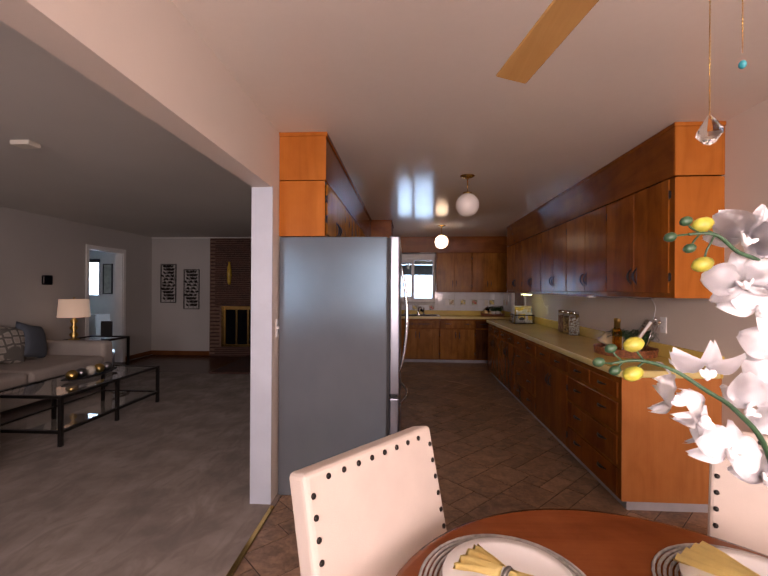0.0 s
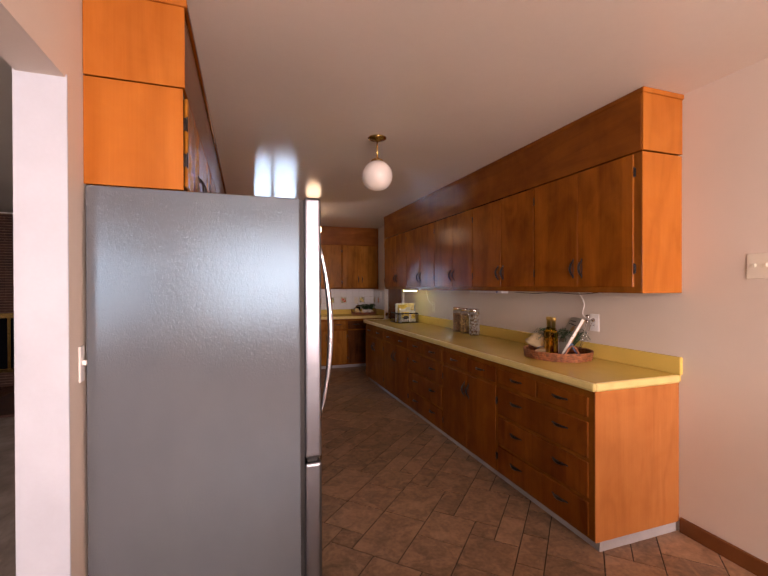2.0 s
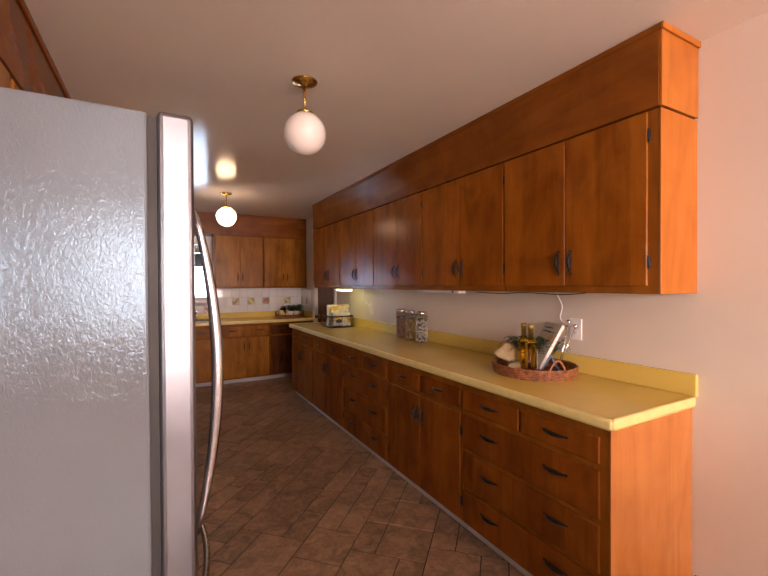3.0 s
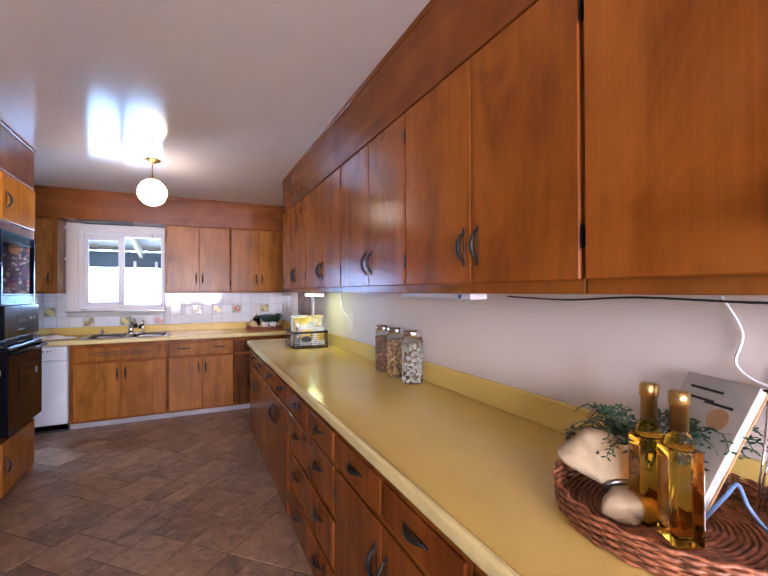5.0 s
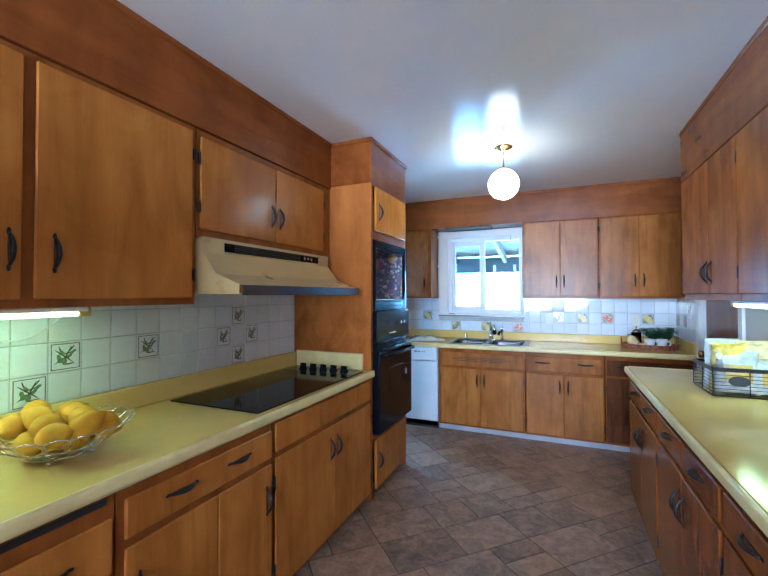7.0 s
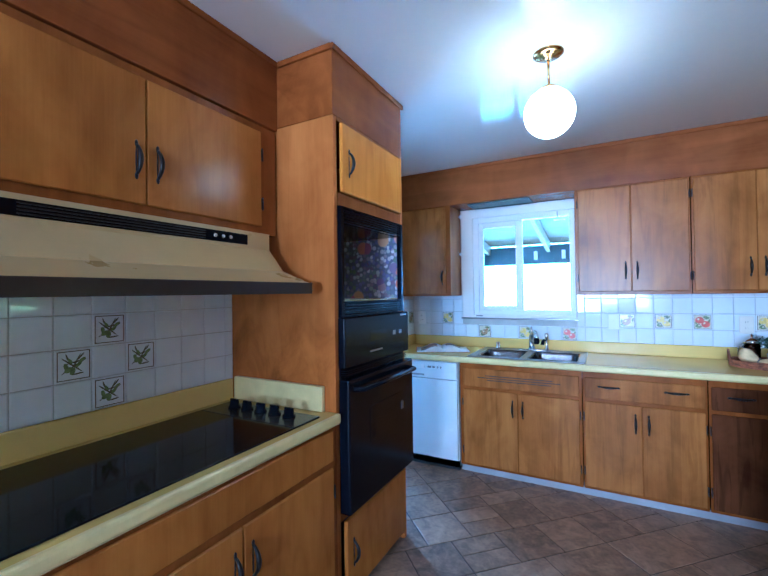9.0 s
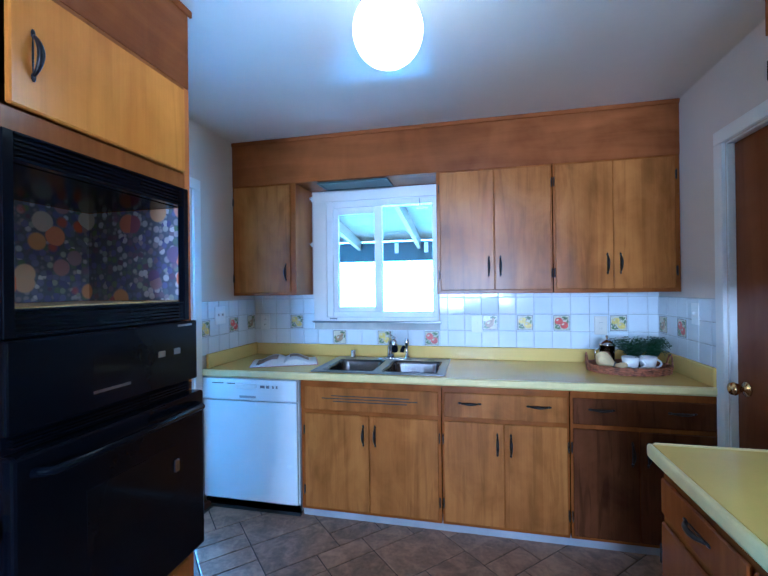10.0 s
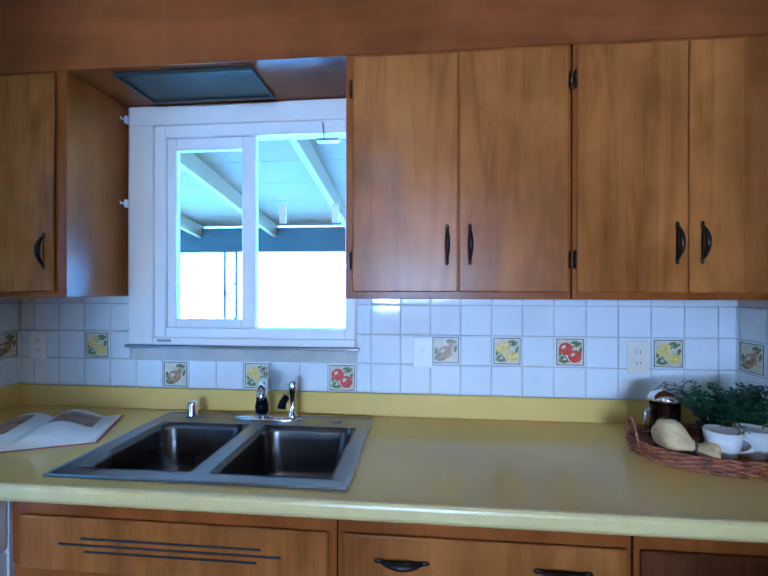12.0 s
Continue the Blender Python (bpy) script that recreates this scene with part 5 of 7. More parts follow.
strip_light("under_cabinet_light", 1.8, 5.85, 6.25, 1.3345, True, "lit fluorescent strip under the wall cabinet")
strip_light("under_cabinet_light", -0.56, 3.82, 4.5, 1.3275, True, "lit fluorescent strip under the cabinet by the cooktop")
dim = strip_light("under_cabinet_light", 1.8, 4.05, 4.46, 1.3345, False, "unlit white strip fixture under the wall cabinet")
bm = bmesh.new()
box(bm, 1.765, 1.84, 3.94, 4.05, 1.313, 1.334, 0.004)
sw = part("switch_box", bm, WHITE_PLASTIC, dim)
bm = bmesh.new()
lathe(bm, [(0.009, 0), (0.009, 0.003)], n=16)
bmesh.ops.transform(bm, matrix=pose(1.765, 4.0, 1.324, 0, -90, 0), verts=bm.verts)
part("sticker", bm, stained("blue_sticker", (0.03, 0.12, 0.4), 0.4), sw, "blue round sticker")


def plate(name, side, at, u, z, w, h, style, mats, label):
    """A wall plate with sockets or toggles."""
    f = Face(side, at)
    ob = thing(name, f.put(u, 0, z).translation, label, "outlet" if style == "socket" else "switch")
    bm = bmesh.new()
    f.box(bm, u - w / 2, u + w / 2, 0.0, 0.006, z - h / 2, z + h / 2, 0.002)
    pl = part("cover_plate", bm, mats, ob)
    if style == "socket":
        for dz in (-0.02, 0.02):
            bm = bmesh.new()
            f.box(bm, u - 0.015, u + 0.015, 0.006, 0.0085, z + dz - 0.013, z + dz + 0.013, 0.001)
            so = part("socket", bm, mats, pl)
            bm = bmesh.new()
            for du in (-0.006, 0.006):
                f.box(bm, u + du - 0.001, u + du + 0.001, 0.0083, 0.009, z + dz - 0.005, z + dz + 0.005)
            part("slot", bm, DARK, pl)
    else:
        k = 2 if w > 0.09 else 1
        for i in range(k):
            du = (i - (k - 1) / 2) * 0.045
            bm = bmesh.new()
            f.box(bm, u + du - 0.005, u + du + 0.005, 0.006, 0.018, z - 0.004, z + 0.012, 0.001)
            part("toggle", bm, mats, pl)
    return ob


plate("outlet", "E", XR, 5.73, 1.105, 0.075, 0.12, "socket", PLASTIC, "ivory wall outlet with a white cord plugged in")
plate("outlet", "E", XR, 3.185, 1.12, 0.075, 0.12, "socket", WHITE_PLASTIC, "white wall outlet above the counter with a cord")
plate("light_switch", "E", XR, 2.228, 1.467, 0.115, 0.12, "switch", PLASTIC, "ivory double toggle switch on the cream wall")
plate("light_switch", "E", XR - 0.008, 7.85, 1.215, 0.07, 0.115, "switch", WHITE_PLASTIC, "white switch plate on the tiled wall by the door")
plate("light_switch", "W", XN + 0.008, 7.84, 1.2, 0.115, 0.12, "switch", WHITE_PLASTIC, "white double switch plate on the tiled wall")
plate("outlet", "N", YB - 0.008, -0.755, 1.12, 0.075, 0.12, "socket", WHITE_PLASTIC, "white outlet in the tiled corner")
plate("outlet", "N", YB - 0.008, 1.655, 1.11, 0.078, 0.12, "socket", PLASTIC, "ivory outlet strip on the tiles")
plate("light_switch", "N", YB - 0.008, 0.865, 1.115, 0.075, 0.12, "switch", WHITE_PLASTIC, "white switch plate between the tiles")
plate("light_switch", "W", XL, 2.62, 1.12, 0.04, 0.12, "switch", WHITE_PLASTIC, "narrow white switch beside the fridge")


def cord(name, pts, label, mats=WHITE_PLASTIC, r=0.003):
    bm = bmesh.new()
    P = [Vector(p) for p in pts]
    out = []
    for i in range(len(P) - 1):
        a, b, c, d = P[max(i - 1, 0)], P[i], P[i + 1], P[min(i + 2, len(P) - 1)]
        for k in range(6):
            t = k / 6
            out.append(0.5 * ((2 * b) + (c - a) * t + (2 * a - 5 * b + 4 * c - d) * t * t + (3 * b - a - 3 * c + d) * t ** 3))
    out.append(P[-1])
    sweep(bm, out, r, 6)
    return lone(name, bm, mats, label, "cord")


cord("power_cord", [(1.97, 5.9, 1.33), (1.985, 5.88, 1.22), (1.99, 5.82, 1.16), (1.992, 5.76, 1.14), (1.992, 5.735, 1.127)], "white power cord looping down to the outlet")
cord("power_cord", [(1.97, 3.3, 1.33), (1.99, 3.27, 1.25), (1.985, 3.28, 1.18), (1.985, 3.24, 1.145), (1.992, 3.195, 1.141)], "white power cord hanging to the outlet")
cord("power_cord", [(-0.6, 4.25, 1.323), (-0.74, 4.3, 1.265), (-0.785, 4.38, 1.21), (-0.78, 4.48, 1.23), (-0.7, 4.52, 1.3), (-0.62, 4.51, 1.326)], "pale cord looping under the lit cabinet light")
cord("light_cable", [(1.83, 3.0, 1.333), (1.83, 3.15, 1.32), (1.83, 3.4, 1.327), (1.83, 3.6, 1.318), (1.83, 3.83, 1.325)], "thin dark cable slung under the wall cabinets", DARK, 0.0025)

# ---- things on the long counter ----


def jar(y, x, fill, label):
    ob = thing("storage_jar", (x, y, ZE), label, "jar", "glass jars on the long counter")
    r, h = 0.054, 0.235
    bm = bmesh.new()
    lathe(bm, [(r * 0.9, 0.002), (r, 0.012), (r, 0.06), (r * 0.97, 0.075), (r, 0.09), (r, 0.14), (r * 0.97, 0.155), (r, 0.17), (r, h - 0.02), (r * 0.86, h)], (x, y, ZE), 28)
    part("glass", bm, CLEAR, ob, "clear ribbed glass")
    bm = bmesh.new()
    for k in range(320):
        a, z, rr = random.uniform(0, 6.28), random.uniform(0.012, h - 0.04), 0.045 * random.uniform(0.85, 1)
        s = random.uniform(0.008, 0.013)
        blob(bm, (x + rr * math.cos(a), y + rr * math.sin(a), ZE + z), (s, s * 0.6, s * 0.32), n=8, rot=Euler((random.uniform(0, 3), random.uniform(0, 3), 0)).to_matrix())
    # plain brown core, coloured as the shade between the flakes
    lathe(bm, [(0.036, 0.006), (0.038, h - 0.04), (0.02, h - 0.03)], (x, y, ZE), 16, index=1)
    part("contents", bm, [fill, CORE], ob, "dry goods filling")
    bm = bmesh.new()
    lathe(bm, [(r * 0.92, h), (r * 0.97, h + 0.004), (r * 0.97, h + 0.026), (r * 0.9, h + 0.032), (0.0, h + 0.033)], (x, y, ZE), 28)
    part("lid", bm, CHROME, ob, "chrome lid")


jar(4.59, 1.9, OATS, "clear glass jar of pale dry goods with chrome lid")
jar(4.77, 1.905, PASTA, "clear glass jar of golden pasta with chrome lid")
jar(4.94, 1.91, SPICE, "clear glass jar of reddish biscuits with chrome lid")

bx, by = 1.77, 6.18
basket = thing("wire_basket", (bx, by, ZE), "black wire basket full of snack packets on the counter", "basket")
bm = bmesh.new()
hx, hy, hh = 0.14, 0.15, 0.135
corners = [(bx - hx, by - hy), (bx + hx, by - hy), (bx + hx, by + hy), (bx - hx, by + hy), (bx - hx, by - hy)]
for k in range(8):
    sweep(bm, [(*c, ZE + 0.006 + (hh - 0.02) * k / 7) for c in corners], 0.0035 if k == 0 else 0.0015, 5)
for (x0, y0), (x1, y1) in zip(corners, corners[1:]):
    box(bm, min(x0, x1) - 0.002, max(x0, x1) + 0.002, min(y0, y1) - 0.002, max(y0, y1) + 0.002, ZE + hh - 0.012, ZE + hh + 0.004)
    for t in (0, 0.5):
        sweep(bm, [(x0 + (x1 - x0) * t, y0 + (y1 - y0) * t, ZE + 0.004), (x0 + (x1 - x0) * t, y0 + (y1 - y0) * t, ZE + hh)], 0.0022, 5)
for i in range(7):
    t = -1 + 2 * i / 6
    sweep(bm, [(bx - hx, by + hy * t, ZE + 0.005), (bx + hx, by + hy * t, ZE + 0.005)], 0.0014, 5)
part("wire_frame", bm, IRON, basket)
bm = bmesh.new()
lathe(bm, [(0.04, 0.0), (0.042, 0.001), (0.042, 0.004), (0.038, 0.005)], n=24, squash=0.55)
bmesh.ops.transform(bm, matrix=pose(bx - 0.04, by - hy - 0.003, ZE + 0.078, 90, 0, 0), verts=bm.verts)
part("label_plate", bm, INK, basket, "small oval dark label plate")
for i, (dx, dy, w, h, turn, lean, tone) in enumerate((
        (-0.03, -0.1, 0.17, 0.2, -6, -6, WHITE_PACK), (0.085, -0.1, 0.1, 0.16, 12, -4, WHITE_PACK), (-0.055, -0.045, 0.15, 0.235, 5, 8, PACK), (0.05, -0.05, 0.15, 0.25, -8, 5, PALE_PACK),
        (-0.06, 0.01, 0.16, 0.25, 8, 3, WHITE_PACK), (0.07, 0.015, 0.13, 0.245, 30, 4, PALE_PACK), (0.0, 0.06, 0.15, 0.24, -14, 4, PACK), (0.1, -0.03, 0.12, 0.24, 80, 7, GREY_PACK), (0.02, 0.11, 0.16, 0.23, 5, 2, WHITE_PACK))):
    m = pose(bx + dx, by + dy, ZE + 0.009, lean, 0, turn)
    bm = bmesh.new()
    cushion(bm, (0, 0, h / 2), (w, 0.04, h), 0.3)
    for z0, z1 in ((h - 0.012, h + 0.006),):
        box(bm, -w * 0.46, w * 0.46, -0.001, 0.001, z0, z1)
    bmesh.ops.transform(bm, matrix=m, verts=bm.verts)
    pk = thing("snack_packet", (bx + dx, by + dy, ZE + 0.009), "crinkled %s snack packet standing in the basket" % {WHITE_PACK: "white", PACK: "yellow", PALE_PACK: "cream", GREY_PACK: "grey"}[tone], "packet", "packets in the wire basket")
    part("bag", bm, tone, pk)
    bm = bmesh.new()
    rows = []
    for c in range(7):
        z = h * (0.3 + 0.4 * c / 6)
        rows.append([bm.verts.new((w * 0.32 * (q / 3 - 1), -0.0012 - 0.02 * ((1 - (0.64 * (q / 3 - 1)) ** 2) * (1 - (2 * z / h - 1) ** 2)) ** 0.3, z)) for q in range(7)])
    for r0, r1 in zip(rows, rows[1:]):
        for q in range(6):
            bm.faces.new((r0[q], r0[q + 1], r1[q + 1], r1[q])).smooth = True
    bmesh.ops.transform(bm, matrix=m, verts=bm.verts)
    part("printed_panel", bm, PALE_PACK if tone is PACK else PACK, pk, "printed panel")
spr = thing("spray_bottle", (bx - 0.1, by - 0.09, ZE + 0.008), "clear plastic bottle with white cap in the basket", "bottle")
bm = bmesh.new()
lathe(bm, [(0.022, 0), (0.024, 0.01), (0.024, 0.12), (0.014, 0.15), (0.011, 0.165)], (bx - 0.1, by - 0.1, ZE + 0.008), 16)
part("body", bm, CLEAR, spr)
bm = bmesh.new()
lathe(bm, [(0.013, 0.165), (0.013, 0.19), (0.008, 0.195)], (bx - 0.1, by - 0.1, ZE + 0.008), 16)
part("cap", bm, WHITE_PLASTIC, spr)


def wicker_tray(x, y, z, rx, ry, h, label, handles):
    ob = thing("wicker_tray", (x, y, z), label, "tray")
    bm = bmesh.new()
    n = 96
    for k in range(int(h / 0.0062)):
        pts = []
        for i in range(n + 1):
            a = 2 * math.pi * i / n
            w = 0.004 * (1 if (i // 2 + k) % 2 else -1)
            pts.append((x + (rx + w + 0.0008 * k) * math.cos(a), y + (ry + w + 0.0008 * k) * math.sin(a), z + 0.005 + 0.0062 * k))
        sweep(bm, pts, 0.004, 5)
    part("rim", bm, WICKER, ob, "woven wicker side")
    bm = bmesh.new()
    pts = []
    for i in range(640):
        t = i / 640
        a = t * 2 * math.pi * 20
        w = 0.002 * (1 if i % 4 < 2 else -1)
        pts.append((x + rx * t * math.cos(a), y + ry * t * math.sin(a), z + 0.006 + w))
    sweep(bm, pts, 0.0048, 5)
    lathe(bm, [(rx * 0.98, 0.001), (rx * 0.98, 0.004)], (x, y, z), 36, squash=ry / rx)
    part("base", bm, WICKER, ob, "spiral woven base")
    for a in handles:
        bm = bmesh.new()
        pts = []
        for i in range(13):
            t = i / 12
            aa = radians(a) + (t - 0.5) * 0.5
            pts.append((x + (rx + 0.008) * math.cos(aa), y + (ry + 0.008) * math.sin(aa), z + h * 0.6 + 0.075 * math.sin(math.pi * t)))
        sweep(bm, pts, 0.005, 7)
        part("handle", bm, WICKER, ob, "bent cane handle")
    return ob


wicker_tray(1.765, 3.285, ZE, 0.205, 0.222, 0.058, "round brown wicker tray with two handles on the counter", (250, 95))


def bottle(x, y, turn):
    ob = thing("oil_bottle", (x, y, ZE + 0.012), "square glass bottle of golden oil with gold foil neck", "bottle", "oil bottles in the tray")
    m = pose(x, y, ZE + 0.012, 0, 0, turn)
    bm = bmesh.new()
    box(bm, -0.027, 0.027, -0.027, 0.027, 0.0, 0.17, 0.006, 0, 2)
    lathe(bm, [(0.026, 0.168), (0.02, 0.188), (0.0135, 0.2), (0.0135, 0.21)], n=20)
    bmesh.ops.transform(bm, matrix=m, verts=bm.verts)
    part("glass", bm, OIL, ob)
    bm = bmesh.new()
    lathe(bm, [(0.0145, 0.2), (0.0145, 0.245), (0.017, 0.247), (0.017, 0.268), (0.012, 0.271)], n=20)
    bmesh.ops.transform(bm, matrix=m, verts=bm.verts)
    part("cap", bm, GOLD_FOIL, ob, "gold foil cap")
    bm = bmesh.new()
    box(bm, -0.022, 0.022, -0.0285, -0.0273, 0.03, 0.13)
    bmesh.ops.transform(bm, matrix=m, verts=bm.verts)
    part("paper_label", bm, PAPER, ob)


bottle(1.69, 3.237, 60)
bottle(1.705, 3.3, 66)


def folded_napkin(at, turn, mats, label, scale=1.0, tilt=0.0, wide=1.0, plump=1.0):
    """A cloth pulled through a ring: two fans and the ring."""
    ob = thing("napkin", at, label, "napkin")
    m = pose(*at, 0, -tilt, turn) @ Matrix.Diagonal((scale, scale * wide, scale * plump, 1))
    for s, length in ((1, 0.13), (-1, 0.09)):
        bm = bmesh.new()
        rows = []
        for i in range(9):
            t = i / 8
            wd = 0.016 + (0.055 if s > 0 else 0.04) * t ** 0.8
            rows.append([bm.verts.new((s * (0.008 + length * t), wd * math.sin((k / 14 - 0.5) * 2.6) , 0.018 + 0.016 * (1 + math.cos((k / 14 - 0.5) * 2.8)) * (1 - 0.35 * t) + 0.005 * math.sin(k * 2.1 + 3 * t) * t)) for k in range(15)])
        for a, b in zip(rows, rows[1:]):
            for k in range(14):
                bm.faces.new((a[k], a[k + 1], b[k + 1], b[k])).smooth = True
        r = bmesh.ops.solidify(bm, geom=bm.faces[:], thickness=0.006)
        bmesh.ops.transform(bm, matrix=m, verts=bm.verts)
        part("cloth", bm, mats, ob)
    bm = bmesh.new()
    pts = [(0, 0.021 * math.cos(2 * math.pi * i / 20), 0.026 + 0.021 * math.sin(2 * math.pi * i / 20)) for i in range(21)]
    sweep(bm, pts, 0.0055, 7)
    bmesh.ops.transform(bm, matrix=m, verts=bm.verts)
    part("ring", bm, STEEL, ob, "metal napkin ring")




def plump_napkin(at, turn, tilt, mats, label, scale=1.0):
    """A soft cloth gathered by a ring into a large and a small lobe."""
    ob = thing("napkin", at, label, "napkin")
    m = pose(*at, 0, -tilt, turn) @ Matrix.Scale(scale, 4)
    for s, length, wide, high in ((1, 0.105, 0.074, 0.04), (-1, 0.065, 0.05, 0.026)):
        bm = bmesh.new()
        rings = []
        for i in range(15):
            t = i / 14
            k = 0.36 + 0.64 * math.sin(math.pi * 0.5 * min(1, t / 0.68)) ** 1.3
            k *= 1 if t < 0.68 else math.sqrt(max(0.0, 1 - ((t - 0.68) / 0.33) ** 2)) * 0.96 + 0.04
            ring = []
            for q in range(28):
                a = 2 * math.pi * q / 28
                fold = 1 + 0.16 * math.sin(4 * a + 2.2 * t + s) * (0.4 + t) + 0.16 * abs(math.sin(5.5 * a - 2 * t))
                ring.append(bm.verts.new((s * (0.004 + length * t) + 0.006 * math.sin(2 * a) * t, wide * k * fold * math.cos(a), high * k * fold * math.sin(a) + 0.006 * t)))
            rings.append(ring)
        for a, b in zip(rings, rings[1:]):
            for q in range(28):
                bm.faces.new((a[q], a[(q + 1) % 28], b[(q + 1) % 28], b[q])).smooth = True
        for r in (rings[0], rings[-1]):
            bm.faces.new(r)
        bmesh.ops.recalc_face_normals(bm, faces=bm.faces[:])
        bmesh.ops.transform(bm, matrix=m, verts=bm.verts)
        part("cloth", bm, mats, ob, "soft gathered cloth")
    bm = bmesh.new()
    sweep(bm, [(0, 0.027 * math.cos(2 * math.pi * i / 20), 0.016 * math.sin(2 * math.pi * i / 20)) for i in range(21)], 0.0045, 7)
    bmesh.ops.transform(bm, matrix=m, verts=bm.verts)
    part("ring", bm, STEEL, ob, "metal napkin ring")


def fern(at, radius, n, label, seed, pot=False):
    random.seed(seed)
    ob = thing("fern_plant", at, label, "plant")
    x, y, z = at
    if pot:
        bm = bmesh.new()
        lathe(bm, [(0.035, 0.0), (0.045, 0.05), (0.046, 0.06), (0.04, 0.058)], at, 20)
        part("pot", bm, DARK, ob, "small dark pot")
    bm = bmesh.new()
    for k in range(n):
        a = random.uniform(0, 6.28)
        out = radius * random.uniform(0.5, 1.0)
        top = random.uniform(0.07, 0.15)
        pts = []
        for i in range(9):
            t = i / 8
            pts.append(Vector((x + out * t * math.cos(a), y + out * t * math.sin(a), z + 0.03 + top * math.sin(t * 2.2))))
        sweep(bm, pts, 0.0012, 4)
        for i in range(2, 9):
            p = pts[i]
            way = (pts[i] - pts[i - 1]).normalized()
            side = way.cross(Vector((0, 0, 1))).normalized()
            ln = 0.028 * (1 - 0.07 * i) * random.uniform(0.8, 1.2)
            for s in (-1, 1):
                tip = p + side * s * ln + way * ln * 0.5 + Vector((0, 0, random.uniform(-0.004, 0.006)))
                mid = (p + tip) / 2
                wv = way * ln * 0.28
                v = [bm.verts.new(q) for q in (p, mid + wv, tip, mid - wv)]
                bm.faces.new(v)
    tagged(part("fronds", bm, GREEN, ob, "feathery green fronds"), kind="stuff")
    random.seed(5)


plump_napkin((1.7, 3.36, ZE + 0.055), 66, 34, CREAM_CLOTH, "cream cloth napkin in a ring lying in the tray", 1.08)
fern((1.81, 3.40, ZE + 0.012), 0.15, 46, "green feathery fern standing in the wicker tray", 3)
fern((1.92, 3.31, ZE + 0.012), 0.12, 36, "small green fern behind the recipe book", 8)

rb = thing("recipe_book", (1.794, 3.268, ZE + 0.012), "grey recipe book leaning upright, white page edges, kraft tag", "book")
m = pose(1.812, 3.333, ZE + 0.02, 0, 31, -20)
for name, b, mats in (("cover", (-0.012, -0.0085, -0.085, 0.085, 0, 0.285), stained("grey_book_cloth", (0.55, 0.53, 0.48), 0.8)), ("page_block", (-0.0085, 0.0085, -0.082, 0.08, 0.003, 0.282), PAPER), ("back_cover", (0.0085, 0.012, -0.085, 0.085, 0, 0.285), KRAFT)):
    bm = bmesh.new()
    box(bm, *b, 0.001)
    bmesh.ops.transform(bm, matrix=m, verts=bm.verts)
    cover = part(name, bm, mats, rb)
    if name == "cover":
        first = cover
for i, (a, b, z) in enumerate(((-0.02, 0.06, 0.25), (-0.055, 0.01, 0.222), (-0.01, 0.06, 0.226))):
    bm = bmesh.new()
    box(bm, -0.0132, -0.0121, a, b, z, z + 0.006)
    bmesh.ops.transform(bm, matrix=m, verts=bm.verts)
    part("lettering", bm, INK, first, "dark unreadable title strokes")
bm = bmesh.new()
lathe(bm, [(0.024, 0), (0.024, 0.0015)], n=16)
bmesh.ops.transform(bm, matrix=m @ pose(-0.012, -0.035, 0.195, 0, -90, 0), verts=bm.verts)
part("tag", bm, KRAFT, first, "orange-brown round tag")
bm = bmesh.new()
for dy, dz, r in ((0.03, 0.12, 0.03), (0.02, 0.155, 0.022), (0.0, 0.1, 0.022), (0.045, 0.09, 0.02)):
    lathe(bm, [(r, 0), (r, 0.0012)], (0, 0, 0), n=16)
    bmesh.ops.transform(bm, matrix=pose(-0.0122, dy, dz, 0, -90, 0), verts=bm.verts[-32:])
bmesh.ops.transform(bm, matrix=m, verts=bm.verts)
part("printed_picture", bm, PHOTO, first, "dark brown printed picture")
wh = thing("whisk", (1.86, 3.21, ZE + 0.012), "steel whisk with ball ends standing in the tray", "whisk")
for dx, dy, h in ((0.0, 0.0, 0.285), (0.018, -0.03, 0.262), (0.02, 0.025, 0.25)):
    bm = bmesh.new()
    sweep(bm, [(1.86, 3.2, ZE + 0.02), (1.9 + dx * 0.5, 3.19 + dy * 0.5, ZE + 0.15), (1.94 + dx, 3.19 + dy, ZE + h)], 0.0022, 6)
    wire = part("wire", bm, CHROME, wh)
    bm = bmesh.new()
    blob(bm, (1.94 + dx, 3.19 + dy, ZE + h), (0.013, 0.013, 0.013), n=12)
    part("ball", bm, CHROME, wire, "polished steel ball")
cord("blue_strap", [(1.79, 3.25, ZE + 0.018), (1.805, 3.22, ZE + 0.075), (1.815, 3.205, ZE + 0.1), (1.822, 3.19, ZE + 0.06), (1.835, 3.16, ZE + 0.02), (1.855, 3.14, ZE + 0.018), (1.89, 3.17, ZE + 0.018)], "blue and white cord loop lying in the tray", stained("blue_cord", (0.12, 0.2, 0.36), 0.6), 0.004)

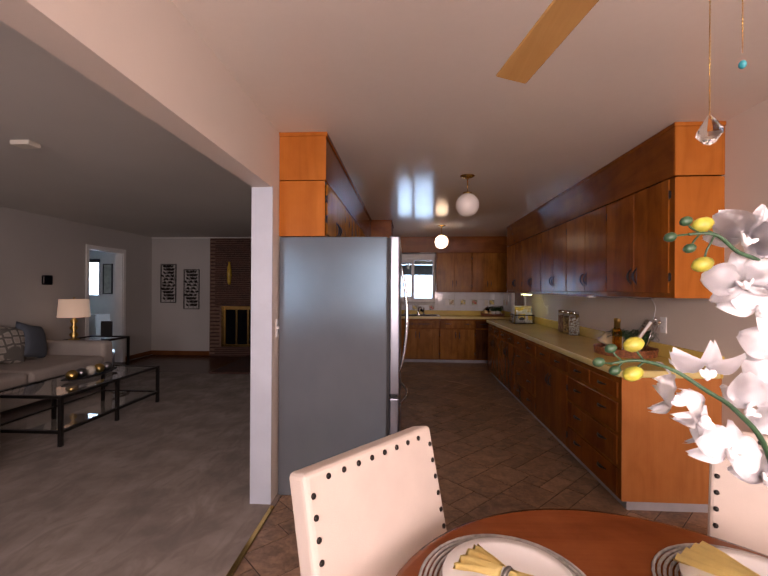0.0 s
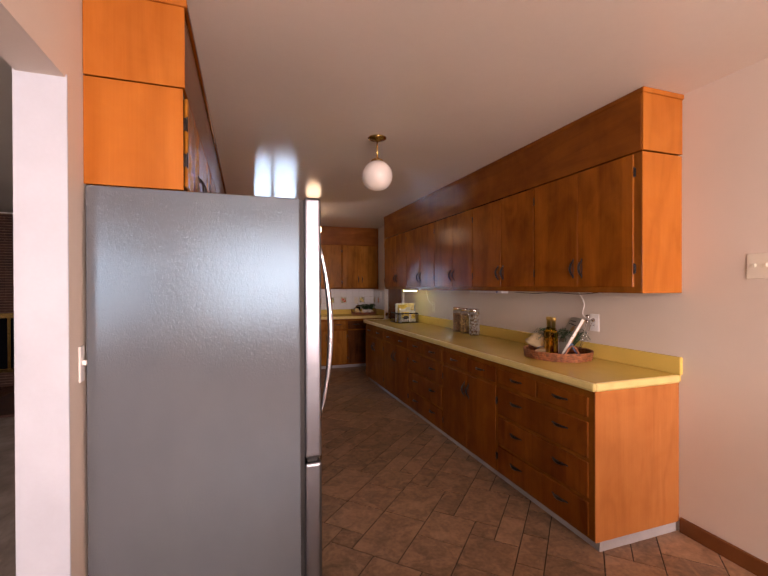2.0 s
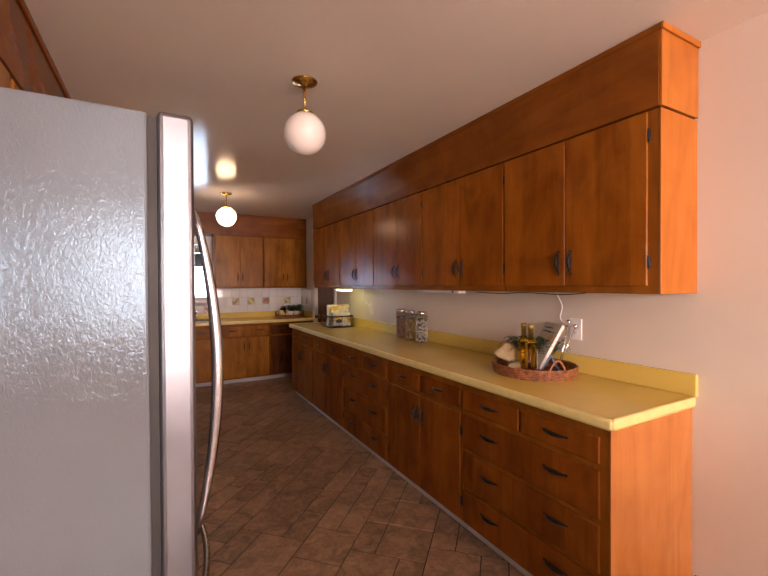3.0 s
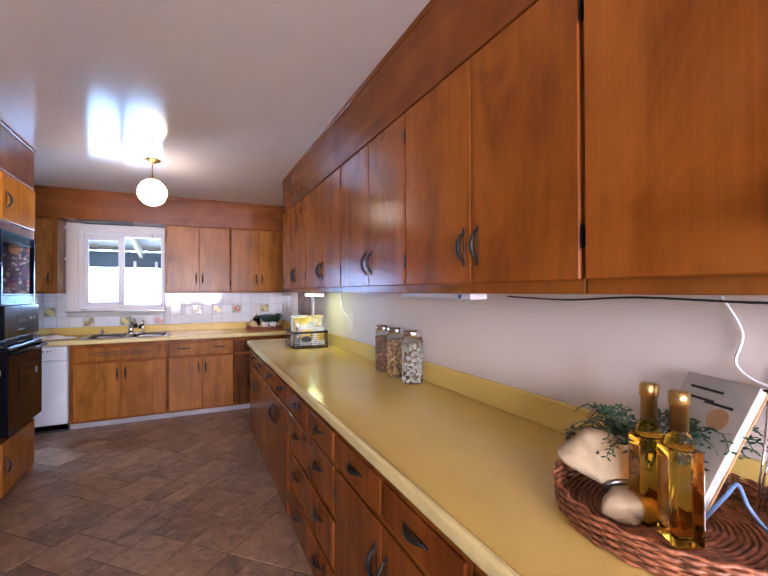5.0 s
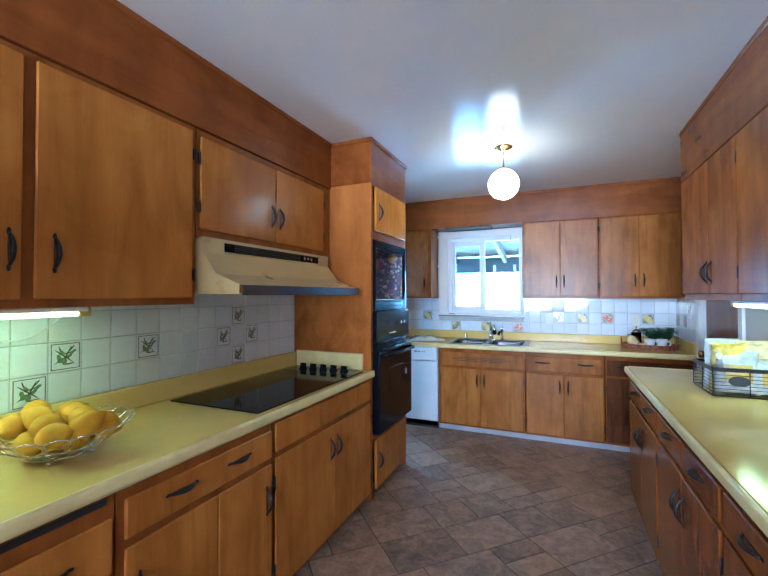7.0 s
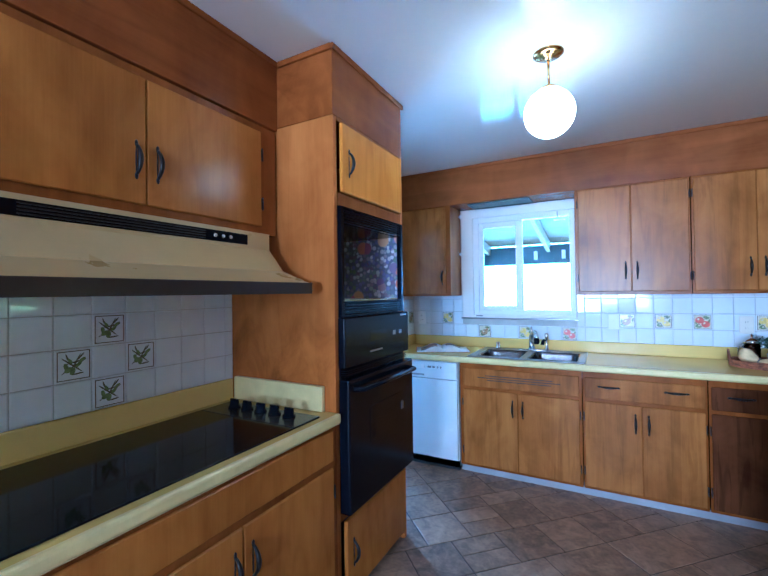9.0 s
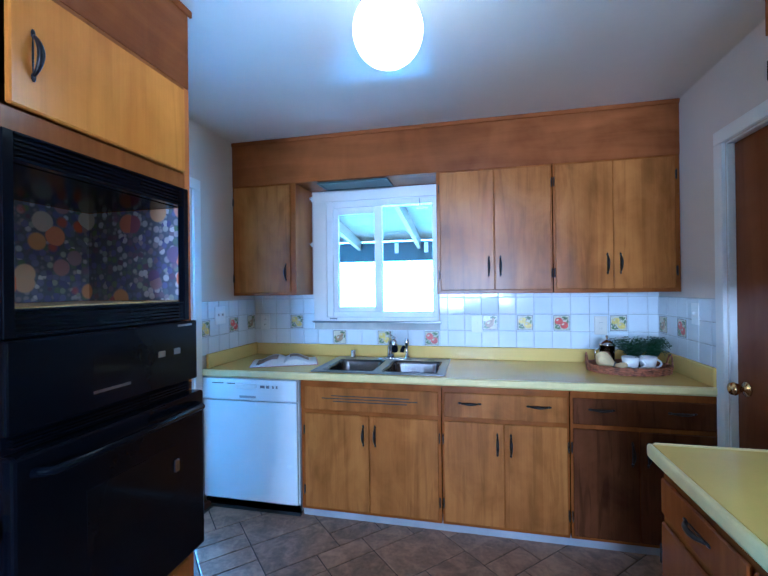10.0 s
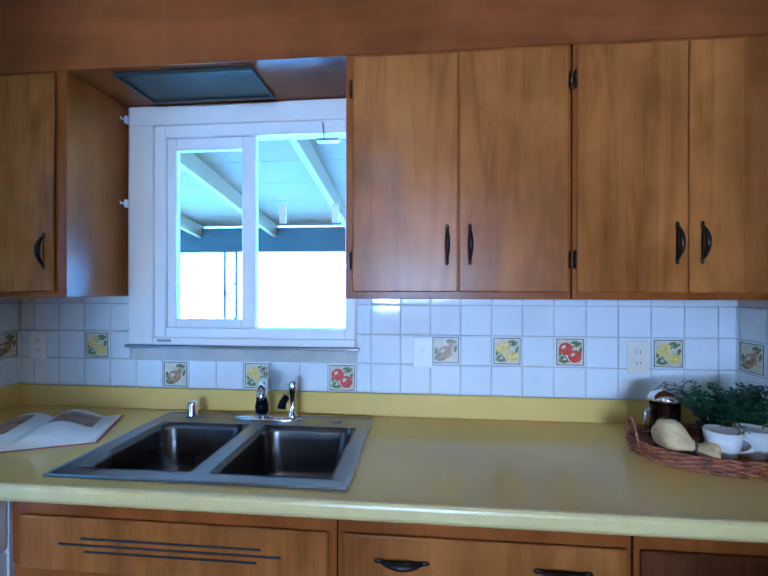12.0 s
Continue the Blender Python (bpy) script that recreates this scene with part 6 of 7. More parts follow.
# ---- lemons ----
lb = thing("wire_fruit_bowl", (-0.48, 4.39, ZW), "looped chrome wire bowl heaped with lemons", "fruit bowl")
bm = bmesh.new()
cx, cy = -0.48, 4.39
for i in range(18):
    a = 2 * math.pi * i / 18
    for lvl, (r0, z0, r1, z1) in enumerate(((0.085, 0.016, 0.135, 0.05), (0.13, 0.046, 0.2, 0.105))):
        pts = []
        for k in range(13):
            t = 2 * math.pi * k / 12
            u = 0.5 - 0.5 * math.cos(t)
            aa = a + (lvl % 2) * math.pi / 18 + 0.2 * math.sin(t)
            r, z = r0 + (r1 - r0) * u, z0 + (z1 - z0) * u
            pts.append((cx + r * math.cos(aa), cy + r * math.sin(aa), ZW + z))
        sweep(bm, pts, 0.0021, 5)
tagged(part("wire_loops", bm, CHROME, lb), kind="stuff")
bm = bmesh.new()
for r, z in ((0.085, 0.016), (0.04, 0.012)):
    sweep(bm, [(cx + r * math.cos(2 * math.pi * k / 32), cy + r * math.sin(2 * math.pi * k / 32), ZW + z) for k in range(33)], 0.0022, 6)
for k in range(4):
    a = math.pi / 4 + k * math.pi / 2
    sweep(bm, [(cx, cy, ZW + 0.012), (cx + 0.085 * math.cos(a), cy + 0.085 * math.sin(a), ZW + 0.012)], 0.002, 5)
    blob(bm, (cx + 0.085 * math.cos(a), cy + 0.085 * math.sin(a), ZW + 0.008), (0.008, 0.008, 0.008), n=8)
part("base_ring", bm, CHROME, lb)
bm = bmesh.new()
prof = []
for i in range(15):
    t = i / 14
    r = 0.038 * math.sin(math.pi * t) ** 0.72 if 0 < t < 1 else 0.002
    prof.append((r, (t - 0.5) * 0.11 + (0.004 if t > 0.93 else 0)))
lathe(bm, prof, n=18)
lemon_mesh = mesh_of("lemon", bm, LEMON)
spots = [(0.0, 0.0, 0.06), (0.075, 0.0, 0.065), (-0.075, 0.01, 0.065), (0.01, 0.078, 0.065), (0.0, -0.078, 0.065), (0.12, 0.06, 0.1), (-0.11, -0.07, 0.1), (0.11, -0.075, 0.1), (-0.1, 0.085, 0.1), (0.045, 0.04, 0.115), (-0.05, -0.03, 0.118), (0.05, -0.06, 0.115), (-0.035, 0.06, 0.113), (0.145, -0.01, 0.12), (-0.15, 0.01, 0.12)]
for i, (dx, dy, dz) in enumerate(spots):
    ob = new("lemon", lemon_mesh)
    ob.matrix_basis = pose(cx + dx, cy + dy, ZW + dz, 80 + 20 * math.sin(i * 2.3), 15 * math.cos(i), i * 67)
    tagged(ob, "ripe yellow lemon heaped in the wire bowl", "lemon", "lemons in the bowl")

# ---- things on the sink counter ----
bk = thing("open_book", (-0.43, 7.98, ZN), "open picture book lying on the counter by the sink", "book")
m = pose(-0.43, 7.97, ZN, 0, 0, 24)
for s in (-1, 1):
    bm = bmesh.new()
    rows = []
    for i in range(13):
        t = i / 12
        h = 0.004 + 0.04 * math.sin(math.pi * min(1, t * 1.15 + 0.12)) ** 1.2 * (1 - 0.5 * t)
        rows.append([bm.verts.new((s * 0.215 * t, y, z)) for y, z in ((-0.14, 0.001), (-0.14, h + 0.003), (0.14, h + 0.003), (0.14, 0.001))])
    for a, b in zip(rows, rows[1:]):
        for k in range(4):
            bm.faces.new((a[k], a[(k + 1) % 4], b[(k + 1) % 4], b[k])).smooth = k == 1
    bm.faces.new(rows[0])
    bm.faces.new(rows[-1][::-1])
    bmesh.ops.transform(bm, matrix=m, verts=bm.verts)
    pg = part("page_block", bm, PAPER, bk, "white curved pages")
    bm = bmesh.new()
    a0, a1 = (0.2, 0.85) if s < 0 else (0.15, 0.75)
    y0, y1 = (-0.09, 0.11) if s < 0 else (0.0, 0.11)
    rows = []
    for i in range(9):
        t = a0 + (a1 - a0) * i / 8
        h = 0.004 + 0.04 * math.sin(math.pi * min(1, t * 1.15 + 0.12)) ** 1.2 * (1 - 0.5 * t)
        rows.append([bm.verts.new((s * 0.215 * t, y, h + 0.0042)) for y in (y0, y1)])
    for a, b in zip(rows, rows[1:]):
        bm.faces.new((a[0], a[1], b[1], b[0]))
    bmesh.ops.transform(bm, matrix=m, verts=bm.verts)
    part("picture", bm, PHOTO, pg, "brown printed photograph")
bm = bmesh.new()
box(bm, -0.222, 0.222, -0.146, 0.146, 0.0003, 0.0028)
bmesh.ops.transform(bm, matrix=m, verts=bm.verts)
part("cover", bm, stained("red_book_cover", (0.3, 0.08, 0.05), 0.5), bk)

TX, TY = 1.72, 8.02
wicker_tray(TX, TY, ZN, 0.215, 0.15, 0.045, "oval wicker tray holding mugs, napkin and fern", (178, 2))


def mug(x, y, turn):
    ob = thing("mug", (x, y, ZN + 0.012), "white ceramic mug standing in the wicker tray", "mug", "mugs in the tray")
    bm = bmesh.new()
    lathe(bm, [(0.028, 0), (0.034, 0.01), (0.042, 0.05), (0.046, 0.082), (0.043, 0.082), (0.038, 0.05), (0.03, 0.012), (0.0, 0.01)], (x, y, ZN + 0.012), 24, cap=False)
    part("cup", bm, CERAMIC, ob)
    bm = bmesh.new()
    a = radians(turn)
    pts = []
    for i in range(11):
        t = math.pi * (i / 10 - 0.5)
        d = 0.038 + 0.03 * math.cos(t)
        pts.append((x + d * math.cos(a), y + d * math.sin(a), ZN + 0.055 + 0.022 * math.sin(t)))
    sweep(bm, pts, 0.0055, 7)
    part("handle", bm, CERAMIC, ob)


mug(1.715, 7.965, -20)
mug(1.812, 7.985, 0)
plump_napkin((1.625, 7.945, ZN + 0.05), 160, 22, PALE_NAPKIN, "pale yellow napkin in a ring lying in the tray", 0.9)
fern((1.77, 8.08, ZN + 0.012), 0.18, 62, "dark green fern in a pot in the tray", 12, True)
fern((1.86, 8.06, ZN + 0.012), 0.12, 34, "second green fern in the corner of the tray", 21)
fp = thing("french_press", (1.63, 8.09, ZN + 0.012), "glass coffee press with chrome dome lid", "coffee press")
bm = bmesh.new()
lathe(bm, [(0.042, 0), (0.042, 0.13), (0.04, 0.13), (0.04, 0.004)], (1.63, 8.09, ZN + 0.012), 24, cap=False)
part("beaker", bm, CLEAR, fp)
bm = bmesh.new()
lathe(bm, [(0.046, 0.13), (0.045, 0.14), (0.03, 0.155), (0.006, 0.16), (0.004, 0.172), (0.009, 0.178), (0.004, 0.188)], (1.63, 8.09, ZN + 0.012), 24)
part("lid", bm, CHROME, fp, "chrome dome lid")
bm = bmesh.new()
sweep(bm, [(1.59, 8.07, ZN + 0.125), (1.555, 8.055, ZN + 0.115), (1.55, 8.05, ZN + 0.07), (1.585, 8.065, ZN + 0.04)], 0.004, 7)
part("handle", bm, CHROME, fp)

# ---- dining corner ----
BEFORE_DINING = set(scene.objects)
TC = (0.48, 0.66)
tbl = thing("dining_table", (*TC, 0), "round dark polished wooden dining table set for a meal", "table")
bm = bmesh.new()
lathe(bm, [(0.515, 0.715), (0.54, 0.722), (0.545, 0.735), (0.54, 0.747), (0.525, 0.75)], (*TC, 0), 64)
part("tabletop", bm, TABLE_WOOD, tbl)
bm = bmesh.new()
lathe(bm, [(0.09, 0.716), (0.05, 0.66), (0.06, 0.4), (0.08, 0.25), (0.05, 0.14), (0.06, 0.1)], (*TC, 0), 24)
part("pedestal", bm, TABLE_WOOD, tbl)
for k in range(4):
    a = math.pi / 4 + k * math.pi / 2 + 0.3
    bm = bmesh.new()
    sweep(bm, [(TC[0] + r * math.cos(a), TC[1] + r * math.sin(a), z) for r, z in ((0.03, 0.16), (0.15, 0.12), (0.28, 0.045), (0.36, 0.022))], [0.03, 0.028, 0.022, 0.018], 10)
    part("leg", bm, TABLE_WOOD, tbl)


def dining_chair():
    """Upholstered chair with nailheads; its back is at y = 0, it faces -y."""
    ob = thing("dining_chair", (0, 0, 0), "cream linen dining chair with dark nailhead trim", "chair", "chairs round the dining table")
    w = 0.238
    tilt = pose(0, 0, 0.47) @ pose(0, 0, 0, -13, 0, 0)
    bm = bmesh.new()
    box(bm, -w, w, -0.035, 0.035, 0.0, 0.495, 0.014, 0, 3)
    bmesh.ops.transform(bm, matrix=tilt, verts=bm.verts)
    back = part("backrest", bm, FABRIC, ob, "cream linen back")
    bm = bmesh.new()
    box(bm, -w, w, -0.49, -0.03, 0.38, 0.48, 0.02, 0, 3)
    part("seat", bm, FABRIC, ob)
    for x in (-w + 0.03, w - 0.03):
        for y in (-0.46, -0.05):
            bm = bmesh.new()
            sweep(bm, [(x, y, 0.39), (x, y + (0.03 if y > -0.2 else 0), 0.0)], [0.022, 0.016], 8)
            part("leg", bm, TABLE_WOOD, ob, "dark wooden leg")
    bm = bmesh.new()
    blob(bm, (0, 0, 0), (0.0075, 0.004, 0.0075), n=8)
    nail = mesh_of("nailhead", bm, IRON)
    for k in range(10):
        for x in (-w + 0.02, w - 0.02):
            for y in (-0.036, 0.036):
                shared("nailhead", nail, back, tilt @ pose(x, y, 0.02 + 0.047 * k))
        for y in (-0.036, 0.036):
            if 0 < k < 9:
                shared("nailhead", nail, back, tilt @ pose(-w + 0.02 + (2 * w - 0.04) * k / 9, y, 0.472))
    return ob


chair = dining_chair()
SHIFT[chair.name] = Vector()
a1 = math.degrees(math.atan2(1.195 - 0.86, 0.15 + 0.14))
chair.matrix_basis = pose(0.0, 1.035, 0, 0, 0, a1)
copy_thing(chair, pose(1.1, 1.1, 0, 0, 0, -42))


def setting_at(x, y, turn):
    ob = thing("placemat", (x, y, 0.75), "round grey woven placemat on the dining table", "placemat", "place settings")
    bm = bmesh.new()
    pts = []
    for i in range(17 * 40):
        t, r = i / 40, 0.012 + 0.0107 * i / 40
        pts.append((x + r * math.cos(2 * math.pi * t), y + r * math.sin(2 * math.pi * t), 0.7535))
    sweep(bm, pts, 0.0049, 5, flat=0.7)
    part("woven_coil", bm, PLACEMAT, ob)
    bm = bmesh.new()
    lathe(bm, [(0.075, 0.0), (0.085, 0.004), (0.125, 0.014), (0.14, 0.017), (0.139, 0.02), (0.12, 0.016), (0.085, 0.008), (0.0, 0.007)], (x, y, 0.7575), 44, cap=False)
    lone("plate", bm, CERAMIC, "white ceramic dinner plate on a woven placemat", "plate", "place settings")
    folded_napkin((x - 0.01, y - 0.02, 0.762), turn, NAPKIN, "yellow cloth napkin in a ring on the plate", 1.0)


setting_at(0.235, 0.86, -40)
setting_at(0.74, 0.85, 120)

# orchid
orc = thing("orchid", (0.54, 0.62, 0.75), "white silk orchid with buds in a pot on the table", "plant")
OX, OY = 0.54, 0.62
bm = bmesh.new()
lathe(bm, [(0.045, 0.0), (0.055, 0.02), (0.065, 0.1), (0.066, 0.11), (0.058, 0.108), (0.05, 0.09)], (OX, OY, 0.75), 28)
part("pot", bm, CERAMIC, orc, "white pot")
for k in range(5):
    a = k * 1.35 + 2.6
    bm = bmesh.new()
    rows = []
    for i in range(10):
        t = i / 9
        p = Vector((OX + 0.14 * t * math.cos(a), OY + 0.14 * t * math.sin(a), 0.86 + 0.06 * math.sin(t * 2.6) - 0.1 * t * t))
        wd = 0.032 * math.sin(math.pi * (0.12 + 0.86 * t)) ** 0.7
        s = Vector((-math.sin(a), math.cos(a), 0))
        rows.append([bm.verts.new(p + s * wd * q + Vector((0, 0, 0.012 * abs(q)))) for q in (-1, -0.5, 0, 0.5, 1)])
    for a_, b_ in zip(rows, rows[1:]):
        for q in range(4):
            bm.faces.new((a_[q], a_[q + 1], b_[q + 1], b_[q])).smooth = True
    part("leaf", bm, DEEP_GREEN, orc, "dark green strap leaf")


def flower_mesh():
    """Two broad petals, three slim sepals and a small lip; it faces -y."""
    bm = bmesh.new()
    for ang, ln, wd, back in ((90, 0.05, 0.015, 0.003), (210, 0.05, 0.0145, 0.003), (330, 0.05, 0.0145, 0.003), (20, 0.052, 0.029, 0.0), (160, 0.052, 0.029, 0.0)):
        a = radians(ang)
        d, s = Vector((math.cos(a), 0, math.sin(a))), Vector((-math.sin(a), 0, math.cos(a)))
        rows = []
        for i in range(10):
            t = i / 9
            w = wd * math.sin(math.pi * (0.06 + 0.9 * t ** 0.85)) ** 0.8
            rows.append([bm.verts.new(d * (0.003 + ln * t) + s * w * q + Vector((0, back + 0.02 * t * t - 0.012 * math.sin(2.6 * t) + 0.007 * q * q * t + 0.002 * math.sin(6 * q + ang + 4 * t), 0))) for q in (-1, -0.6, -0.2, 0.2, 0.6, 1)])
        for p, r in zip(rows, rows[1:]):
            for q in range(5):
                bm.faces.new((p[q], p[q + 1], r[q + 1], r[q])).smooth = True
    bmesh.ops.solidify(bm, geom=bm.faces[:], thickness=0.001)
    blob(bm, (0, -0.012, -0.006), (0.006, 0.012, 0.008), n=8)
    for s in (-1, 1):
        blob(bm, (s * 0.007, -0.012, -0.002), (0.003, 0.008, 0.008), n=8, rot=Euler((0, s * 0.6, 0)).to_matrix())
    return mesh_of("flower", bm, PETAL)


FLOWER = flower_mesh()
bm = bmesh.new()
blob(bm, (0, 0, 0), (0.011, 0.011, 0.015), n=10)
BUD_MESH = mesh_of("bud", bm, BUD)
bm = bmesh.new()
blob(bm, (0, 0, 0), (0.007, 0.007, 0.009), n=10)
SMALL_BUD = mesh_of("bud", bm, DEEP_GREEN)
stems = [
    ([(OX, OY, 0.84), (OX + 0.04, OY + 0.01, 1.1), (OX + 0.05, OY, 1.32), (0.526, 0.6, 1.414), (0.482, 0.595, 1.438), (0.452, 0.595, 1.462), (0.418, 0.6, 1.463)],
     [(0.438, 1.477, BUD_MESH), (0.438, 1.42, BUD_MESH), (0.415, 1.482, SMALL_BUD), (0.393, 1.459, SMALL_BUD), (0.42, 1.443, SMALL_BUD)]),
    ([(OX, OY, 0.84), (OX + 0.02, OY - 0.01, 1.02), (0.528, 0.6, 1.153), (0.481, 0.595, 1.212), (0.439, 0.595, 1.241), (0.397, 0.6, 1.268), (0.35, 0.6, 1.281), (0.31, 0.6, 1.276)],
     [(0.342, 1.304, BUD_MESH), (0.341, 1.262, BUD_MESH), (0.316, 1.266, SMALL_BUD), (0.293, 1.278, SMALL_BUD), (0.31, 1.298, SMALL_BUD)]),
]
for pts, buds in stems:
    bm = bmesh.new()
    P = [Vector(p) for p in pts]
    out = []
    for i in range(len(P) - 1):
        a, b, c, d = P[max(i - 1, 0)], P[i], P[i + 1], P[min(i + 2, len(P) - 1)]
        for k in range(6):
            t = k / 6
            out.append(0.5 * ((2 * b) + (c - a) * t + (2 * a - 5 * b + 4 * c - d) * t * t + (3 * b - a - 3 * c + d) * t ** 3))
    out.append(P[-1])
    sweep(bm, out, [0.0045 - 0.0025 * i / len(out) for i in range(len(out))], 7)
    for x, z, me in buds:
        near = min(out, key=lambda p: abs(p.x - x - 0.015) + abs(p.z - z))
        sweep(bm, [near, Vector((x + 0.006, 0.6, (near.z + z) / 2)), Vector((x, 0.6, z))], 0.0015, 5)
    part("stem", bm, DEEP_GREEN, orc, "arching green stem")
    for x, z, me in buds:
        shared("bud", me, orc, pose(x, 0.6, z, 0, 70, 0))
for x, dy, z, turn, roll, tip in ((0.49, 0.0, 1.458, -15, 25, 20), (0.497, 0.014, 1.395, -30, -10, 0), (0.525, 0.02, 1.355, -10, 35, 5), (0.545, 0.0, 1.45, -40, 10, 15), (0.55, 0.015, 1.3, -30, 0, 0),
                                  (0.388, 0.004, 1.232, 55, 10, 5), (0.432, 0.01, 1.198, 40, 40, 0), (0.458, 0.03, 1.27, -20, 0, 55), (0.468, 0.0, 1.155, -12, 20, -12), (0.512, 0.012, 1.215, -35, 55, 15), (0.535, 0.015, 1.115, -40, 25, -10), (0.555, 0.02, 1.25, -30, 10, 20)):
    shared("flower", FLOWER, orc, pose(x, 0.59 + dy, z, tip, roll, turn) @ Matrix.Scale(0.86, 4))

# ceiling fan with two pull chains
fan = thing("ceiling_fan", (0.448, 0.577, ZC), "ceiling fan with pale wooden blades and pull chains", "ceiling fan")
FX, FY = 0.448, 0.577
bm = bmesh.new()
lathe(bm, [(0.07, 0.0), (0.06, -0.04), (0.015, -0.05), (0.015, -0.32), (0.06, -0.33), (0.1, -0.36), (0.1, -0.44), (0.07, -0.47), (0.05, -0.53), (0.02, -0.54)], (FX, FY, ZC), 32)
part("motor", bm, BRASS, fan)
for k in range(4):
    a = radians(99.6 + 90 * k)
    m = pose(FX, FY, 2.0, 0, 0, math.degrees(a)) @ pose(0, 0, 0, 10, 0, 0)
    bm = bmesh.new()
    v = box(bm, 0.16, 0.62, -0.041, 0.041, -0.004, 0.004, 0.003)
    for q in bm.verts:
        if q.co.x > 0.55:
            q.co.y *= 1.15
    bmesh.ops.transform(bm, matrix=m, verts=bm.verts)
    bl = part("blade", bm, FAN_WOOD, fan, "pale wooden blade")
    bm = bmesh.new()
    box(bm, 0.08, 0.2, -0.015, 0.015, 0.004, 0.01, 0.002)
    bmesh.ops.transform(bm, matrix=m, verts=bm.verts)
    part("bracket", bm, BRASS, bl)
for x, y, z, crystal in ((0.552, 0.696, 1.648, True), (0.6, 0.69, 1.76, False)):
    bm = bmesh.new()
    n = int((1.9 - z) / 0.006)
    for i in range(n):
        zz = z + 0.03 + i * 0.006
        v = bmesh.ops.create_icosphere(bm, subdivisions=1, radius=0.0017, matrix=Matrix.Translation((x, y, zz)))
    sweep(bm, [(x, y, z + 0.02), (x, y, 1.93)], 0.0006, 4)
    ch = part("pull_chain", bm, BRASS, fan, "thin beaded chain")
    bm = bmesh.new()
    if crystal:
        lathe(bm, [(0.003, 0.03), (0.01, 0.02), (0.019, 0.004), (0.019, -0.002), (0.009, -0.016), (0.001, -0.02)], (x, y, z), 8)
        for f in bm.faces:
            f.smooth = False
        part("crystal", bm, CLEAR, ch, "faceted clear crystal")
    else:
        blob(bm, (x, y, z), (0.006, 0.006, 0.007), n=10)
        part("bead", bm, stained("turquoise_bead", (0.02, 0.25, 0.3), 0.3), ch, "turquoise bead")

TURN = pose(0.043, -0.016, 0.006, 0, 0, 0.58) @ pose(-0.009, 0.0, 0.0)
for ob in set(scene.objects) - BEFORE_DINING:
    if ob.parent is None and ob is not fan:
        ob.matrix_basis = Matrix.Translation((0, 0, -0.006)) @ TURN @ ob.matrix_basis

# ---- living room ----
KITCHEN_SIDE = set(scene.objects)
bm = bmesh.new()
box(bm, -4.14, -2.55, 8.09, 8.149, 0.0, ZC - 0.02)
fire = setting("fireplace_wall", bm, MORTAR, "dark red brick fireplace wall with brass screen doors", "fireplace")
HOLE = (-3.87, -2.77, 0.2, 1.03)
bm = bmesh.new()
box(bm, -3.3, -0.96, 6.36, 8.09, 0.0, 0.035, 0.004)
setting("hearth", bm, BRICK, "low dark brick hearth in front of the fireplace", "hearth")
fd = thing("fireplace_doors", (-3.4, 8.06, 0.2), "brass framed glass fireplace doors, closed", "fireplace doors")
bm = bmesh.new()
for a, b, c, d in ((-3.87, -3.8, 0.2, 1.02), (-2.84, -2.77, 0.2, 1.02), (-3.8, -2.84, 0.95, 1.02), (-3.8, -2.84, 0.2, 0.25)):
    box(bm, a, b, 8.035, 8.075, c, d, 0.004)
part("frame", bm, BRASS, fd)
for k in range(4):
    a = -3.8 + 0.24 * k
    bm = bmesh.new()
    box(bm, a, a + 0.018, 8.045, 8.065, 0.25, 0.95)
    box(bm, a + 0.222, a + 0.24, 8.045, 8.065, 0.25, 0.95)
    leaf = part("door_leaf", bm, BRASS, fd)
    bm = bmesh.new()
    box(bm, a + 0.018, a + 0.222, 8.052, 8.058, 0.25, 0.95)
    part("pane", bm, BLACK_GLASS, leaf, "dark glass")
for x, z0, z1 in ((-3.71, 1.46, 1.92), (-3.1, 1.8, 2.25)):
    bm = bmesh.new()
    h = z1 - z0
    lathe(bm, [(0.02, 0), (0.035, 0.1 * h), (0.045, 0.4 * h), (0.04, 0.7 * h), (0.02, 0.9 * h), (0.022, h)], (x, 8.03, z0), 16)
    lone("wall_vase", bm, AMBER, "slim amber glass wall vase hung on the brick", "wall vase", "wall vases")


def leaf_panel(x0, x1, z0, z1, seed):
    random.seed(seed)
    ob = thing("wall_art", ((x0 + x1) / 2, 8.13, z0), "black metal wall panel of leafy branches", "wall art", "wall art panels")
    bm = bmesh.new()
    for a, b, c, d in ((x0, x0 + 0.014, z0, z1), (x1 - 0.014, x1, z0, z1), (x0, x1, z0, z0 + 0.014), (x0, x1, z1 - 0.014, z1)):
        box(bm, a, b, 8.125, 8.14, c, d)
    part("frame", bm, IRON, ob)
    bm = bmesh.new()
    for k in range(3):
        x = x0 + (x1 - x0) * (0.25 + 0.25 * k)
        pts = [(x + 0.05 * math.sin(i * 0.8 + k), 8.134, z0 + (z1 - z0) * i / 12) for i in range(13)]
        sweep(bm, pts, 0.004, 5)
        for i in range(1, 12):
            for s in (-1, 1):
                c = Vector(pts[i]) + Vector((s * 0.045, 0, 0.02))
                if x0 + 0.03 < c.x < x1 - 0.03:
                    blob(bm, c, (0.036, 0.003, 0.02), n=8, rot=Euler((0, -s * 0.7, 0)).to_matrix())
    part("leafy_branch", bm, IRON, ob, "cut metal leaves")
    random.seed(5)


